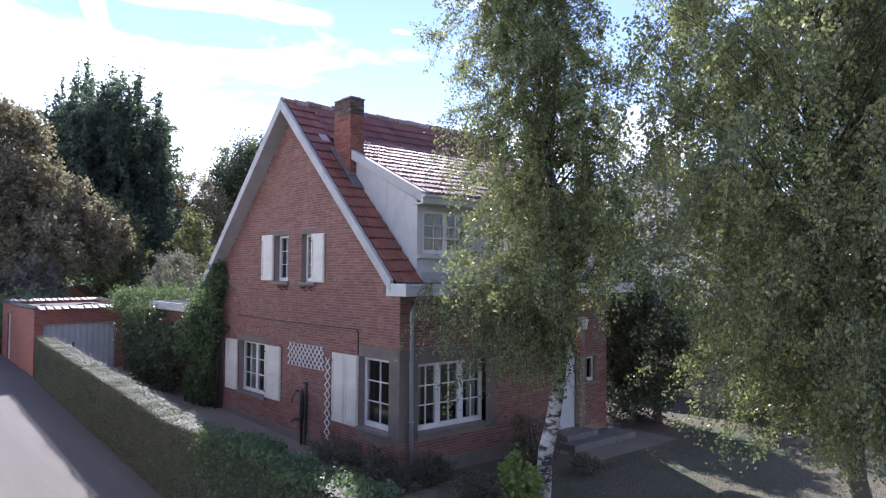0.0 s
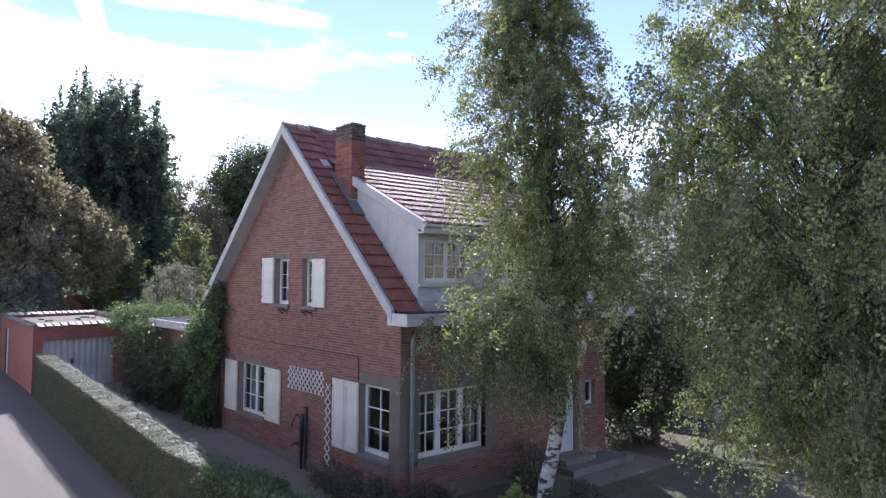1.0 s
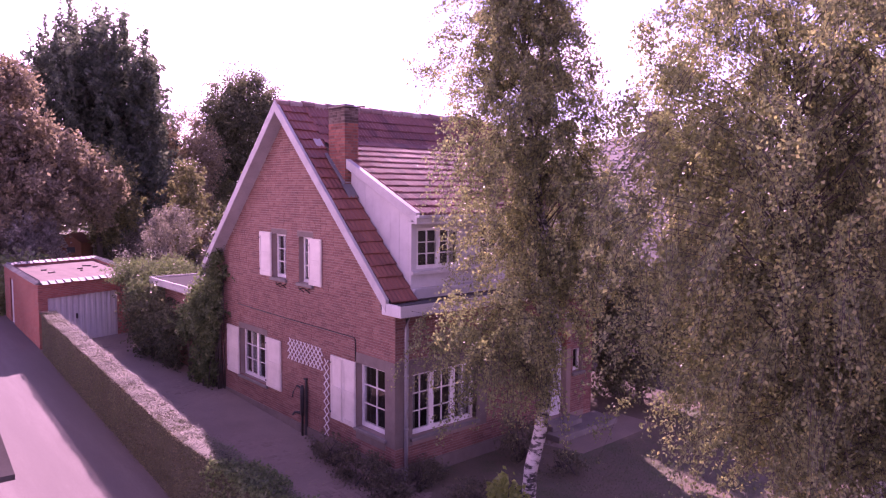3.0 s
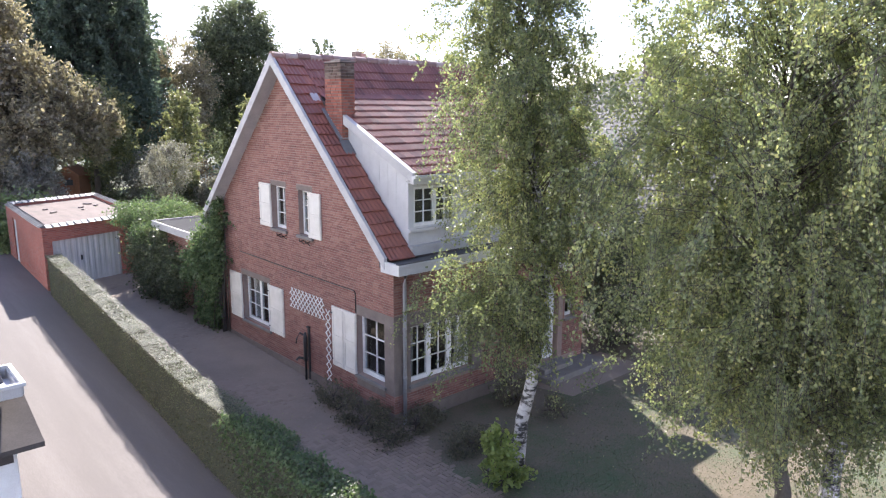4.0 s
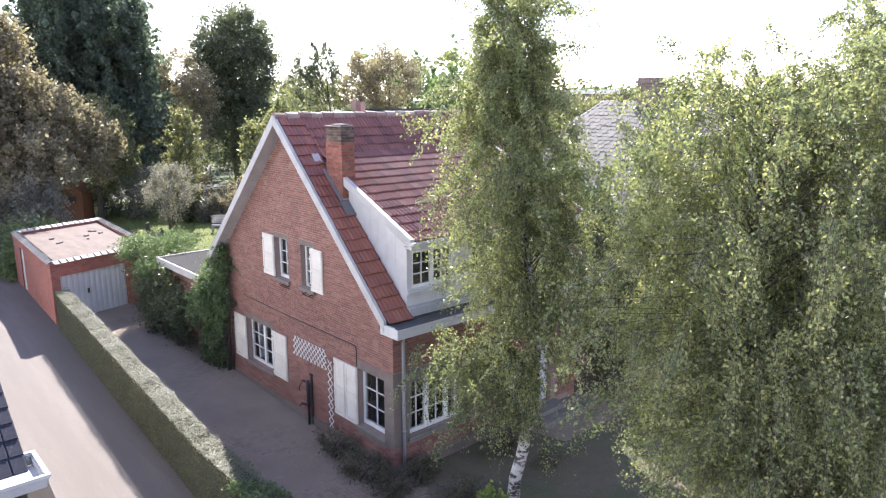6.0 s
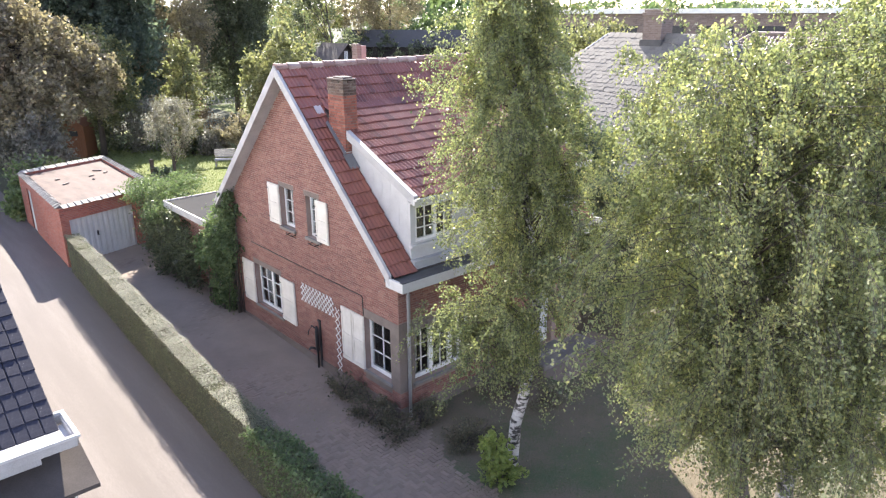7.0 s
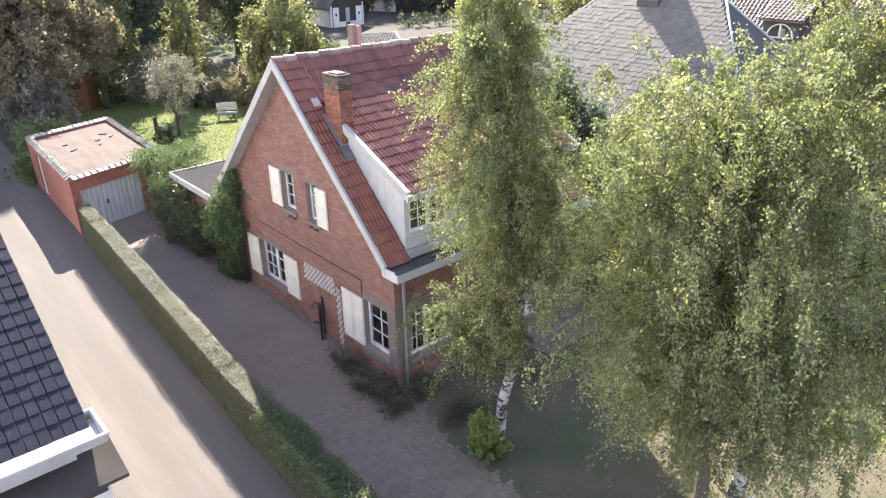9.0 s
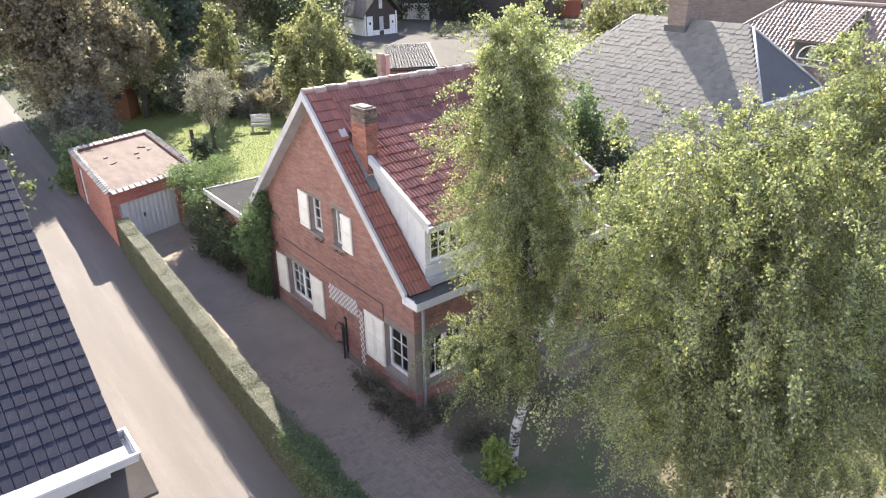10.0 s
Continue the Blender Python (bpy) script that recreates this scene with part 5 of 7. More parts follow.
def birch(label, path, radii, profile, limbs, twigs, per_twig, seed, z0, z1, leaf=0.05, offset=(0, 0), low=None, extra=(), bark=None, hang=1.25, clear=None):
    """A weeping birch: leaning white trunk, rising limbs, hanging twigs strung with small leaves."""
    rng = np.random.default_rng(seed)
    root = thing("birch_tree", label, "tree")
    path = np.array(path, float)
    bm = bmesh.new()
    fine_t = np.linspace(0, 1, 18)
    cum = np.linspace(0, 1, len(path))
    fine = np.stack([np.interp(fine_t, cum, path[:, k]) for k in range(3)], 1)
    fine[1:-1, :2] += rng.normal(0, 0.018, (16, 2))
    tube(bm, [tuple(p) for p in fine], list(np.interp(fine_t, cum, radii)), 12)
    part("trunk", bm, bark or BIRCH, root, "white birch trunk with black scars" if bark is None else "")
    lb = bmesh.new()
    starts, mids, ends, leaves = [], [], [], []
    for k in range(limbs):
        f = (k + rng.uniform(0, 1)) / limbs
        z = z0 + (z1 - z0) * f
        az = k * 2.39996 + rng.normal(0, 0.3)
        if low and z < low[0]:
            az = low[1] + rng.normal(0, low[2])
        reach = profile(z) * rng.uniform(0.55, 1.0)
        zt = min(max(z - 0.5 * reach, path[0, 2] + 0.8), path[-1, 2])
        s = np.array([np.interp(zt, fine[:, 2], fine[:, 0]), np.interp(zt, fine[:, 2], fine[:, 1]), zt])
        d = np.array([math.cos(az), math.sin(az), 0.0])
        off = np.array([offset[0], offset[1], 0.0]) * min(1.0, 2.5 * f)
        m = s + d * reach * 0.5 + off * 0.5 + np.array([0, 0, 0.45 * reach])
        e = s + d * reach + off + np.array([0, 0, 0.55 * reach])
        tube(lb, [tuple(s), tuple((s + m) / 2 + np.array([0, 0, 0.05])), tuple(m), tuple(e)], [0.01 + 0.005 * reach, 0.008 + 0.003 * reach, 0.006, 0.003], 5)
        heads = [(rng.uniform(0.25, 1.0), rng.normal(0, 0.17, 3)) for _ in range(max(4, twigs // 5))]
        for q in range(twigs):
            g, shift = heads[rng.integers(0, len(heads))]
            b = ((s + (m - s) * g * 2) if g < 0.5 else (m + (e - m) * (g - 0.5) * 2)) + shift * 1.2 + rng.normal(0, 0.04, 3)
            length = rng.uniform(0.3, 1.0) * (0.35 + 0.28 * reach)
            length = min(length, max(0.15, b[2] - (hang if clear is None or (low and z < low[0]) else clear)))
            out = d * rng.uniform(0, 0.22) + shift * 1.5 + rng.normal(0, 0.07, 3)
            mid = b + out * 0.6 + np.array([0, 0, -0.25 * length])
            end = b + out + np.array([0, 0, -length])
            starts.append(b), mids.append(mid), ends.append(end)
            t = rng.uniform(0.05, 1.05, per_twig)[:, None]
            line = np.where(t < 0.5, b + (mid - b) * t * 2, mid + (end - mid) * (t - 0.5) * 2)
            leaves.append(line + rng.normal(0, 0.042, (per_twig, 3)))
    for c, r, n, cl in extra:
        leaves.append(clump_points(rng, c, r, n, cl))
    tagged(part("limb_mass", lb, BARK, root, "dark slender limbs"), kind="stuff")
    tw = twig_tubes("twig_mass", np.array(starts), np.array(mids), np.array(ends), 0.0045, BARK, root)
    tagged(tw, kind="stuff")
    lv = leaf_mesh("leaves", np.concatenate(leaves), leaf, LEAF_BIRCH, root, rng, droop=0.8, ratio=0.66)
    tagged(lv, "small green and yellowing birch leaves", kind="stuff")
    return root


def sprays(rng, masses, share, length, leaves):
    """Loose shoots that leave the masses and arch over: leaf places, and the shoots' starts, bends and ends."""
    pts, starts, mids, ends = [], [], [], []
    for c, r, n, cl in masses:
        for k in range(max(3, int(cl * share))):
            d = rng.normal(size=3)
            d[2] = abs(d[2]) * 0.9 - 0.15
            d /= np.linalg.norm(d)
            a = np.array(c) + d * np.array(r) * rng.uniform(0.55, 0.85)
            go = d * np.array([1, 1, 0.7]) + np.array([0, 0, 0.35])
            ln = length * rng.uniform(0.5, 1.3)
            m = a + go * ln * 0.55
            e = m + d * ln * 0.4 + np.array([0, 0, -0.22 * ln]) + rng.normal(0, 0.08 * ln, 3)
            t = rng.uniform(0.0, 1.05, leaves)[:, None]
            line = np.where(t < 0.5, a + (m - a) * t * 2, m + (e - m) * (t - 0.5) * 2)
            pts.append(line + rng.normal(0, 0.09 * length, (leaves, 3)))
            starts.append(a), mids.append(m), ends.append(e)
    return np.concatenate(pts), np.array(starts), np.array(mids), np.array(ends)


def broadleaf(name, label, base, height, crowns, material, seed, leaf=0.2, trunk=0.2, bark=None):
    """A tree with trunk, limbs to each mass of leaves, and an uneven crown. crowns: (centre, radii, leaves, clumps)."""
    rng = np.random.default_rng(seed)
    root = thing(name, label, "tree")
    bm = bmesh.new()
    bx, by, bz = base
    top = np.array([bx, by, bz + height * 0.75])
    path = [np.array(base) + np.array([0, 0, -0.1])] + [np.array(base) + (top - np.array(base)) * f + np.append(rng.normal(0, 0.05 * height / 8, 2), 0) for f in (0.2, 0.45, 0.7, 1.0)]
    tube(bm, [tuple(p) for p in path], [trunk * 1.25, trunk, trunk * 0.8, trunk * 0.5, trunk * 0.15], 9)
    for c, r, n, cl in crowns:
        for k in range(6):
            s = path[1] + (path[3] - path[1]) * rng.uniform(0, 1)
            d = rng.normal(size=3)
            d /= np.linalg.norm(d)
            e = np.array(c) + d * np.array(r) * 0.8
            tube(bm, [tuple(s), tuple(s * 0.5 + e * 0.5 + np.array([0, 0, 0.06 * height])), tuple(e)], [trunk * 0.35, trunk * 0.2, trunk * 0.05], 5)
    part("trunk", bm, bark or BARK, root)
    loose, starts, mids, ends = sprays(rng, crowns, 0.7, 0.16 * (crowns[0][1][0] + crowns[0][1][2]), 34)
    tagged(twig_tubes("twig_mass", starts, mids, ends, trunk * 0.06, bark or BARK, root), kind="stuff")
    pts = np.concatenate([clump_points(rng, c, r, n, cl, 0.17, 0.35) for c, r, n, cl in crowns] + [loose])
    pts = pts[pts[:, 2] > bz + 0.05]
    lv = leaf_mesh("leaves", pts, leaf, material, root, rng)
    tagged(lv, kind="stuff")
    return root


def shrub(name, label, category, masses, material, seed, leaf=0.07, stems=True):
    """A bush of stems and many leaves. masses: (centre, radii, leaves, clumps)."""
    rng = np.random.default_rng(seed)
    root = thing(name, label, category)
    bm = bmesh.new()
    for c, r, n, cl in masses:
        for k in range(8):
            d = rng.normal(size=3)
            d /= np.linalg.norm(d)
            e = np.array(c) + d * np.array(r) * 0.85
            z = ground_z(c[1]) - 0.03
            s = np.array([c[0] + rng.normal(0, 0.1), c[1] + rng.normal(0, 0.1), z])
            e[2] = max(e[2], z + 0.1)
            tube(bm, [tuple(s), tuple((s + e) / 2 + np.array([0, 0, 0.1])), tuple(e)], [0.02, 0.014, 0.005], 5)
    tagged(part("stem_mass", bm, BARK, root), kind="stuff")
    loose, starts, mids, ends = sprays(rng, masses, 0.8, 0.3 * max(masses[0][1]) + 0.06, 16)
    tagged(twig_tubes("shoot_mass", starts, mids, ends, 0.006, BARK, root), kind="stuff")
    pts = np.concatenate([clump_points(rng, c, r, n, cl, 0.3, 0.3) for c, r, n, cl in masses] + [loose])
    pts = pts[pts[:, 2] > gz(pts[:, 1]) + 0.01]
    lv = leaf_mesh("leaves", pts, leaf, material, root, rng)
    tagged(lv, kind="stuff")
    return root


def crown1(z):
    return float(np.interp(z, [3.2, 4.1, 4.3, 5.2, 6.2, 7.4, 8.5, 9.4, 10.3], [2.3, 2.55, 1.2, 1.7, 1.55, 1.3, 1.05, 0.7, 0.3]))


birch("slender birch with a leaning white trunk before the house", [(0.62, -2.98, -0.1), (0.8, -3.02, 1.3), (1.0, -3.12, 2.6), (1.06, -3.17, 4.0), (0.85, -3.05, 5.5), (0.62, -2.92, 7.0), (0.5, -2.85, 8.8), (0.48, -2.83, 10.2)], [0.14, 0.12, 0.105, 0.09, 0.075, 0.055, 0.03, 0.01], crown1, 165, 25, 34, 21, 3.15, 10.2, leaf=0.052, offset=(-0.1, 0.06), low=(4.2, 2.95, 0.36), hang=2.35, clear=4.4)


def crown2(z):
    return float(np.interp(z, [1.2, 2.5, 4.0, 5.0, 6.5, 7.9, 8.9], [1.2, 2.2, 2.7, 3.1, 3.1, 2.6, 1.6]))


def crown3(z):
    return float(np.interp(z, [1.5, 3.0, 5.0, 7.5, 9.0, 9.9], [1.9, 3.3, 3.4, 2.5, 1.4, 0.5]))


birch("broad birch with hanging leafy twigs on the lawn", [(2.0, -7.38, -0.1), (2.12, -7.22, 1.0), (2.2, -7.0, 2.5), (2.2, -6.7, 4.5), (2.45, -6.5, 6.5), (2.6, -6.4, 8.7)], [0.14, 0.12, 0.1, 0.075, 0.045, 0.01], crown2, 210, 25, 32, 22, 2.3, 8.9, offset=(-1.15, -0.6), leaf=0.055, hang=1.8, bark=BARK, extra=[((0.75, -5.6, 6.9), (0.95, 0.95, 1.1), 7000, 50), ((0.9, -5.9, 4.6), (1.0, 1.0, 1.4), 5000, 40)])
birch("tall birch with a dark scarred trunk beside the sign", [(2.4, -7.75, -0.1), (2.75, -7.7, 0.9), (3.2, -7.7, 2.0), (3.9, -7.7, 4.0), (4.5, -7.6, 6.5), (4.8, -7.5, 9.7)], [0.17, 0.15, 0.13, 0.09, 0.05, 0.012], crown3, 185, 24, 32, 23, 2.5, 9.8, offset=(-0.8, -0.6), leaf=0.055, hang=1.1, extra=[((5.0, -9.3, 2.4), (1.2, 1.2, 1.6), 8000, 60), ((4.6, -8.9, 4.6), (1.2, 1.2, 1.4), 5000, 40)])

# clipped hedge along the lane
rng = np.random.default_rng(31)


def hedge_points(n, y0, y1, half, height, top_share, lump=0.05):
    """Leaf places on the sides, ends and top of a clipped hedge."""
    y = rng.uniform(y0, y1, n)
    kind = rng.uniform(0, 1, n)
    g = gz(y)
    top = kind < top_share
    taper = np.clip((y - y0) / 0.5, 0.4, 1.0)
    wob = np.array([noise.noise((v * 0.8, 3.1, 0)) for v in y]) * 0.06 + np.array([noise.noise((v * 2.6, 7.7, 0)) for v in y]) * 0.05
    h = height + wob + 0.16 * np.clip((2.0 - y) / 3.0, 0, 1)
    side = np.where(rng.uniform(0, 1, n) < 0.5, -1.0, 1.0)
    x = np.where(top, rng.uniform(-1, 1, n) * half * taper, side * (half * taper + wob * 0.6))
    z = np.where(top, g + h, g + rng.uniform(0.02, 1, n) * h)
    inward = np.abs(rng.normal(0, lump, n))
    x = np.where(top, x, x - side * inward + rng.normal(0, 0.02, n))
    z = np.where(top, z - inward * 0.6 + rng.normal(0, 0.012, n), z)
    return np.stack([hedge_line(y) + x, y, z], 1)


hedge = thing("hedge", "long clipped hedge beside the lane, sunlit at its far stretch", "hedge")
bm = bmesh.new()
for k in range(51):
    y0 = -9.7 + k * 0.48
    box(bm, hedge_line(y0) - 0.18, y0, ground_z(y0) - 0.05, hedge_line(y0) + 0.18, y0 + 0.5, ground_z(y0) + 1.31 + 0.14 * min(1.0, max(0.0, (2.0 - y0) / 3.0)))
fuse(bm)
part("twiggy_core", bm, grain("dark_twigs", [(0.3, (0.03, 0.032, 0.018)), (0.7, (0.065, 0.068, 0.036))], 6, 30, 0.95, 0.8, 0.03), hedge)
hp = hedge_points(120000, -9.9, 14.9, 0.25, 1.4, 0.46)
shoot = hedge_points(5000, -9.9, 14.9, 0.25, 1.45, 1.0)
shoot[:, 2] += rng.uniform(0, 0.1, 5000) ** 1.5 * 3.0
hp = np.concatenate([hp, shoot])
level = hp[:, 2] > gz(hp[:, 1]) + 1.36 + 0.16 * np.clip((2.0 - hp[:, 1]) / 3.0, 0, 1)

dry = (~level) & (np.array([noise.noise((p[1] * 1.4, p[2] * 2.2, 5.0)) for p in hp]) + rng.normal(0, 0.25, len(hp)) > 0.05)
tagged(leaf_mesh("leaves", hp[~dry], 0.03, LEAF_HEDGE, hedge, rng, ratio=0.7, flat=level[~dry]), kind="stuff")
tagged(leaf_mesh("dry_leaves", hp[dry], 0.03, LEAF_SCRUB, hedge, rng, ratio=0.7), "dry brownish leaves on the shaded sides", kind="stuff")
# bindweed and loose shoots over the shaded stretch
vine = hedge_points(26000, -9.9, 0.5, 0.31, 1.43, 0.5, 0.09)
patch = np.array([noise.noise((p[0] * 1.2, p[1] * 1.1, p[2] * 1.2 + 4.0)) for p in vine])
keep = patch > -0.12 + 0.25 * np.clip(vine[:, 1] + 1.0, 0, 2)
tagged(leaf_mesh("vine_leaves", vine[keep] + rng.normal(0, 0.03, (int(keep.sum()), 3)), 0.056, LEAF_GREEN, hedge, rng, ratio=0.8), "broader bright green leaves of a climbing weed", kind="stuff")

# shrubs round the house
for c, r, n, cl, sd in (((-0.35, 1.7, 0.22), (0.35, 0.8, 0.36), 1700, 26, 141), ((-0.5, 0.35, 0.26), (0.5, 0.7, 0.38), 2200, 30, 142), ((0.35, -0.4, 0.2), (0.6, 0.4, 0.3), 1300, 18, 143), ((-0.5, -0.5, 0.12), (0.45, 0.35, 0.18), 700, 14, 144)):
    shrub("corner_shrub", "dry straggly brownish shrub at the brick corner", "shrub", [(c, r, n, cl)], LEAF_SCRUB, sd, 0.055)
shrub("leafy_shrub", "bright green shrub at the foot of the birch", "shrub", [((-0.02, -3.05, 0.55), (0.38, 0.38, 0.58), 1000, 20), ((0.1, -3.25, 0.2), (0.4, 0.3, 0.25), 350, 10)], LEAF_SHOOT, 42, 0.1)
for c, r, n, cl, sd in (((2.9, -0.8, 0.55), (0.6, 0.5, 0.6), 2600, 24, 145), ((0.6, -1.75, 0.18), (0.75, 0.5, 0.24), 1500, 24, 146), ((3.2, -1.9, 0.15), (0.5, 0.45, 0.2), 800, 12, 147)):
    shrub("dark_shrub", "dark low shrub before the front window", "shrub", [(c, r, n, cl)], LEAF_SCRUB, sd, 0.055)
shrub("ivy", "dense ivy climbing the back corner of the brick gable", "ivy", [((-0.3, 8.45, 2.35), (0.42, 0.8, 1.1), 6500, 60), ((-0.16, 8.05, 3.6), (0.26, 0.5, 0.75), 2200, 26), ((-0.28, 8.6, 0.85), (0.32, 0.55, 0.85), 2600, 26), ((-0.4, 9.3, 1.95), (0.35, 0.45, 0.75), 1800, 20)], LEAF_GREEN, 44, 0.095)
shrub("climber", "tangled climbing shrub between the garage and the annex", "shrub", [((0.2, 14.4, 1.7), (0.85, 1.3, 1.5), 7000, 80), ((-0.5, 12.5, 1.45), (0.55, 1.3, 1.4), 6000, 70), ((-0.45, 11.0, 1.15), (0.42, 0.9, 1.15), 3400, 40)], LEAF_DARK, 45, 0.095)
shrub("climber", "pale-tipped climber hanging over the annex roof edge", "shrub", [((0.3, 14.3, 3.05), (1.25, 1.4, 0.42), 5500, 70), ((-0.2, 15.2, 2.85), (0.8, 0.8, 0.42), 2600, 36), ((1.3, 15.6, 2.9), (0.8, 0.8, 0.4), 2200, 30), ((-0.55, 12.9, 2.6), (0.4, 0.8, 0.4), 1500, 20)], LEAF_GREEN, 46, 0.07)
shrub("laurel", "bright laurel shrub behind the garage", "shrub", [((-1.5, 25.0, 1.5), (1.4, 0.8, 1.5), 2200, 40), ((-2.95, 24.2, 0.9), (0.45, 1.0, 1.0), 1300, 24)], LEAF_LAUREL, 47, 0.17)

# ---- back garden ----
broadleaf("apple_tree", "small grey-leaved fruit tree on the back lawn", (5.1, 26.0, 0.52), 4.4, [((5.25, 26.0, 3.55), (1.45, 1.45, 1.7), 7000, 80)], LEAF_GREY, 51, 0.085, 0.09)
post = boxes("garden_post", [(3.72, 25.6, 0.5, 3.9, 25.78, 2.0)], BARK, None, "", 0.03)
tagged(post, "weathered grey wooden garden post", "post")
shed = thing("garden_shed", "small orange-brown wooden garden hut", "shed", at=pose(2.5, 37.4, 0.5, 0, 0, -38))
for k in range(9):
    boxes("plank", [(0.16 * k, -0.04, 0.0, 0.15 + 0.16 * k, 0.0, 2.0 + 0.12 * min(k, 8 - k))], SHED_WOOD, shed, "", 0.004)
boxes("body", [(0.0, 0.01, 0.0, 1.43, 1.6, 2.0)], SHED_WOOD, shed)
bm = bmesh.new()
prism(bm, [(-0.13, -0.15, 2.0), (0.71, -0.15, 2.6), (1.55, -0.15, 2.0)], (0, 1.9, 0))
part("roof", bm, SHED_WOOD, shed, "low boarded roof")
boxes("window", [(0.55, -0.07, 1.4, 1.05, -0.045, 1.75)], IRON, shed, "small dark window")
bench = thing("garden_bench", "pale grey slatted garden bench on the lawn", "bench", at=pose(8.95, 28.1, 0.52, 0, 0, -30))
for k in range(5):
    boxes("slat", [(-0.6, -0.3 + 0.12 * k, 0.4, 0.6, -0.2 + 0.12 * k, 0.43)], VERGE_PAINT, bench)
    boxes("slat", [(-0.6, 0.3, 0.5 + 0.1 * k, 0.6, 0.33, 0.58 + 0.1 * k)], VERGE_PAINT, bench)
for x in (-0.55, 0.5):
    for y in (-0.28, 0.26):
        boxes("leg", [(x, y, 0.0, x + 0.06, y + 0.06, 0.4)], VERGE_PAINT, bench)

for c, r, n, cl, material, sd, words in (
    ((-0.3, 37.0, 2.2), (2.2, 1.6, 2.4), 5200, 60, LEAF_DARK, 151, "tall dark bush behind the garden hut"),
    ((6.4, 38.2, 1.7), (1.8, 1.4, 1.8), 4200, 50, LEAF_DARK, 152, "dark bush at the shaded end of the lawn"),
    ((7.4, 36.5, 1.9), (1.9, 1.5, 2.0), 4200, 50, LEAF_GREY, 153, "grey-green bush at the end of the lawn"),
    ((10.4, 36.0, 2.0), (1.7, 1.5, 2.0), 4000, 50, LEAF_RED, 154, "russet bush at the end of the lawn"),
    ((10.0, 31.8, 1.3), (0.9, 0.9, 1.0), 2600, 34, LEAF_GREY, 155, "silver-grey shrub beside the garden bench"),
    ((9.0, 33.0, 1.4), (1.0, 1.0, 1.1), 2600, 34, LEAF_DARK, 156, "round dark shrub on the back lawn"),
    ((3.6, 24.0, 1.1), (0.5, 0.5, 0.75), 1700, 24, LEAF_BLUE, 157, "dark clipped shrub beside the garden post")):
    shrub("garden_bush", words, "bush", [(c, r, n, cl)], material, sd, 0.14)

def spires(rng, centre, reach, low, high, count, leaves, clumps):
    """Upright narrow masses of a bristling crown: (centre, radii, leaves, clumps)."""
    out = []
    for k in range(count):
        f, az = math.sqrt((k + 0.5) / count), k * 2.39996
        top = high - 3.2 * f * f + rng.uniform(-0.9, 0.7)
        h = (top - low) / 2
        out.append(((centre[0] + reach * f * math.cos(az), centre[1] + reach * f * math.sin(az), low + h), (rng.uniform(0.9, 1.4), rng.uniform(0.9, 1.4), h), leaves, clumps))
    return out


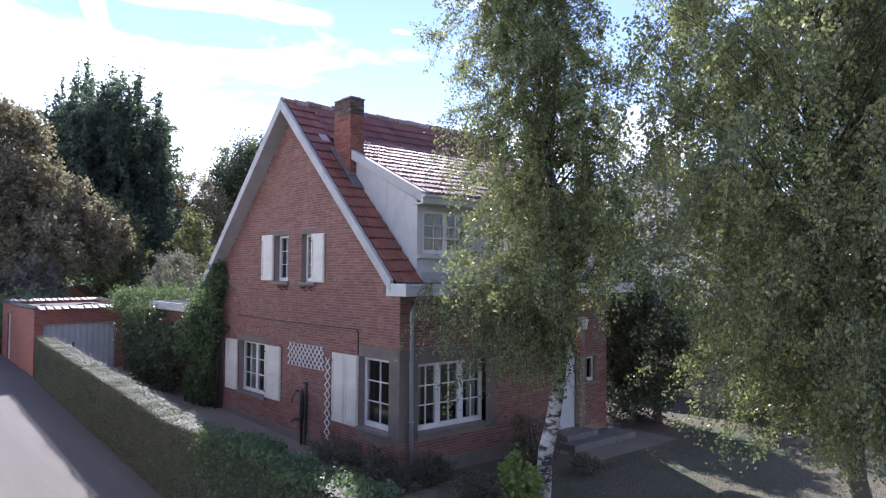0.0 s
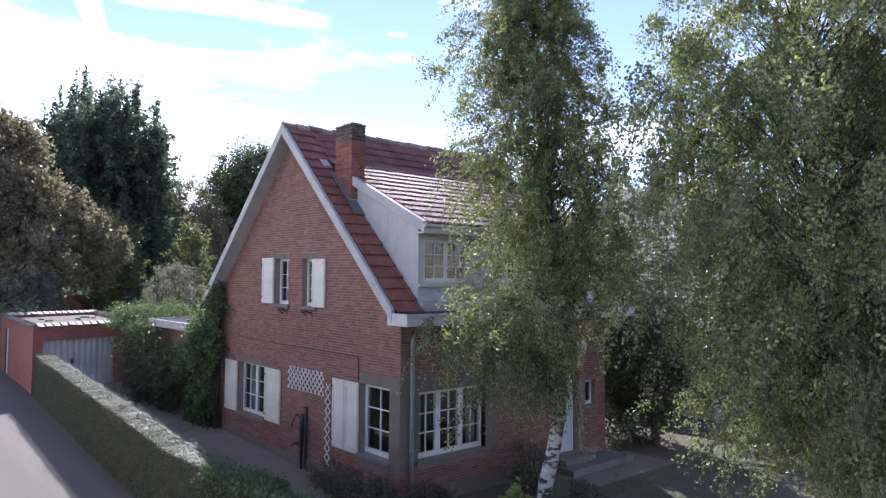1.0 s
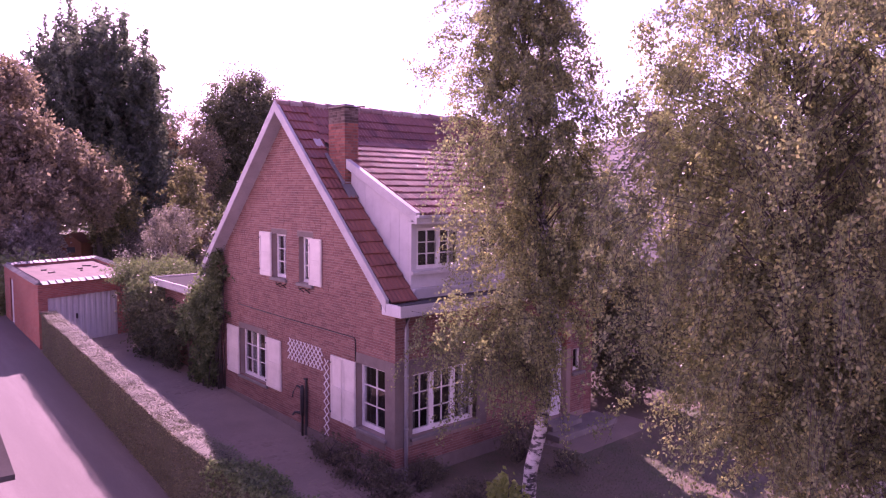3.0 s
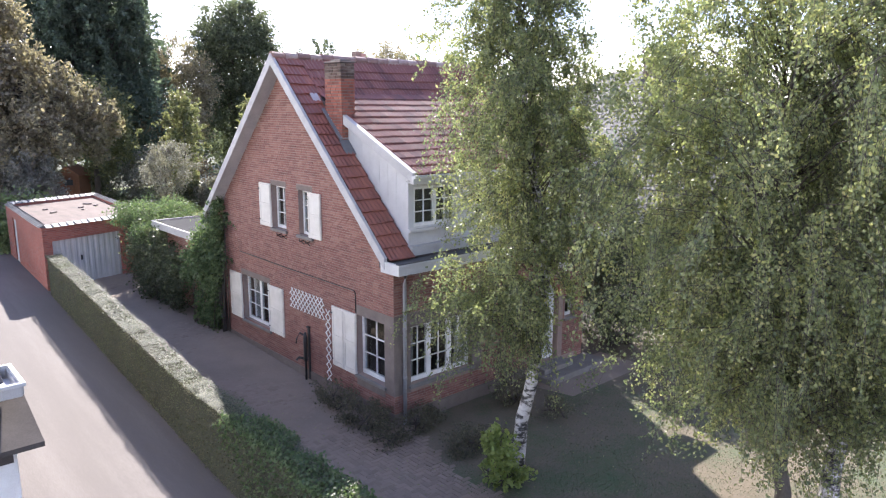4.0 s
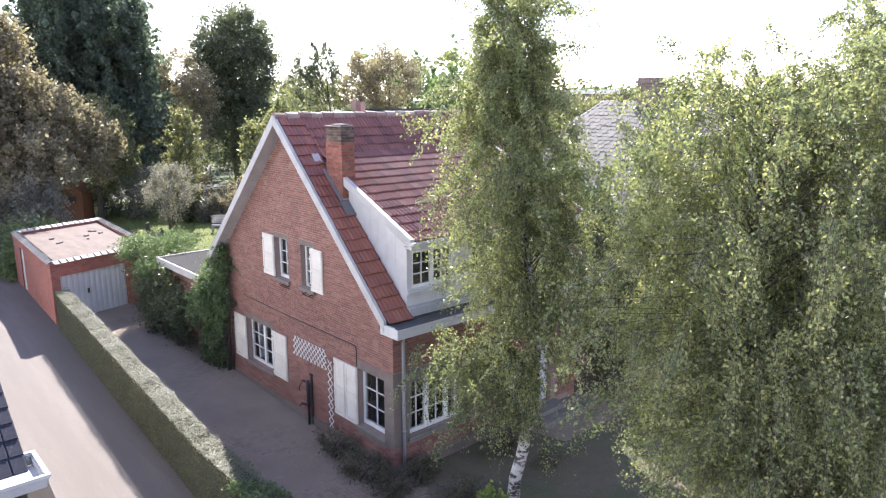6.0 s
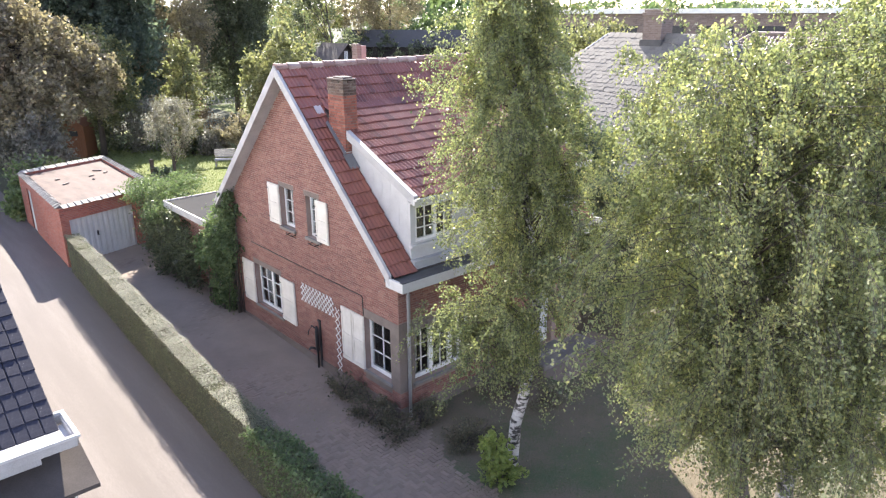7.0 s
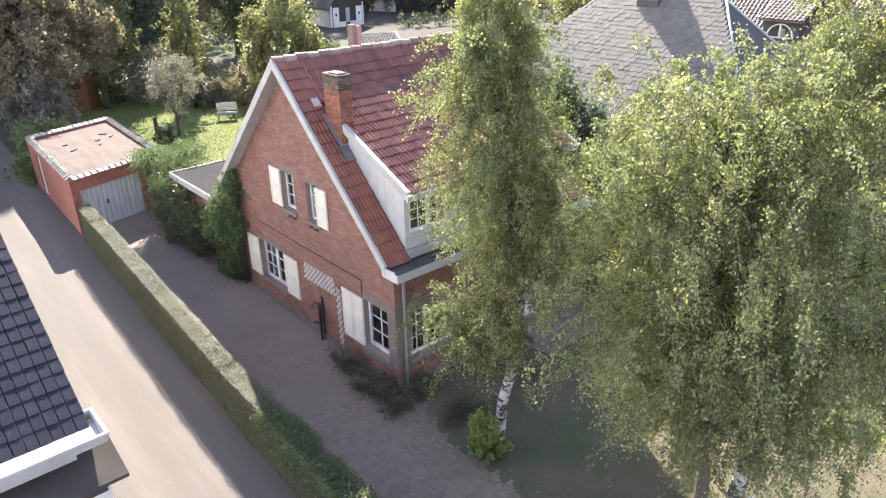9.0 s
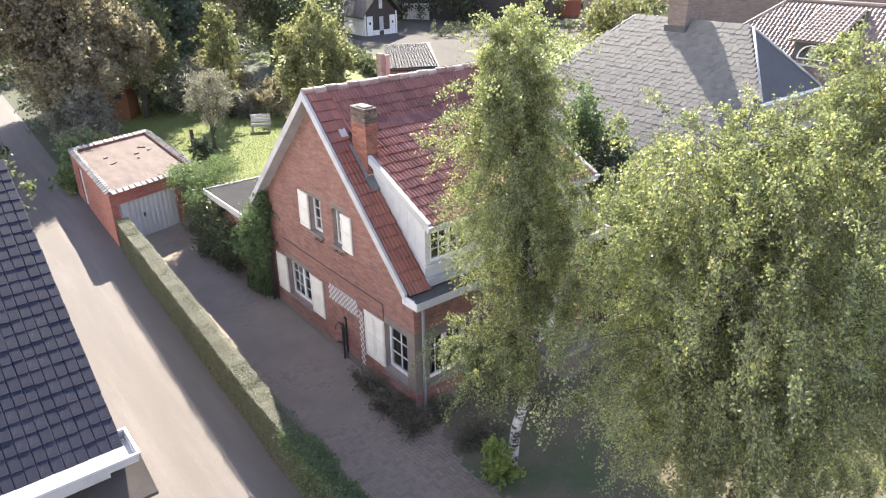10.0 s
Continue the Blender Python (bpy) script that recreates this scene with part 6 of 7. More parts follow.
TREES = [
    ("broad_tree", "large tree with turning brown-green leaves", (0.4, 32.5, 0.5), 14.0, [((-4.4, 32.5, 11.0), (2.6, 2.6, 2.8), 12000, 110), ((-1.8, 33.4, 10.6), (2.6, 2.6, 2.6), 11000, 110), ((-3.2, 31.2, 8.2), (2.9, 2.5, 2.5), 11000, 110), ((-0.2, 31.6, 7.4), (2.8, 2.6, 2.5), 11000, 110), ((-0.7, 30.2, 4.8), (2.5, 2.8, 2.6), 14000, 140), ((2.8, 32.5, 5.8), (2.3, 2.3, 2.4), 9000, 100)], LEAF_BROWN, 61, 0.2, 0.35),
    ("broad_tree", "dense bushy tree in shade behind the garage", (-1.0, 28.5, 0.5), 6.0, [((-0.9, 28.2, 2.6), (1.6, 1.9, 2.1), 11000, 110), ((-1.2, 26.2, 1.6), (1.0, 1.5, 1.4), 6000, 60)], LEAF_GREY, 62, 0.16, 0.2),
    ("tall_poplar", "tall dark tree with upright bristling branches", (7.2, 45.5, 0.5), 19.0, spires(random.Random(6), (7.0, 45.0), 4.3, 5.0, 19.4, 22, 2100, 40) + [((8.5, 44.0, 6.0), (4.5, 4.0, 4.0), 12000, 110)], LEAF_BLUE, 63, 0.28, 0.4),
    ("broad_tree", "mixed green tree at the garden's end", (14.5, 48.0, 0.5), 12.0, [((14.5, 47.5, 8.2), (3.2, 3.0, 4.0), 20000, 130), ((12.5, 45.5, 4.5), (3.5, 3.0, 3.2), 18000, 110)], LEAF_BROWN, 64, 0.2, 0.25),
    ("broad_tree", "dark round-headed tree at the garden's end", (21.0, 50.5, 0.5), 16.5, [((21.2, 50.5, 11.5), (3.8, 3.8, 5.2), 30000, 230), ((20.5, 49.5, 6.0), (3.8, 3.5, 4.0), 15000, 120)], LEAF_DARK, 65, 0.24, 0.3),
    # added tree, set on the sun's line to cast shade over the lane
    ("broad_tree", "dark tree added to shade the far lane", (1.0, 43.0, 0.5), 11.0, [((1.2, 43.0, 7.0), (2.9, 3.6, 4.2), 13000, 110), ((1.0, 41.5, 3.4), (2.4, 2.6, 2.6), 7000, 70)], LEAF_DARK, 77, 0.26, 0.25),
    ("yellow_green_tree", "yellow-green ornamental tree on the back lawn", (10.2, 22.6, 0.5), 7.5, [((10.2, 22.8, 5.0), (2.0, 2.0, 3.3), 14250, 110)], LEAF_YELLOW, 66, 0.18, 0.12),
    ("conical_tree", "young pale green tree", (9.0, 33.0, 0.5), 7.5, [((9.0, 33.0, 4.4), (1.3, 1.3, 3.3), 6750, 75)], LEAF_YELLOW, 67, 0.17, 0.1),
    ("broad_tree", "sunlit yellowing tree among darker ones", (4.6, 36.5, 0.5), 8.0, [((4.8, 36.5, 5.4), (2.4, 2.2, 3.2), 9750, 90)], LEAF_YELLOW, 68, 0.2, 0.18),
    ("thin_tree", "thin-crowned tall tree in the far row", (43.0, 68.5, 0.5), 16.0, [((42.2, 68.5, 12.0), (2.1, 2.1, 4.0), 2400, 39), ((39.5, 69.5, 10.2), (1.8, 1.8, 3.6), 1950, 33)], LEAF_DARK, 69, 0.28, 0.16),
    ("broad_tree", "row tree with reddish turning leaves", (57.0, 74.0, 0.5), 16.0, [((57.0, 74.0, 10.8), (5.6, 4.6, 5.4), 9750, 90), ((52.4, 74.5, 9.0), (4.0, 4.0, 5.4), 6750, 75)], LEAF_BROWN, 70, 0.3, 0.25),
    ("broad_tree", "green tree in the far row", (44.0, 76.0, 0.5), 12.0, [((44.0, 76.0, 7.2), (6.2, 3.6, 5.0), 7500, 75)], LEAF_YELLOW, 71, 0.3, 0.22),
    ("dark_conifer", "dark clipped conifer beside the house", (9.7, 1.7, 0.0), 5.8, [((9.7, 1.7, 3.0), (0.75, 0.75, 3.0), 9500, 90)], LEAF_BLUE, 72, 0.11, 0.1),
    ("broad_tree", "leafy tree beside the slate roof", (9.7, 3.2, 0.1), 7.0, [((9.7, 3.2, 4.3), (0.85, 0.85, 2.7), 8500, 90), ((8.7, 4.5, 3.2), (1.1, 1.1, 2.8), 8000, 80)], LEAF_GREEN, 73, 0.12, 0.1),
    ("broad_tree", "low bushy tree along the garden's side", (11.5, 31.0, 0.5), 3.5, [((12.0, 31.0, 1.7), (2.0, 3.2, 1.5), 8250, 75), ((11.8, 26.5, 1.3), (1.2, 2.2, 1.1), 5250, 54)], LEAF_BROWN, 74, 0.14, 0.1),
    ("broad_tree", "yellow-green tree beyond the slate roof", (27.0, 14.5, 0.5), 8.5, [((27.5, 15.0, 6.0), (2.6, 2.6, 3.0), 6750, 67)], LEAF_YELLOW, 75, 0.22, 0.18),
    ("dark_hedge_tree", "dark hedge in shade beside the front door", (8.6, -0.2, 0.0), 3.4, [((8.4, 0.2, 2.1), (1.3, 1.7, 2.2), 16000, 120), ((10.8, -2.4, 1.9), (1.8, 1.8, 2.0), 13000, 95)], LEAF_DARK, 76, 0.1, 0.1),
]
for spec in TREES:
    broadleaf(*spec)

# distant woods
rng = np.random.default_rng(81)
pts = []
for k in range(150):
    x = rng.uniform(-60, 330)
    y = 150 + rng.uniform(-12, 25) - 0.33 * x + 0.2 * abs(x - 60)
    h = rng.uniform(8, 15) + (6 if 90 < x < 150 else 0)
    pts.append(clump_points(rng, (x, y, h * 0.55), (8, 6, h * 0.5), 210, 16))
ob = leaf_mesh("far_woods", np.concatenate(pts), 1.5, LEAF_GREEN, None, rng)
tagged(ob, "distant green woods on the horizon", "woods", kind="stuff")
pts = []
for k in range(75):
    x = -32 + k * 1.6
    y = 60 + 4 * math.sin(k * 0.9) + min(max(0, x - 22), 22) * 0.42 - max(0, x - 44) * 0.35
    pts.append(clump_points(rng, (x, y, 3.2), (2.2, 2.2, rng.uniform(2.5, 4.5)), 600, 18))
ob = leaf_mesh("garden_thicket", np.concatenate(pts), 0.4, LEAF_DARK, None, rng)
tagged(ob, "dark thicket behind the gardens", "thicket", kind="stuff")
pts = []
for k in range(30):
    y = 18 + k * 1.3
    pts.append(clump_points(rng, (-7.5 + 0.04 * y + rng.normal(0, 0.4), y, 2.4), (1.2, 1.1, rng.uniform(1.6, 3.2)), 700, 16))
ob = leaf_mesh("lane_thicket", np.concatenate(pts), 0.2, LEAF_DARK, None, rng)
tagged(ob, "dark bushes along the far lane", "thicket", kind="stuff")

# far cottage, yard hedge and roofs
hut = thing("garden_cottage", "small cottage with white doors and a dark steep roof", "cottage")
boxes("wall", [(37.0, 59.5, 0.4, 37.2, 64.0, 3.1), (41.4, 59.5, 0.4, 41.6, 64.0, 3.1), (37.2, 63.8, 0.4, 41.4, 64.0, 3.1)], WHITE, hut, "white side walls")
bm = bmesh.new()
prism(bm, [(37.2, 59.5, 0.4), (41.4, 59.5, 0.4), (41.4, 59.5, 3.1), (39.3, 59.5, 5.4), (37.2, 59.5, 3.1)], (0, 0.15, 0))
part("front", bm, BLACK_WOOD, hut, "dark boarded gable front")
for sgn in (-1, 1):
    bm = bmesh.new()
    prism(bm, [(39.3, 58.9, 5.75), (39.3, 64.4, 5.75), (39.3 + sgn * 3.0, 64.4, 2.7), (39.3 + sgn * 3.0, 58.9, 2.7)], (0, 0, -0.15))
    part("roof", bm, BLACK_WOOD, hut, "dark steep roof slope")
for x in (37.3, 40.5):
    d = boxes("door", [(x, 59.42, 0.45, x + 0.8, 59.494, 2.7)], WHITE, hut, "white boarded door", 0.01)
    boxes("cut_out", [(x + 0.28, 59.405, 1.75, x + 0.52, 59.418, 2.05)], IRON, d)
boxes("low_panel", [(38.15, 59.43, 0.45, 39.0, 59.495, 1.1)], WHITE, hut)
boxes("low_panel", [(39.65, 59.43, 0.45, 40.45, 59.495, 1.1)], WHITE, hut)
boxes("window", [(39.05, 59.44, 1.0, 39.6, 59.495, 2.6)], ZINC, hut, "tall narrow window")
for k in range(3):
    boxes("slat", [(39.08 + 0.17 * k, 59.42, 3.5, 39.17 + 0.17 * k, 59.495, 4.9)], WHITE, hut)
bm = bmesh.new()
bmesh.ops.create_cone(bm, cap_ends=True, segments=16, radius1=0.42, radius2=0.42, depth=1.1, matrix=Matrix.Translation((25.8, 47.2, 1.05)))
tagged(part("water_butt", bm, grain("blue_plastic", [(0.3, (0.02, 0.1, 0.3)), (0.7, (0.04, 0.16, 0.4))], 3, 40, 0.45, 0.1, 0.002), None, "", 0.03), "blue plastic water butt beside the hedge", "barrel")
boxes("rear_chimney", [(3.3, 5.87, 5.6, 3.45, 6.15, 8.38)], BRICK_BROWN, house, "slim brown chimney on the back slope", 0.01)
boxes("rear_chimney", [(3.46, 5.88, 5.6, 3.63, 6.15, 8.33)], grain("pink_plaster", [(0.3, (0.27, 0.19, 0.165)), (0.7, (0.38, 0.28, 0.25))], 3, 50, 0.9, 0.3, 0.004), house, "slim pinkish chimney on the back slope", 0.01)

row = thing("yard_hedge", "dark clipped hedge beside the paved yard behind", "hedge")
pts = np.concatenate([clump_points(rng, (27.9 - 0.3 * k, 48.5 - 0.8 * k, 1.2), (0.8, 0.8, 0.8), 1100, 20) for k in range(14)])
tagged(leaf_mesh("leaves", pts, 0.14, LEAF_DARK, row, rng), kind="stuff")
back_row = thing("back_hedge", "dark hedge closing the yard behind", "hedge")
pts = np.concatenate([clump_points(rng, (43.0 + 0.9 * k, 53.5 - 0.45 * k, 1.3), (0.8, 0.8, 0.9), 420, 12) for k in range(24)])
tagged(leaf_mesh("leaves", pts, 0.16, LEAF_DARK, back_row, rng), kind="stuff")
gazebo = thing("garden_pavilion", "small white open garden pavilion", "pavilion", at=pose(59.6, 43.4, 0.5, 0, 0, 40))
for x in (-1.4, 1.4):
    for y in (-1.4, 1.4):
        boxes("post", [(x - 0.06, y - 0.06, 0, x + 0.06, y + 0.06, 2.2)], WHITE, gazebo)
bm = bmesh.new()
bmesh.ops.create_cone(bm, cap_ends=True, segments=4, radius1=2.4, radius2=0.1, depth=0.8, matrix=Matrix.Translation((0, 0, 2.6)) @ Matrix.Rotation(radians(45), 4, "Z"))
part("canopy", bm, WHITE, gazebo)

outhouse = thing("outhouse", "low brick outhouse with a grey tiled roof", "outbuilding")
OH = [(21.7, 32.6), (25.4, 30.9), (31.4, 40.0), (26.9, 40.6)]
bm = bmesh.new()
prism(bm, [(0.97 * x + 0.78, 0.97 * y + 1.05, 0.4) for x, y in OH], (0, 0, 1.55))
part("wall", bm, BRICK_GARAGE, outhouse, "red brick walls")
bm = bmesh.new()
prism(bm, [(x, y, 2.0 + 0.04 * (y - 31)) for x, y in OH], (0, 0, 0.1))
oh_roof = part("roof", bm, PANTILE_GREY, outhouse, "low grey tiled roof")
ou, ov = Vector((25.4 - 21.7, 30.9 - 32.6, 0)).normalized(), Vector((5.4, 8.55, 0.342)).normalized()
tile_field(oh_roof, "pantile", (21.7, 32.6, 2.17), ou, ov, 17, 33, 0.245, 0.3, wave_tile(0.245, 0.34, 0.05, 0.03), PANTILE_GREY, lambda a, b: a < 3.9, lambda a, b: True, seed=14, limit=280)
barn = thing("black_barn", "long black boarded barn behind the bare garden", "barn")
bm = bmesh.new()
BARN = Matrix.Translation((48.5, 73.6, 0.45)) @ Matrix.Rotation(math.atan2(56.3 - 68.8, 60.0 - 51.7), 4, "Z")
box(bm, 0, 0.06, 0, 24, 4.0, 4.4, BARN)
part("body", bm, BLACK_WOOD, barn)
bm = bmesh.new()
prism(bm, [BARN @ Vector(p) for p in ((-0.4, -0.5, 4.2), (-0.4, 2.0, 6.4), (-0.4, 4.5, 4.2))], BARN.to_3x3() @ Vector((24.8, 0, 0)))
part("roof", bm, DARK_SLATE, barn, "dark low-pitched roof")
for k in range(48):
    if not 6 < k < 15:
        bm = bmesh.new()
        box(bm, 0.5 * k + 0.02, 0.0, 0.05, 0.5 * k + 0.47, 0.055, 4.35, BARN)
        part("board", bm, BLACK_WOOD, barn)
bm = bmesh.new()
box(bm, 3.5, 0.0, 0.05, 7.4, 0.055, 2.2, BARN)
part("wall_panel", bm, SHUTTER_PAINT, barn, "pale plastered wall panel", 0.01)
garden_wall = thing("garden_wall", "low red brick wall behind the lawn", "wall")
bm = bmesh.new()
box(bm, 0, 0, -0.1, 6.5, 0.25, 2.2, Matrix.Translation((65.5, 60.2, 0.5)) @ Matrix.Rotation(radians(-45), 4, "Z"))
part("body", bm, BRICK_GARAGE, garden_wall, "", 0.01)
dark_row = thing("pavilion_hedge", "dark clipped hedge before the white pavilion", "hedge")
pts = np.concatenate([clump_points(rng, (57.6 + 0.35 * k, 42.6 - 0.62 * k, 1.0), (0.7, 0.7, 0.75), 420, 12) for k in range(9)])
tagged(leaf_mesh("leaves", pts, 0.16, LEAF_DARK, dark_row, rng), kind="stuff")

# ---- small things on the lawn ----
sign = thing("sale_sign", "white estate sign board on two posts under the birches", "sign", at=pose(2.62, -8.5, 0.0, 0, 0, -46))
boxes("post", [(-0.5, -0.03, -0.1, -0.44, 0.03, 0.86)], SIGN_WHITE, sign, "", 0.004)
boxes("post", [(0.44, -0.03, -0.1, 0.5, 0.03, 0.82)], SIGN_WHITE, sign, "", 0.004)
board = boxes("board", [(-0.5, -0.05, 0.46, 0.5, -0.031, 0.76)], SIGN_WHITE, sign, "white printed board", 0.003)
cu = bpy.data.curves.new("lettering", "FONT")
cu.body, cu.size, cu.extrude = "IMMO", 0.19, 0.001
cu.materials.append(INK)
tx = new("lettering", cu)
tx.parent = board
tx.matrix_local = pose(-0.4, -0.053, 0.56, 90, 0, 0)
boxes("print_bar", [(0.16, -0.054, 0.63, 0.42, -0.0505, 0.68)], INK, board)
boxes("print_bar", [(0.16, -0.054, 0.54, 0.36, -0.0505, 0.58)], YELLOW_INK, board)

# grass tufts
rng = np.random.default_rng(91)


def tufts(name, label, x0, x1, y0, y1, n, height, material):
    p = np.stack([rng.uniform(x0, x1, n), rng.uniform(y0, y1, n)], 1)
    z = gz(p[:, 1])
    a = rng.uniform(0, 6.283, n)
    w = 0.012
    lean = rng.normal(0, 0.35, (n, 2)) * height
    h = height * rng.uniform(0.5, 1.3, n)
    base1 = np.stack([p[:, 0] - w * np.cos(a), p[:, 1] - w * np.sin(a), z], 1)
    base2 = np.stack([p[:, 0] + w * np.cos(a), p[:, 1] + w * np.sin(a), z], 1)
    tip = np.stack([p[:, 0] + lean[:, 0], p[:, 1] + lean[:, 1], z + h], 1)
    v = np.stack([base1, base2, tip], 1).reshape(-1, 3)
    tagged(mesh_from(name, v, np.arange(3 * n).reshape(n, 3), material), label, "grass", kind="stuff")


tufts("grass", "short patchy grass of the front lawn", -0.6, 9.0, -10.5, -1.7, 34000, 0.03, foliage("dry_grass", [(0.2, (0.06, 0.08, 0.038)), (0.55, (0.095, 0.095, 0.055)), (0.9, (0.15, 0.125, 0.078))], 0.4, 0.6))
tufts("grass", "short bright grass of the back lawn", 1.7, 10.5, 17.0, 40.0, 42000, 0.08, foliage("green_grass", [(0.2, (0.085, 0.115, 0.034)), (0.6, (0.15, 0.18, 0.052)), (0.95, (0.235, 0.25, 0.09))], 0.35, 0.6))

# ---- roof tiles of the house ----
SL = math.sqrt(1 + PITCH * PITCH)
PAN = wave_tile(0.215, 0.375, 0.046, 0.024, 12, 2)
PAN_LOW = wave_tile(0.215, 0.375, 0.016, 0.028, 8, 2)
tile_field(front_roof, "roof_tile", (X0 + 0.04, -0.2, roof_z(-0.2)), (1, 0, 0), (0, 1, PITCH), 33, 19, 0.215, 0.32, PAN_LOW, TILE_ORANGE,
           lambda a, b: b < 4.3 * SL and (a < 0.6 or 6.25 < a < 6.95), lambda a, b: a < 0.7, seed=11)
tile_field(front_roof, "roof_tile", (X0 + 0.04 + 0.215 * 3, 3.2, roof_z(3.2)), (1, 0, 0), (0, 1, PITCH), 27, 5, 0.215, 0.3, PAN, TILE,
           lambda a, b: b < 0.86 * SL, lambda a, b: a < 4.5, seed=12, limit=90)
dl = math.sqrt(1 + DS * DS)
tile_field(dormer_roof, "dormer_tile", (DX0 - 0.04, -0.33, dorm_z(-0.33)), (1, 0, 0), (0, 1, DS), 28, 12, 0.215, 0.325, PAN, TILE, lambda a, b: a < DX1 - DX0 - 0.12, lambda a, b: a < 4.6, seed=13)


# ---- bricks of the gable, front wall and chimney ----
def brick_mesh(name, length, depth, row, material):
    """One brick face with softened edges, local x along the wall, y out of it."""
    bm = bmesh.new()
    box(bm, 0, -0.03, 0, length, depth, row)
    for v in bm.verts:
        if v.co.y > 0:
            v.co.x += 0.002 if v.co.x < length / 2 else -0.002
            v.co.z += 0.002 if v.co.z < row / 2 else -0.002
    bmesh.ops.recalc_face_normals(bm, faces=bm.faces)
    me = bpy.data.meshes.new(name)
    bm.to_mesh(me)
    bm.free()
    me.materials.append(material)
    return me


def brick_face(parent, wall, s0, s1, z0, z1, holes, top, near, material, seed, row=0.057, length=0.212, depth=0.006, limit=300):
    """Courses of bricks on an upright face. wall: local axes, x along, y out, z up."""
    rng = random.Random(seed)
    full, half = brick_mesh("brick", length - 0.01, depth, row - 0.01, material), brick_mesh("brick", length / 2 - 0.01, depth, row - 0.01, material)
    count, rest, faces = 0, [], []
    turn3 = wall.to_3x3()
    shift = wall.translation
    for j in range(int((z1 - z0) / row)):
        z = z0 + j * row
        gaps = sorted((h[0], h[1]) for h in holes if z + row * 0.6 > h[2] and z + row * 0.4 < h[3])
        s = s0 - (length / 2 if j % 2 else 0.0) - length * 0.25 * (j % 3 == 1)
        while s < s1:
            bond = length if rng.random() < 0.8 else length / 2
            pieces = [(max(s, s0), min(s + bond - 0.01, s1))]
            s += bond
            for g0, g1 in gaps:
                pieces = [q for a, b in pieces for q in ((a, min(b, g0)), (max(a, g1), b)) if q[1] - q[0] > 0.025]
            for a, b in pieces:
                if b - a < 0.025 or z + row * 0.5 > min(top(a), top(b)) + 0.02:
                    continue
                whole = abs(b - a - (bond - 0.01)) < 0.002
                me = full if bond == length else half
                out = rng.uniform(-0.002, 0.002)
                lean = rng.gauss(0, 0.006)
                if whole and near(a, z) and count < limit:
                    count += 1
                    ob = new("brick", me)
                    ob.parent = parent
                    ob.matrix_basis = wall @ Matrix.Translation((a, out, z)) @ Matrix.Rotation(lean, 4, "Y")
                else:
                    k, fit = len(rest), (b - a) / (bond - 0.01)
                    rest += [tuple(turn3 @ Vector((v.co.x * fit + a, v.co.y + out, v.co.z + z)) + shift) for v in me.vertices]
                    faces += [tuple(k + i for i in f.vertices) for f in me.polygons]
    if rest:
        ob = mesh_from("brick_field", np.array(rest), np.array(faces), material, parent)
        tagged(ob, kind="stuff")


# gable: local x runs to larger y
GABLE_FACE = Matrix(((0, -1, 0, 0.0), (1, 0, 0, 0.0), (0, 0, 1, 0.0), (0, 0, 0, 1)))
COVERED = GABLE_HOLES + [(-0.02, 0.33, 0.72, 2.5), (0.3, 1.37, 2.26, 2.5), (0.3, 1.37, 0.6, 0.87), (5.35, 7.0, 2.17, 2.34), (4.3, 5.08, 4.85, 4.98), (3.08, 3.79, 4.84, 4.97)]
brick_face(gable, GABLE_FACE, 0.0, HOUSE_Y, 0.33, 7.8, COVERED, lambda y: roof_z(y) - 0.13, lambda s, z: 1.4 < s < 4.0 and 2.4 < z < 3.9, BRICK_PIECE, 201)
FRONT_FACE = Matrix(((1, 0, 0, 0.0), (0, -1, 0, 0.0), (0, 0, 1, 0.0), (0, 0, 0, 1)))
brick_face(front, FRONT_FACE, 0.006, HOUSE_X, 0.31, 3.5, [(0.0, 2.63, 0.72, 2.51), (4.45, 5.68, 0.2, 2.72), (5.73, 6.17, 1.28, 1.98), (4.3, 6.7, 0.2, 0.32)], lambda s: 3.52, lambda s, z: False, BRICK_PIECE, 202)
CH_SIDE = Matrix(((0, -1, 0, CX0 + 0.008), (1, 0, 0, CY0), (0, 0, 1, 5.6), (0, 0, 0, 1)))
CH_FRONT = Matrix(((1, 0, 0, CX0), (0, -1, 0, CY0 + 0.008), (0, 0, 1, 5.6), (0, 0, 0, 1)))
CH_BACK = Matrix(((1, 0, 0, CX0), (0, 1, 0, CY1 - 0.008), (0, 0, 1, 5.6), (0, 0, 0, 1)))
CH_FAR = Matrix(((0, 1, 0, CX1 - 0.008), (1, 0, 0, CY0), (0, 0, 1, 5.6), (0, 0, 0, 1)))
for face, width, sd in ((CH_SIDE, CY1 - CY0, 203), (CH_FRONT, CX1 - CX0, 204), (CH_BACK, CX1 - CX0, 205), (CH_FAR, CY1 - CY0, 206)):
    length = 0.2165 if width > 0.5 else 0.18
    brick_face(chimney, face, 0.0, width, 0.0, 1.86, [], lambda s: 9.0, lambda s, z: True, BRICK_CHIMNEY_PIECE, sd, 0.066, length, 0.008)
    brick_face(chimney, face, 0.0, width, 1.848, 2.185, [], lambda s: 9.0, lambda s, z: True, BRICK_SOOT_PIECE, sd + 20, 0.066, length, 0.012)

# ---- herringbone bricks of the driveway ----
rng = random.Random(301)
drive = bpy.data.objects["driveway"]


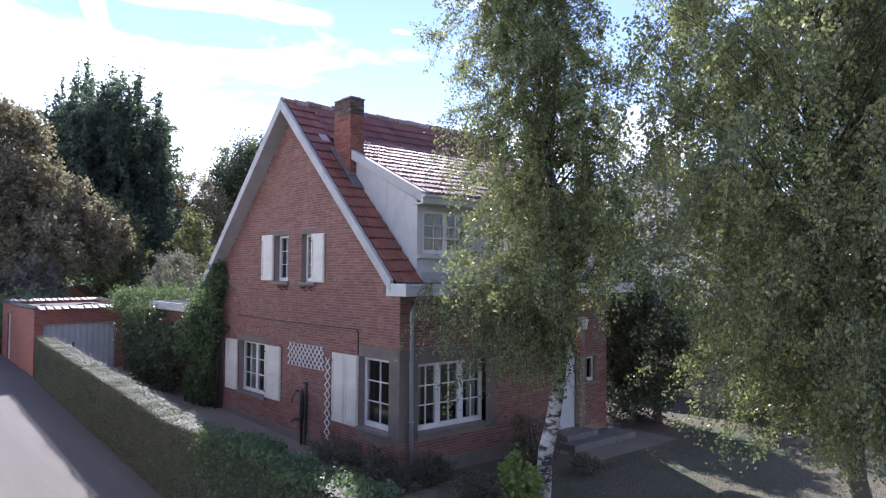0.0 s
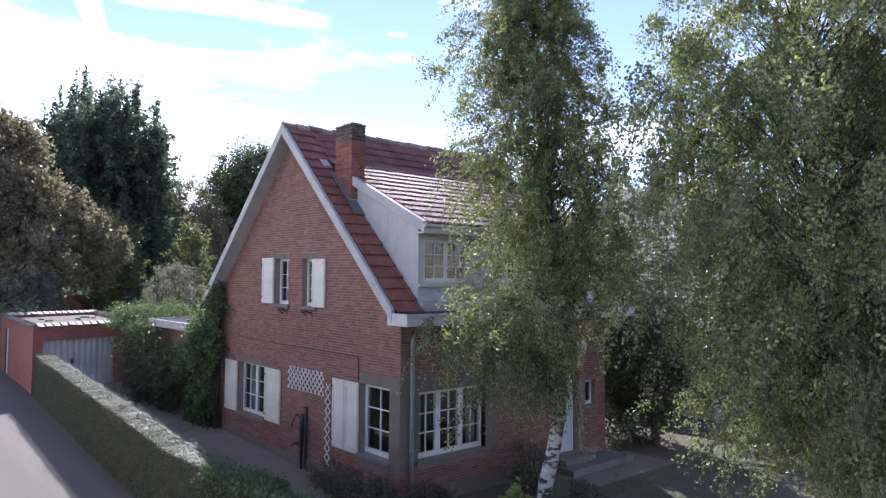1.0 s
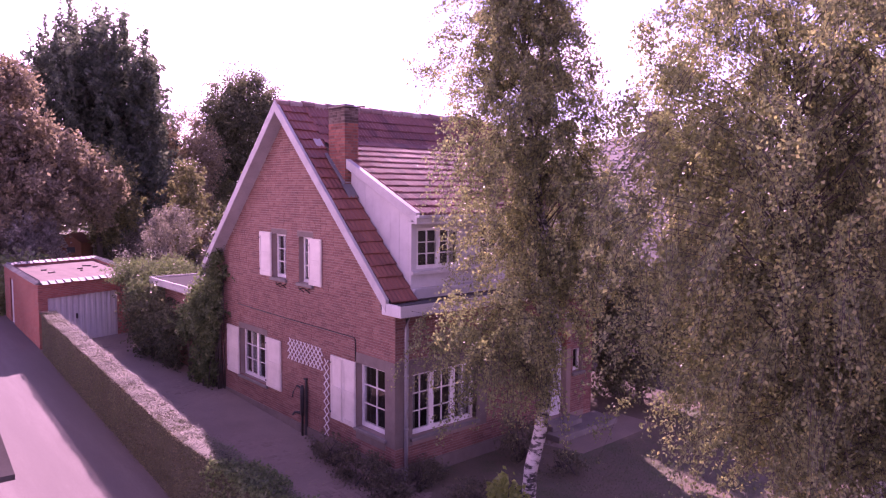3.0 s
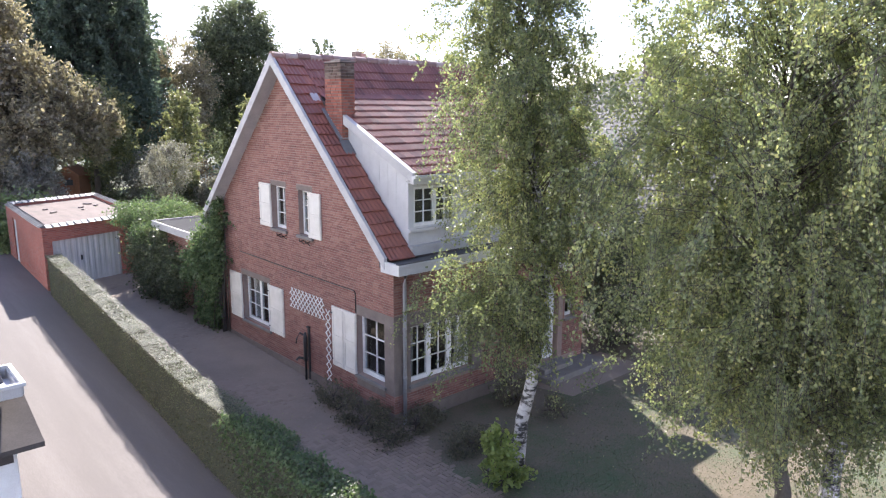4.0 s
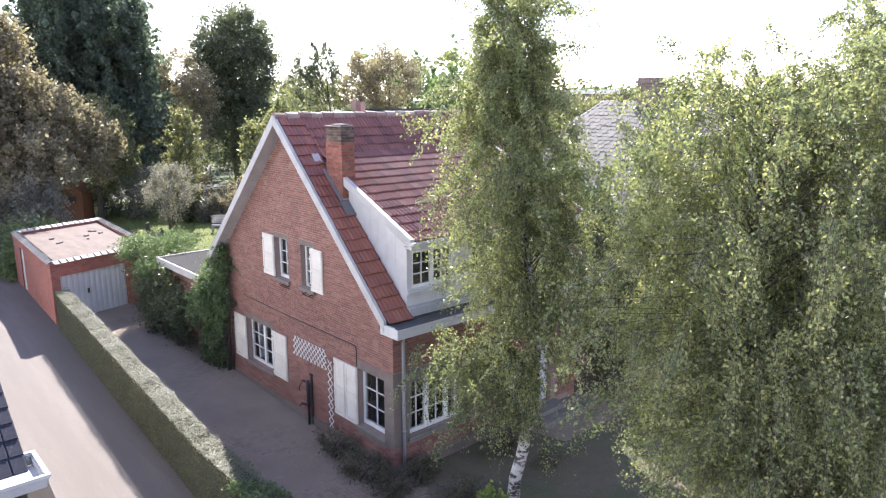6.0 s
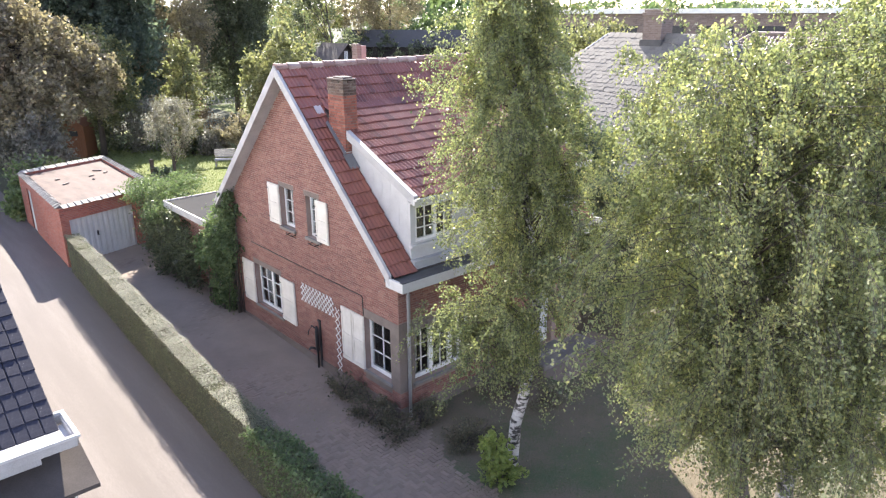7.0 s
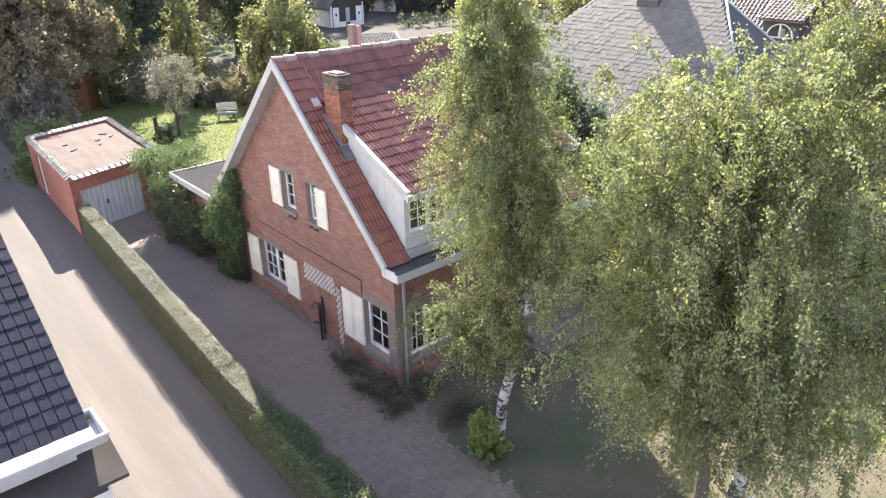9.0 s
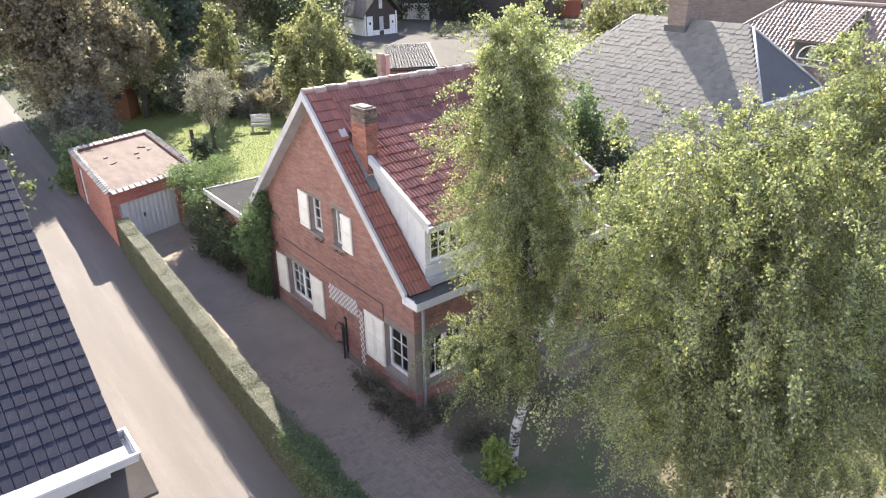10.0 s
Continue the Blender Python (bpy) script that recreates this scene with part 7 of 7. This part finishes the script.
def paver_mesh(lx, ly):
    bm = bmesh.new()
    box(bm, 0.004, 0.004, -0.03, lx - 0.004, ly - 0.004, 0.0)
    for v in bm.verts:
        if v.co.z > -0.01:
            v.co.x += 0.004 if v.co.x < lx / 2 else -0.004
            v.co.y += 0.004 if v.co.y < ly / 2 else -0.004
    bmesh.ops.recalc_face_normals(bm, faces=bm.faces)
    me = bpy.data.meshes.new("paving_brick")
    bm.to_mesh(me)
    bm.free()
    me.materials.append(PAVER)
    return me


PW = 0.105
flat_way, upright_way = paver_mesh(2 * PW, PW), paver_mesh(PW, 2 * PW)
rest, faces, count = [], [], 0
for m in range(-70, 75):
    for n in range(-150, 190):
        for me, cx, cy in ((flat_way, n + 2 * m, n - 2 * m), (upright_way, n + 2 * m + 2, n - 2 * m - 1)):
            x, y = -2.0 + cx * PW, cy * PW
            if not (-9.5 < y < 15.0 and hedge_line(y) + 0.3 < x < (-0.2 if y > 2.2 else lawn_edge(y) + 0.05)):
                continue
            sunk = noise.noise((x * 0.55, y * 0.45, 1.7)) * 0.012 + noise.noise((x * 2.1, y * 2.1, 5.0)) * 0.005
            z = ground_z(y) + 0.012 + sunk - 0.01 * min(1.0, max(0.0, (y - 0.5) / 2.5)) + rng.uniform(-0.002, 0.002)
            tilt = Matrix.Rotation(rng.gauss(0, 0.015), 4, "X") @ Matrix.Rotation(rng.gauss(0, 0.015), 4, "Y")
            place = Matrix.Translation((x, y, z)) @ tilt
            if -3.3 < y < -0.6 and x > -2.6 and count < 300:
                count += 1
                ob = new("paving_brick", me)
                ob.parent = drive
                ob.matrix_basis = place
            else:
                k = len(rest)
                rest += [tuple(place @ v.co) for v in me.vertices]
                faces += [tuple(k + i for i in f.vertices) for f in me.polygons]
tagged(mesh_from("paving_brick_field", np.array(rest), np.array(faces), PAVER, drive), kind="stuff")

# fallen leaves on the drive and lawn
rng = np.random.default_rng(302)
n = 1100
lx, ly = rng.uniform(-3.0, 4.5, n), rng.uniform(-9.0, 3.0, n)
ok = (lx < -0.15) | (ly < -1.0)
lx, ly = lx[ok], ly[ok]
litter = np.stack([lx, ly, gz(ly) + rng.uniform(0.022, 0.034, len(lx))], 1)
tagged(leaf_mesh("fallen_leaves", litter, 0.045, LEAF_YELLOW, None, rng, flat=np.ones(len(lx), bool)), "scattered small fallen leaves on drive and lawn", "leaves", kind="stuff")
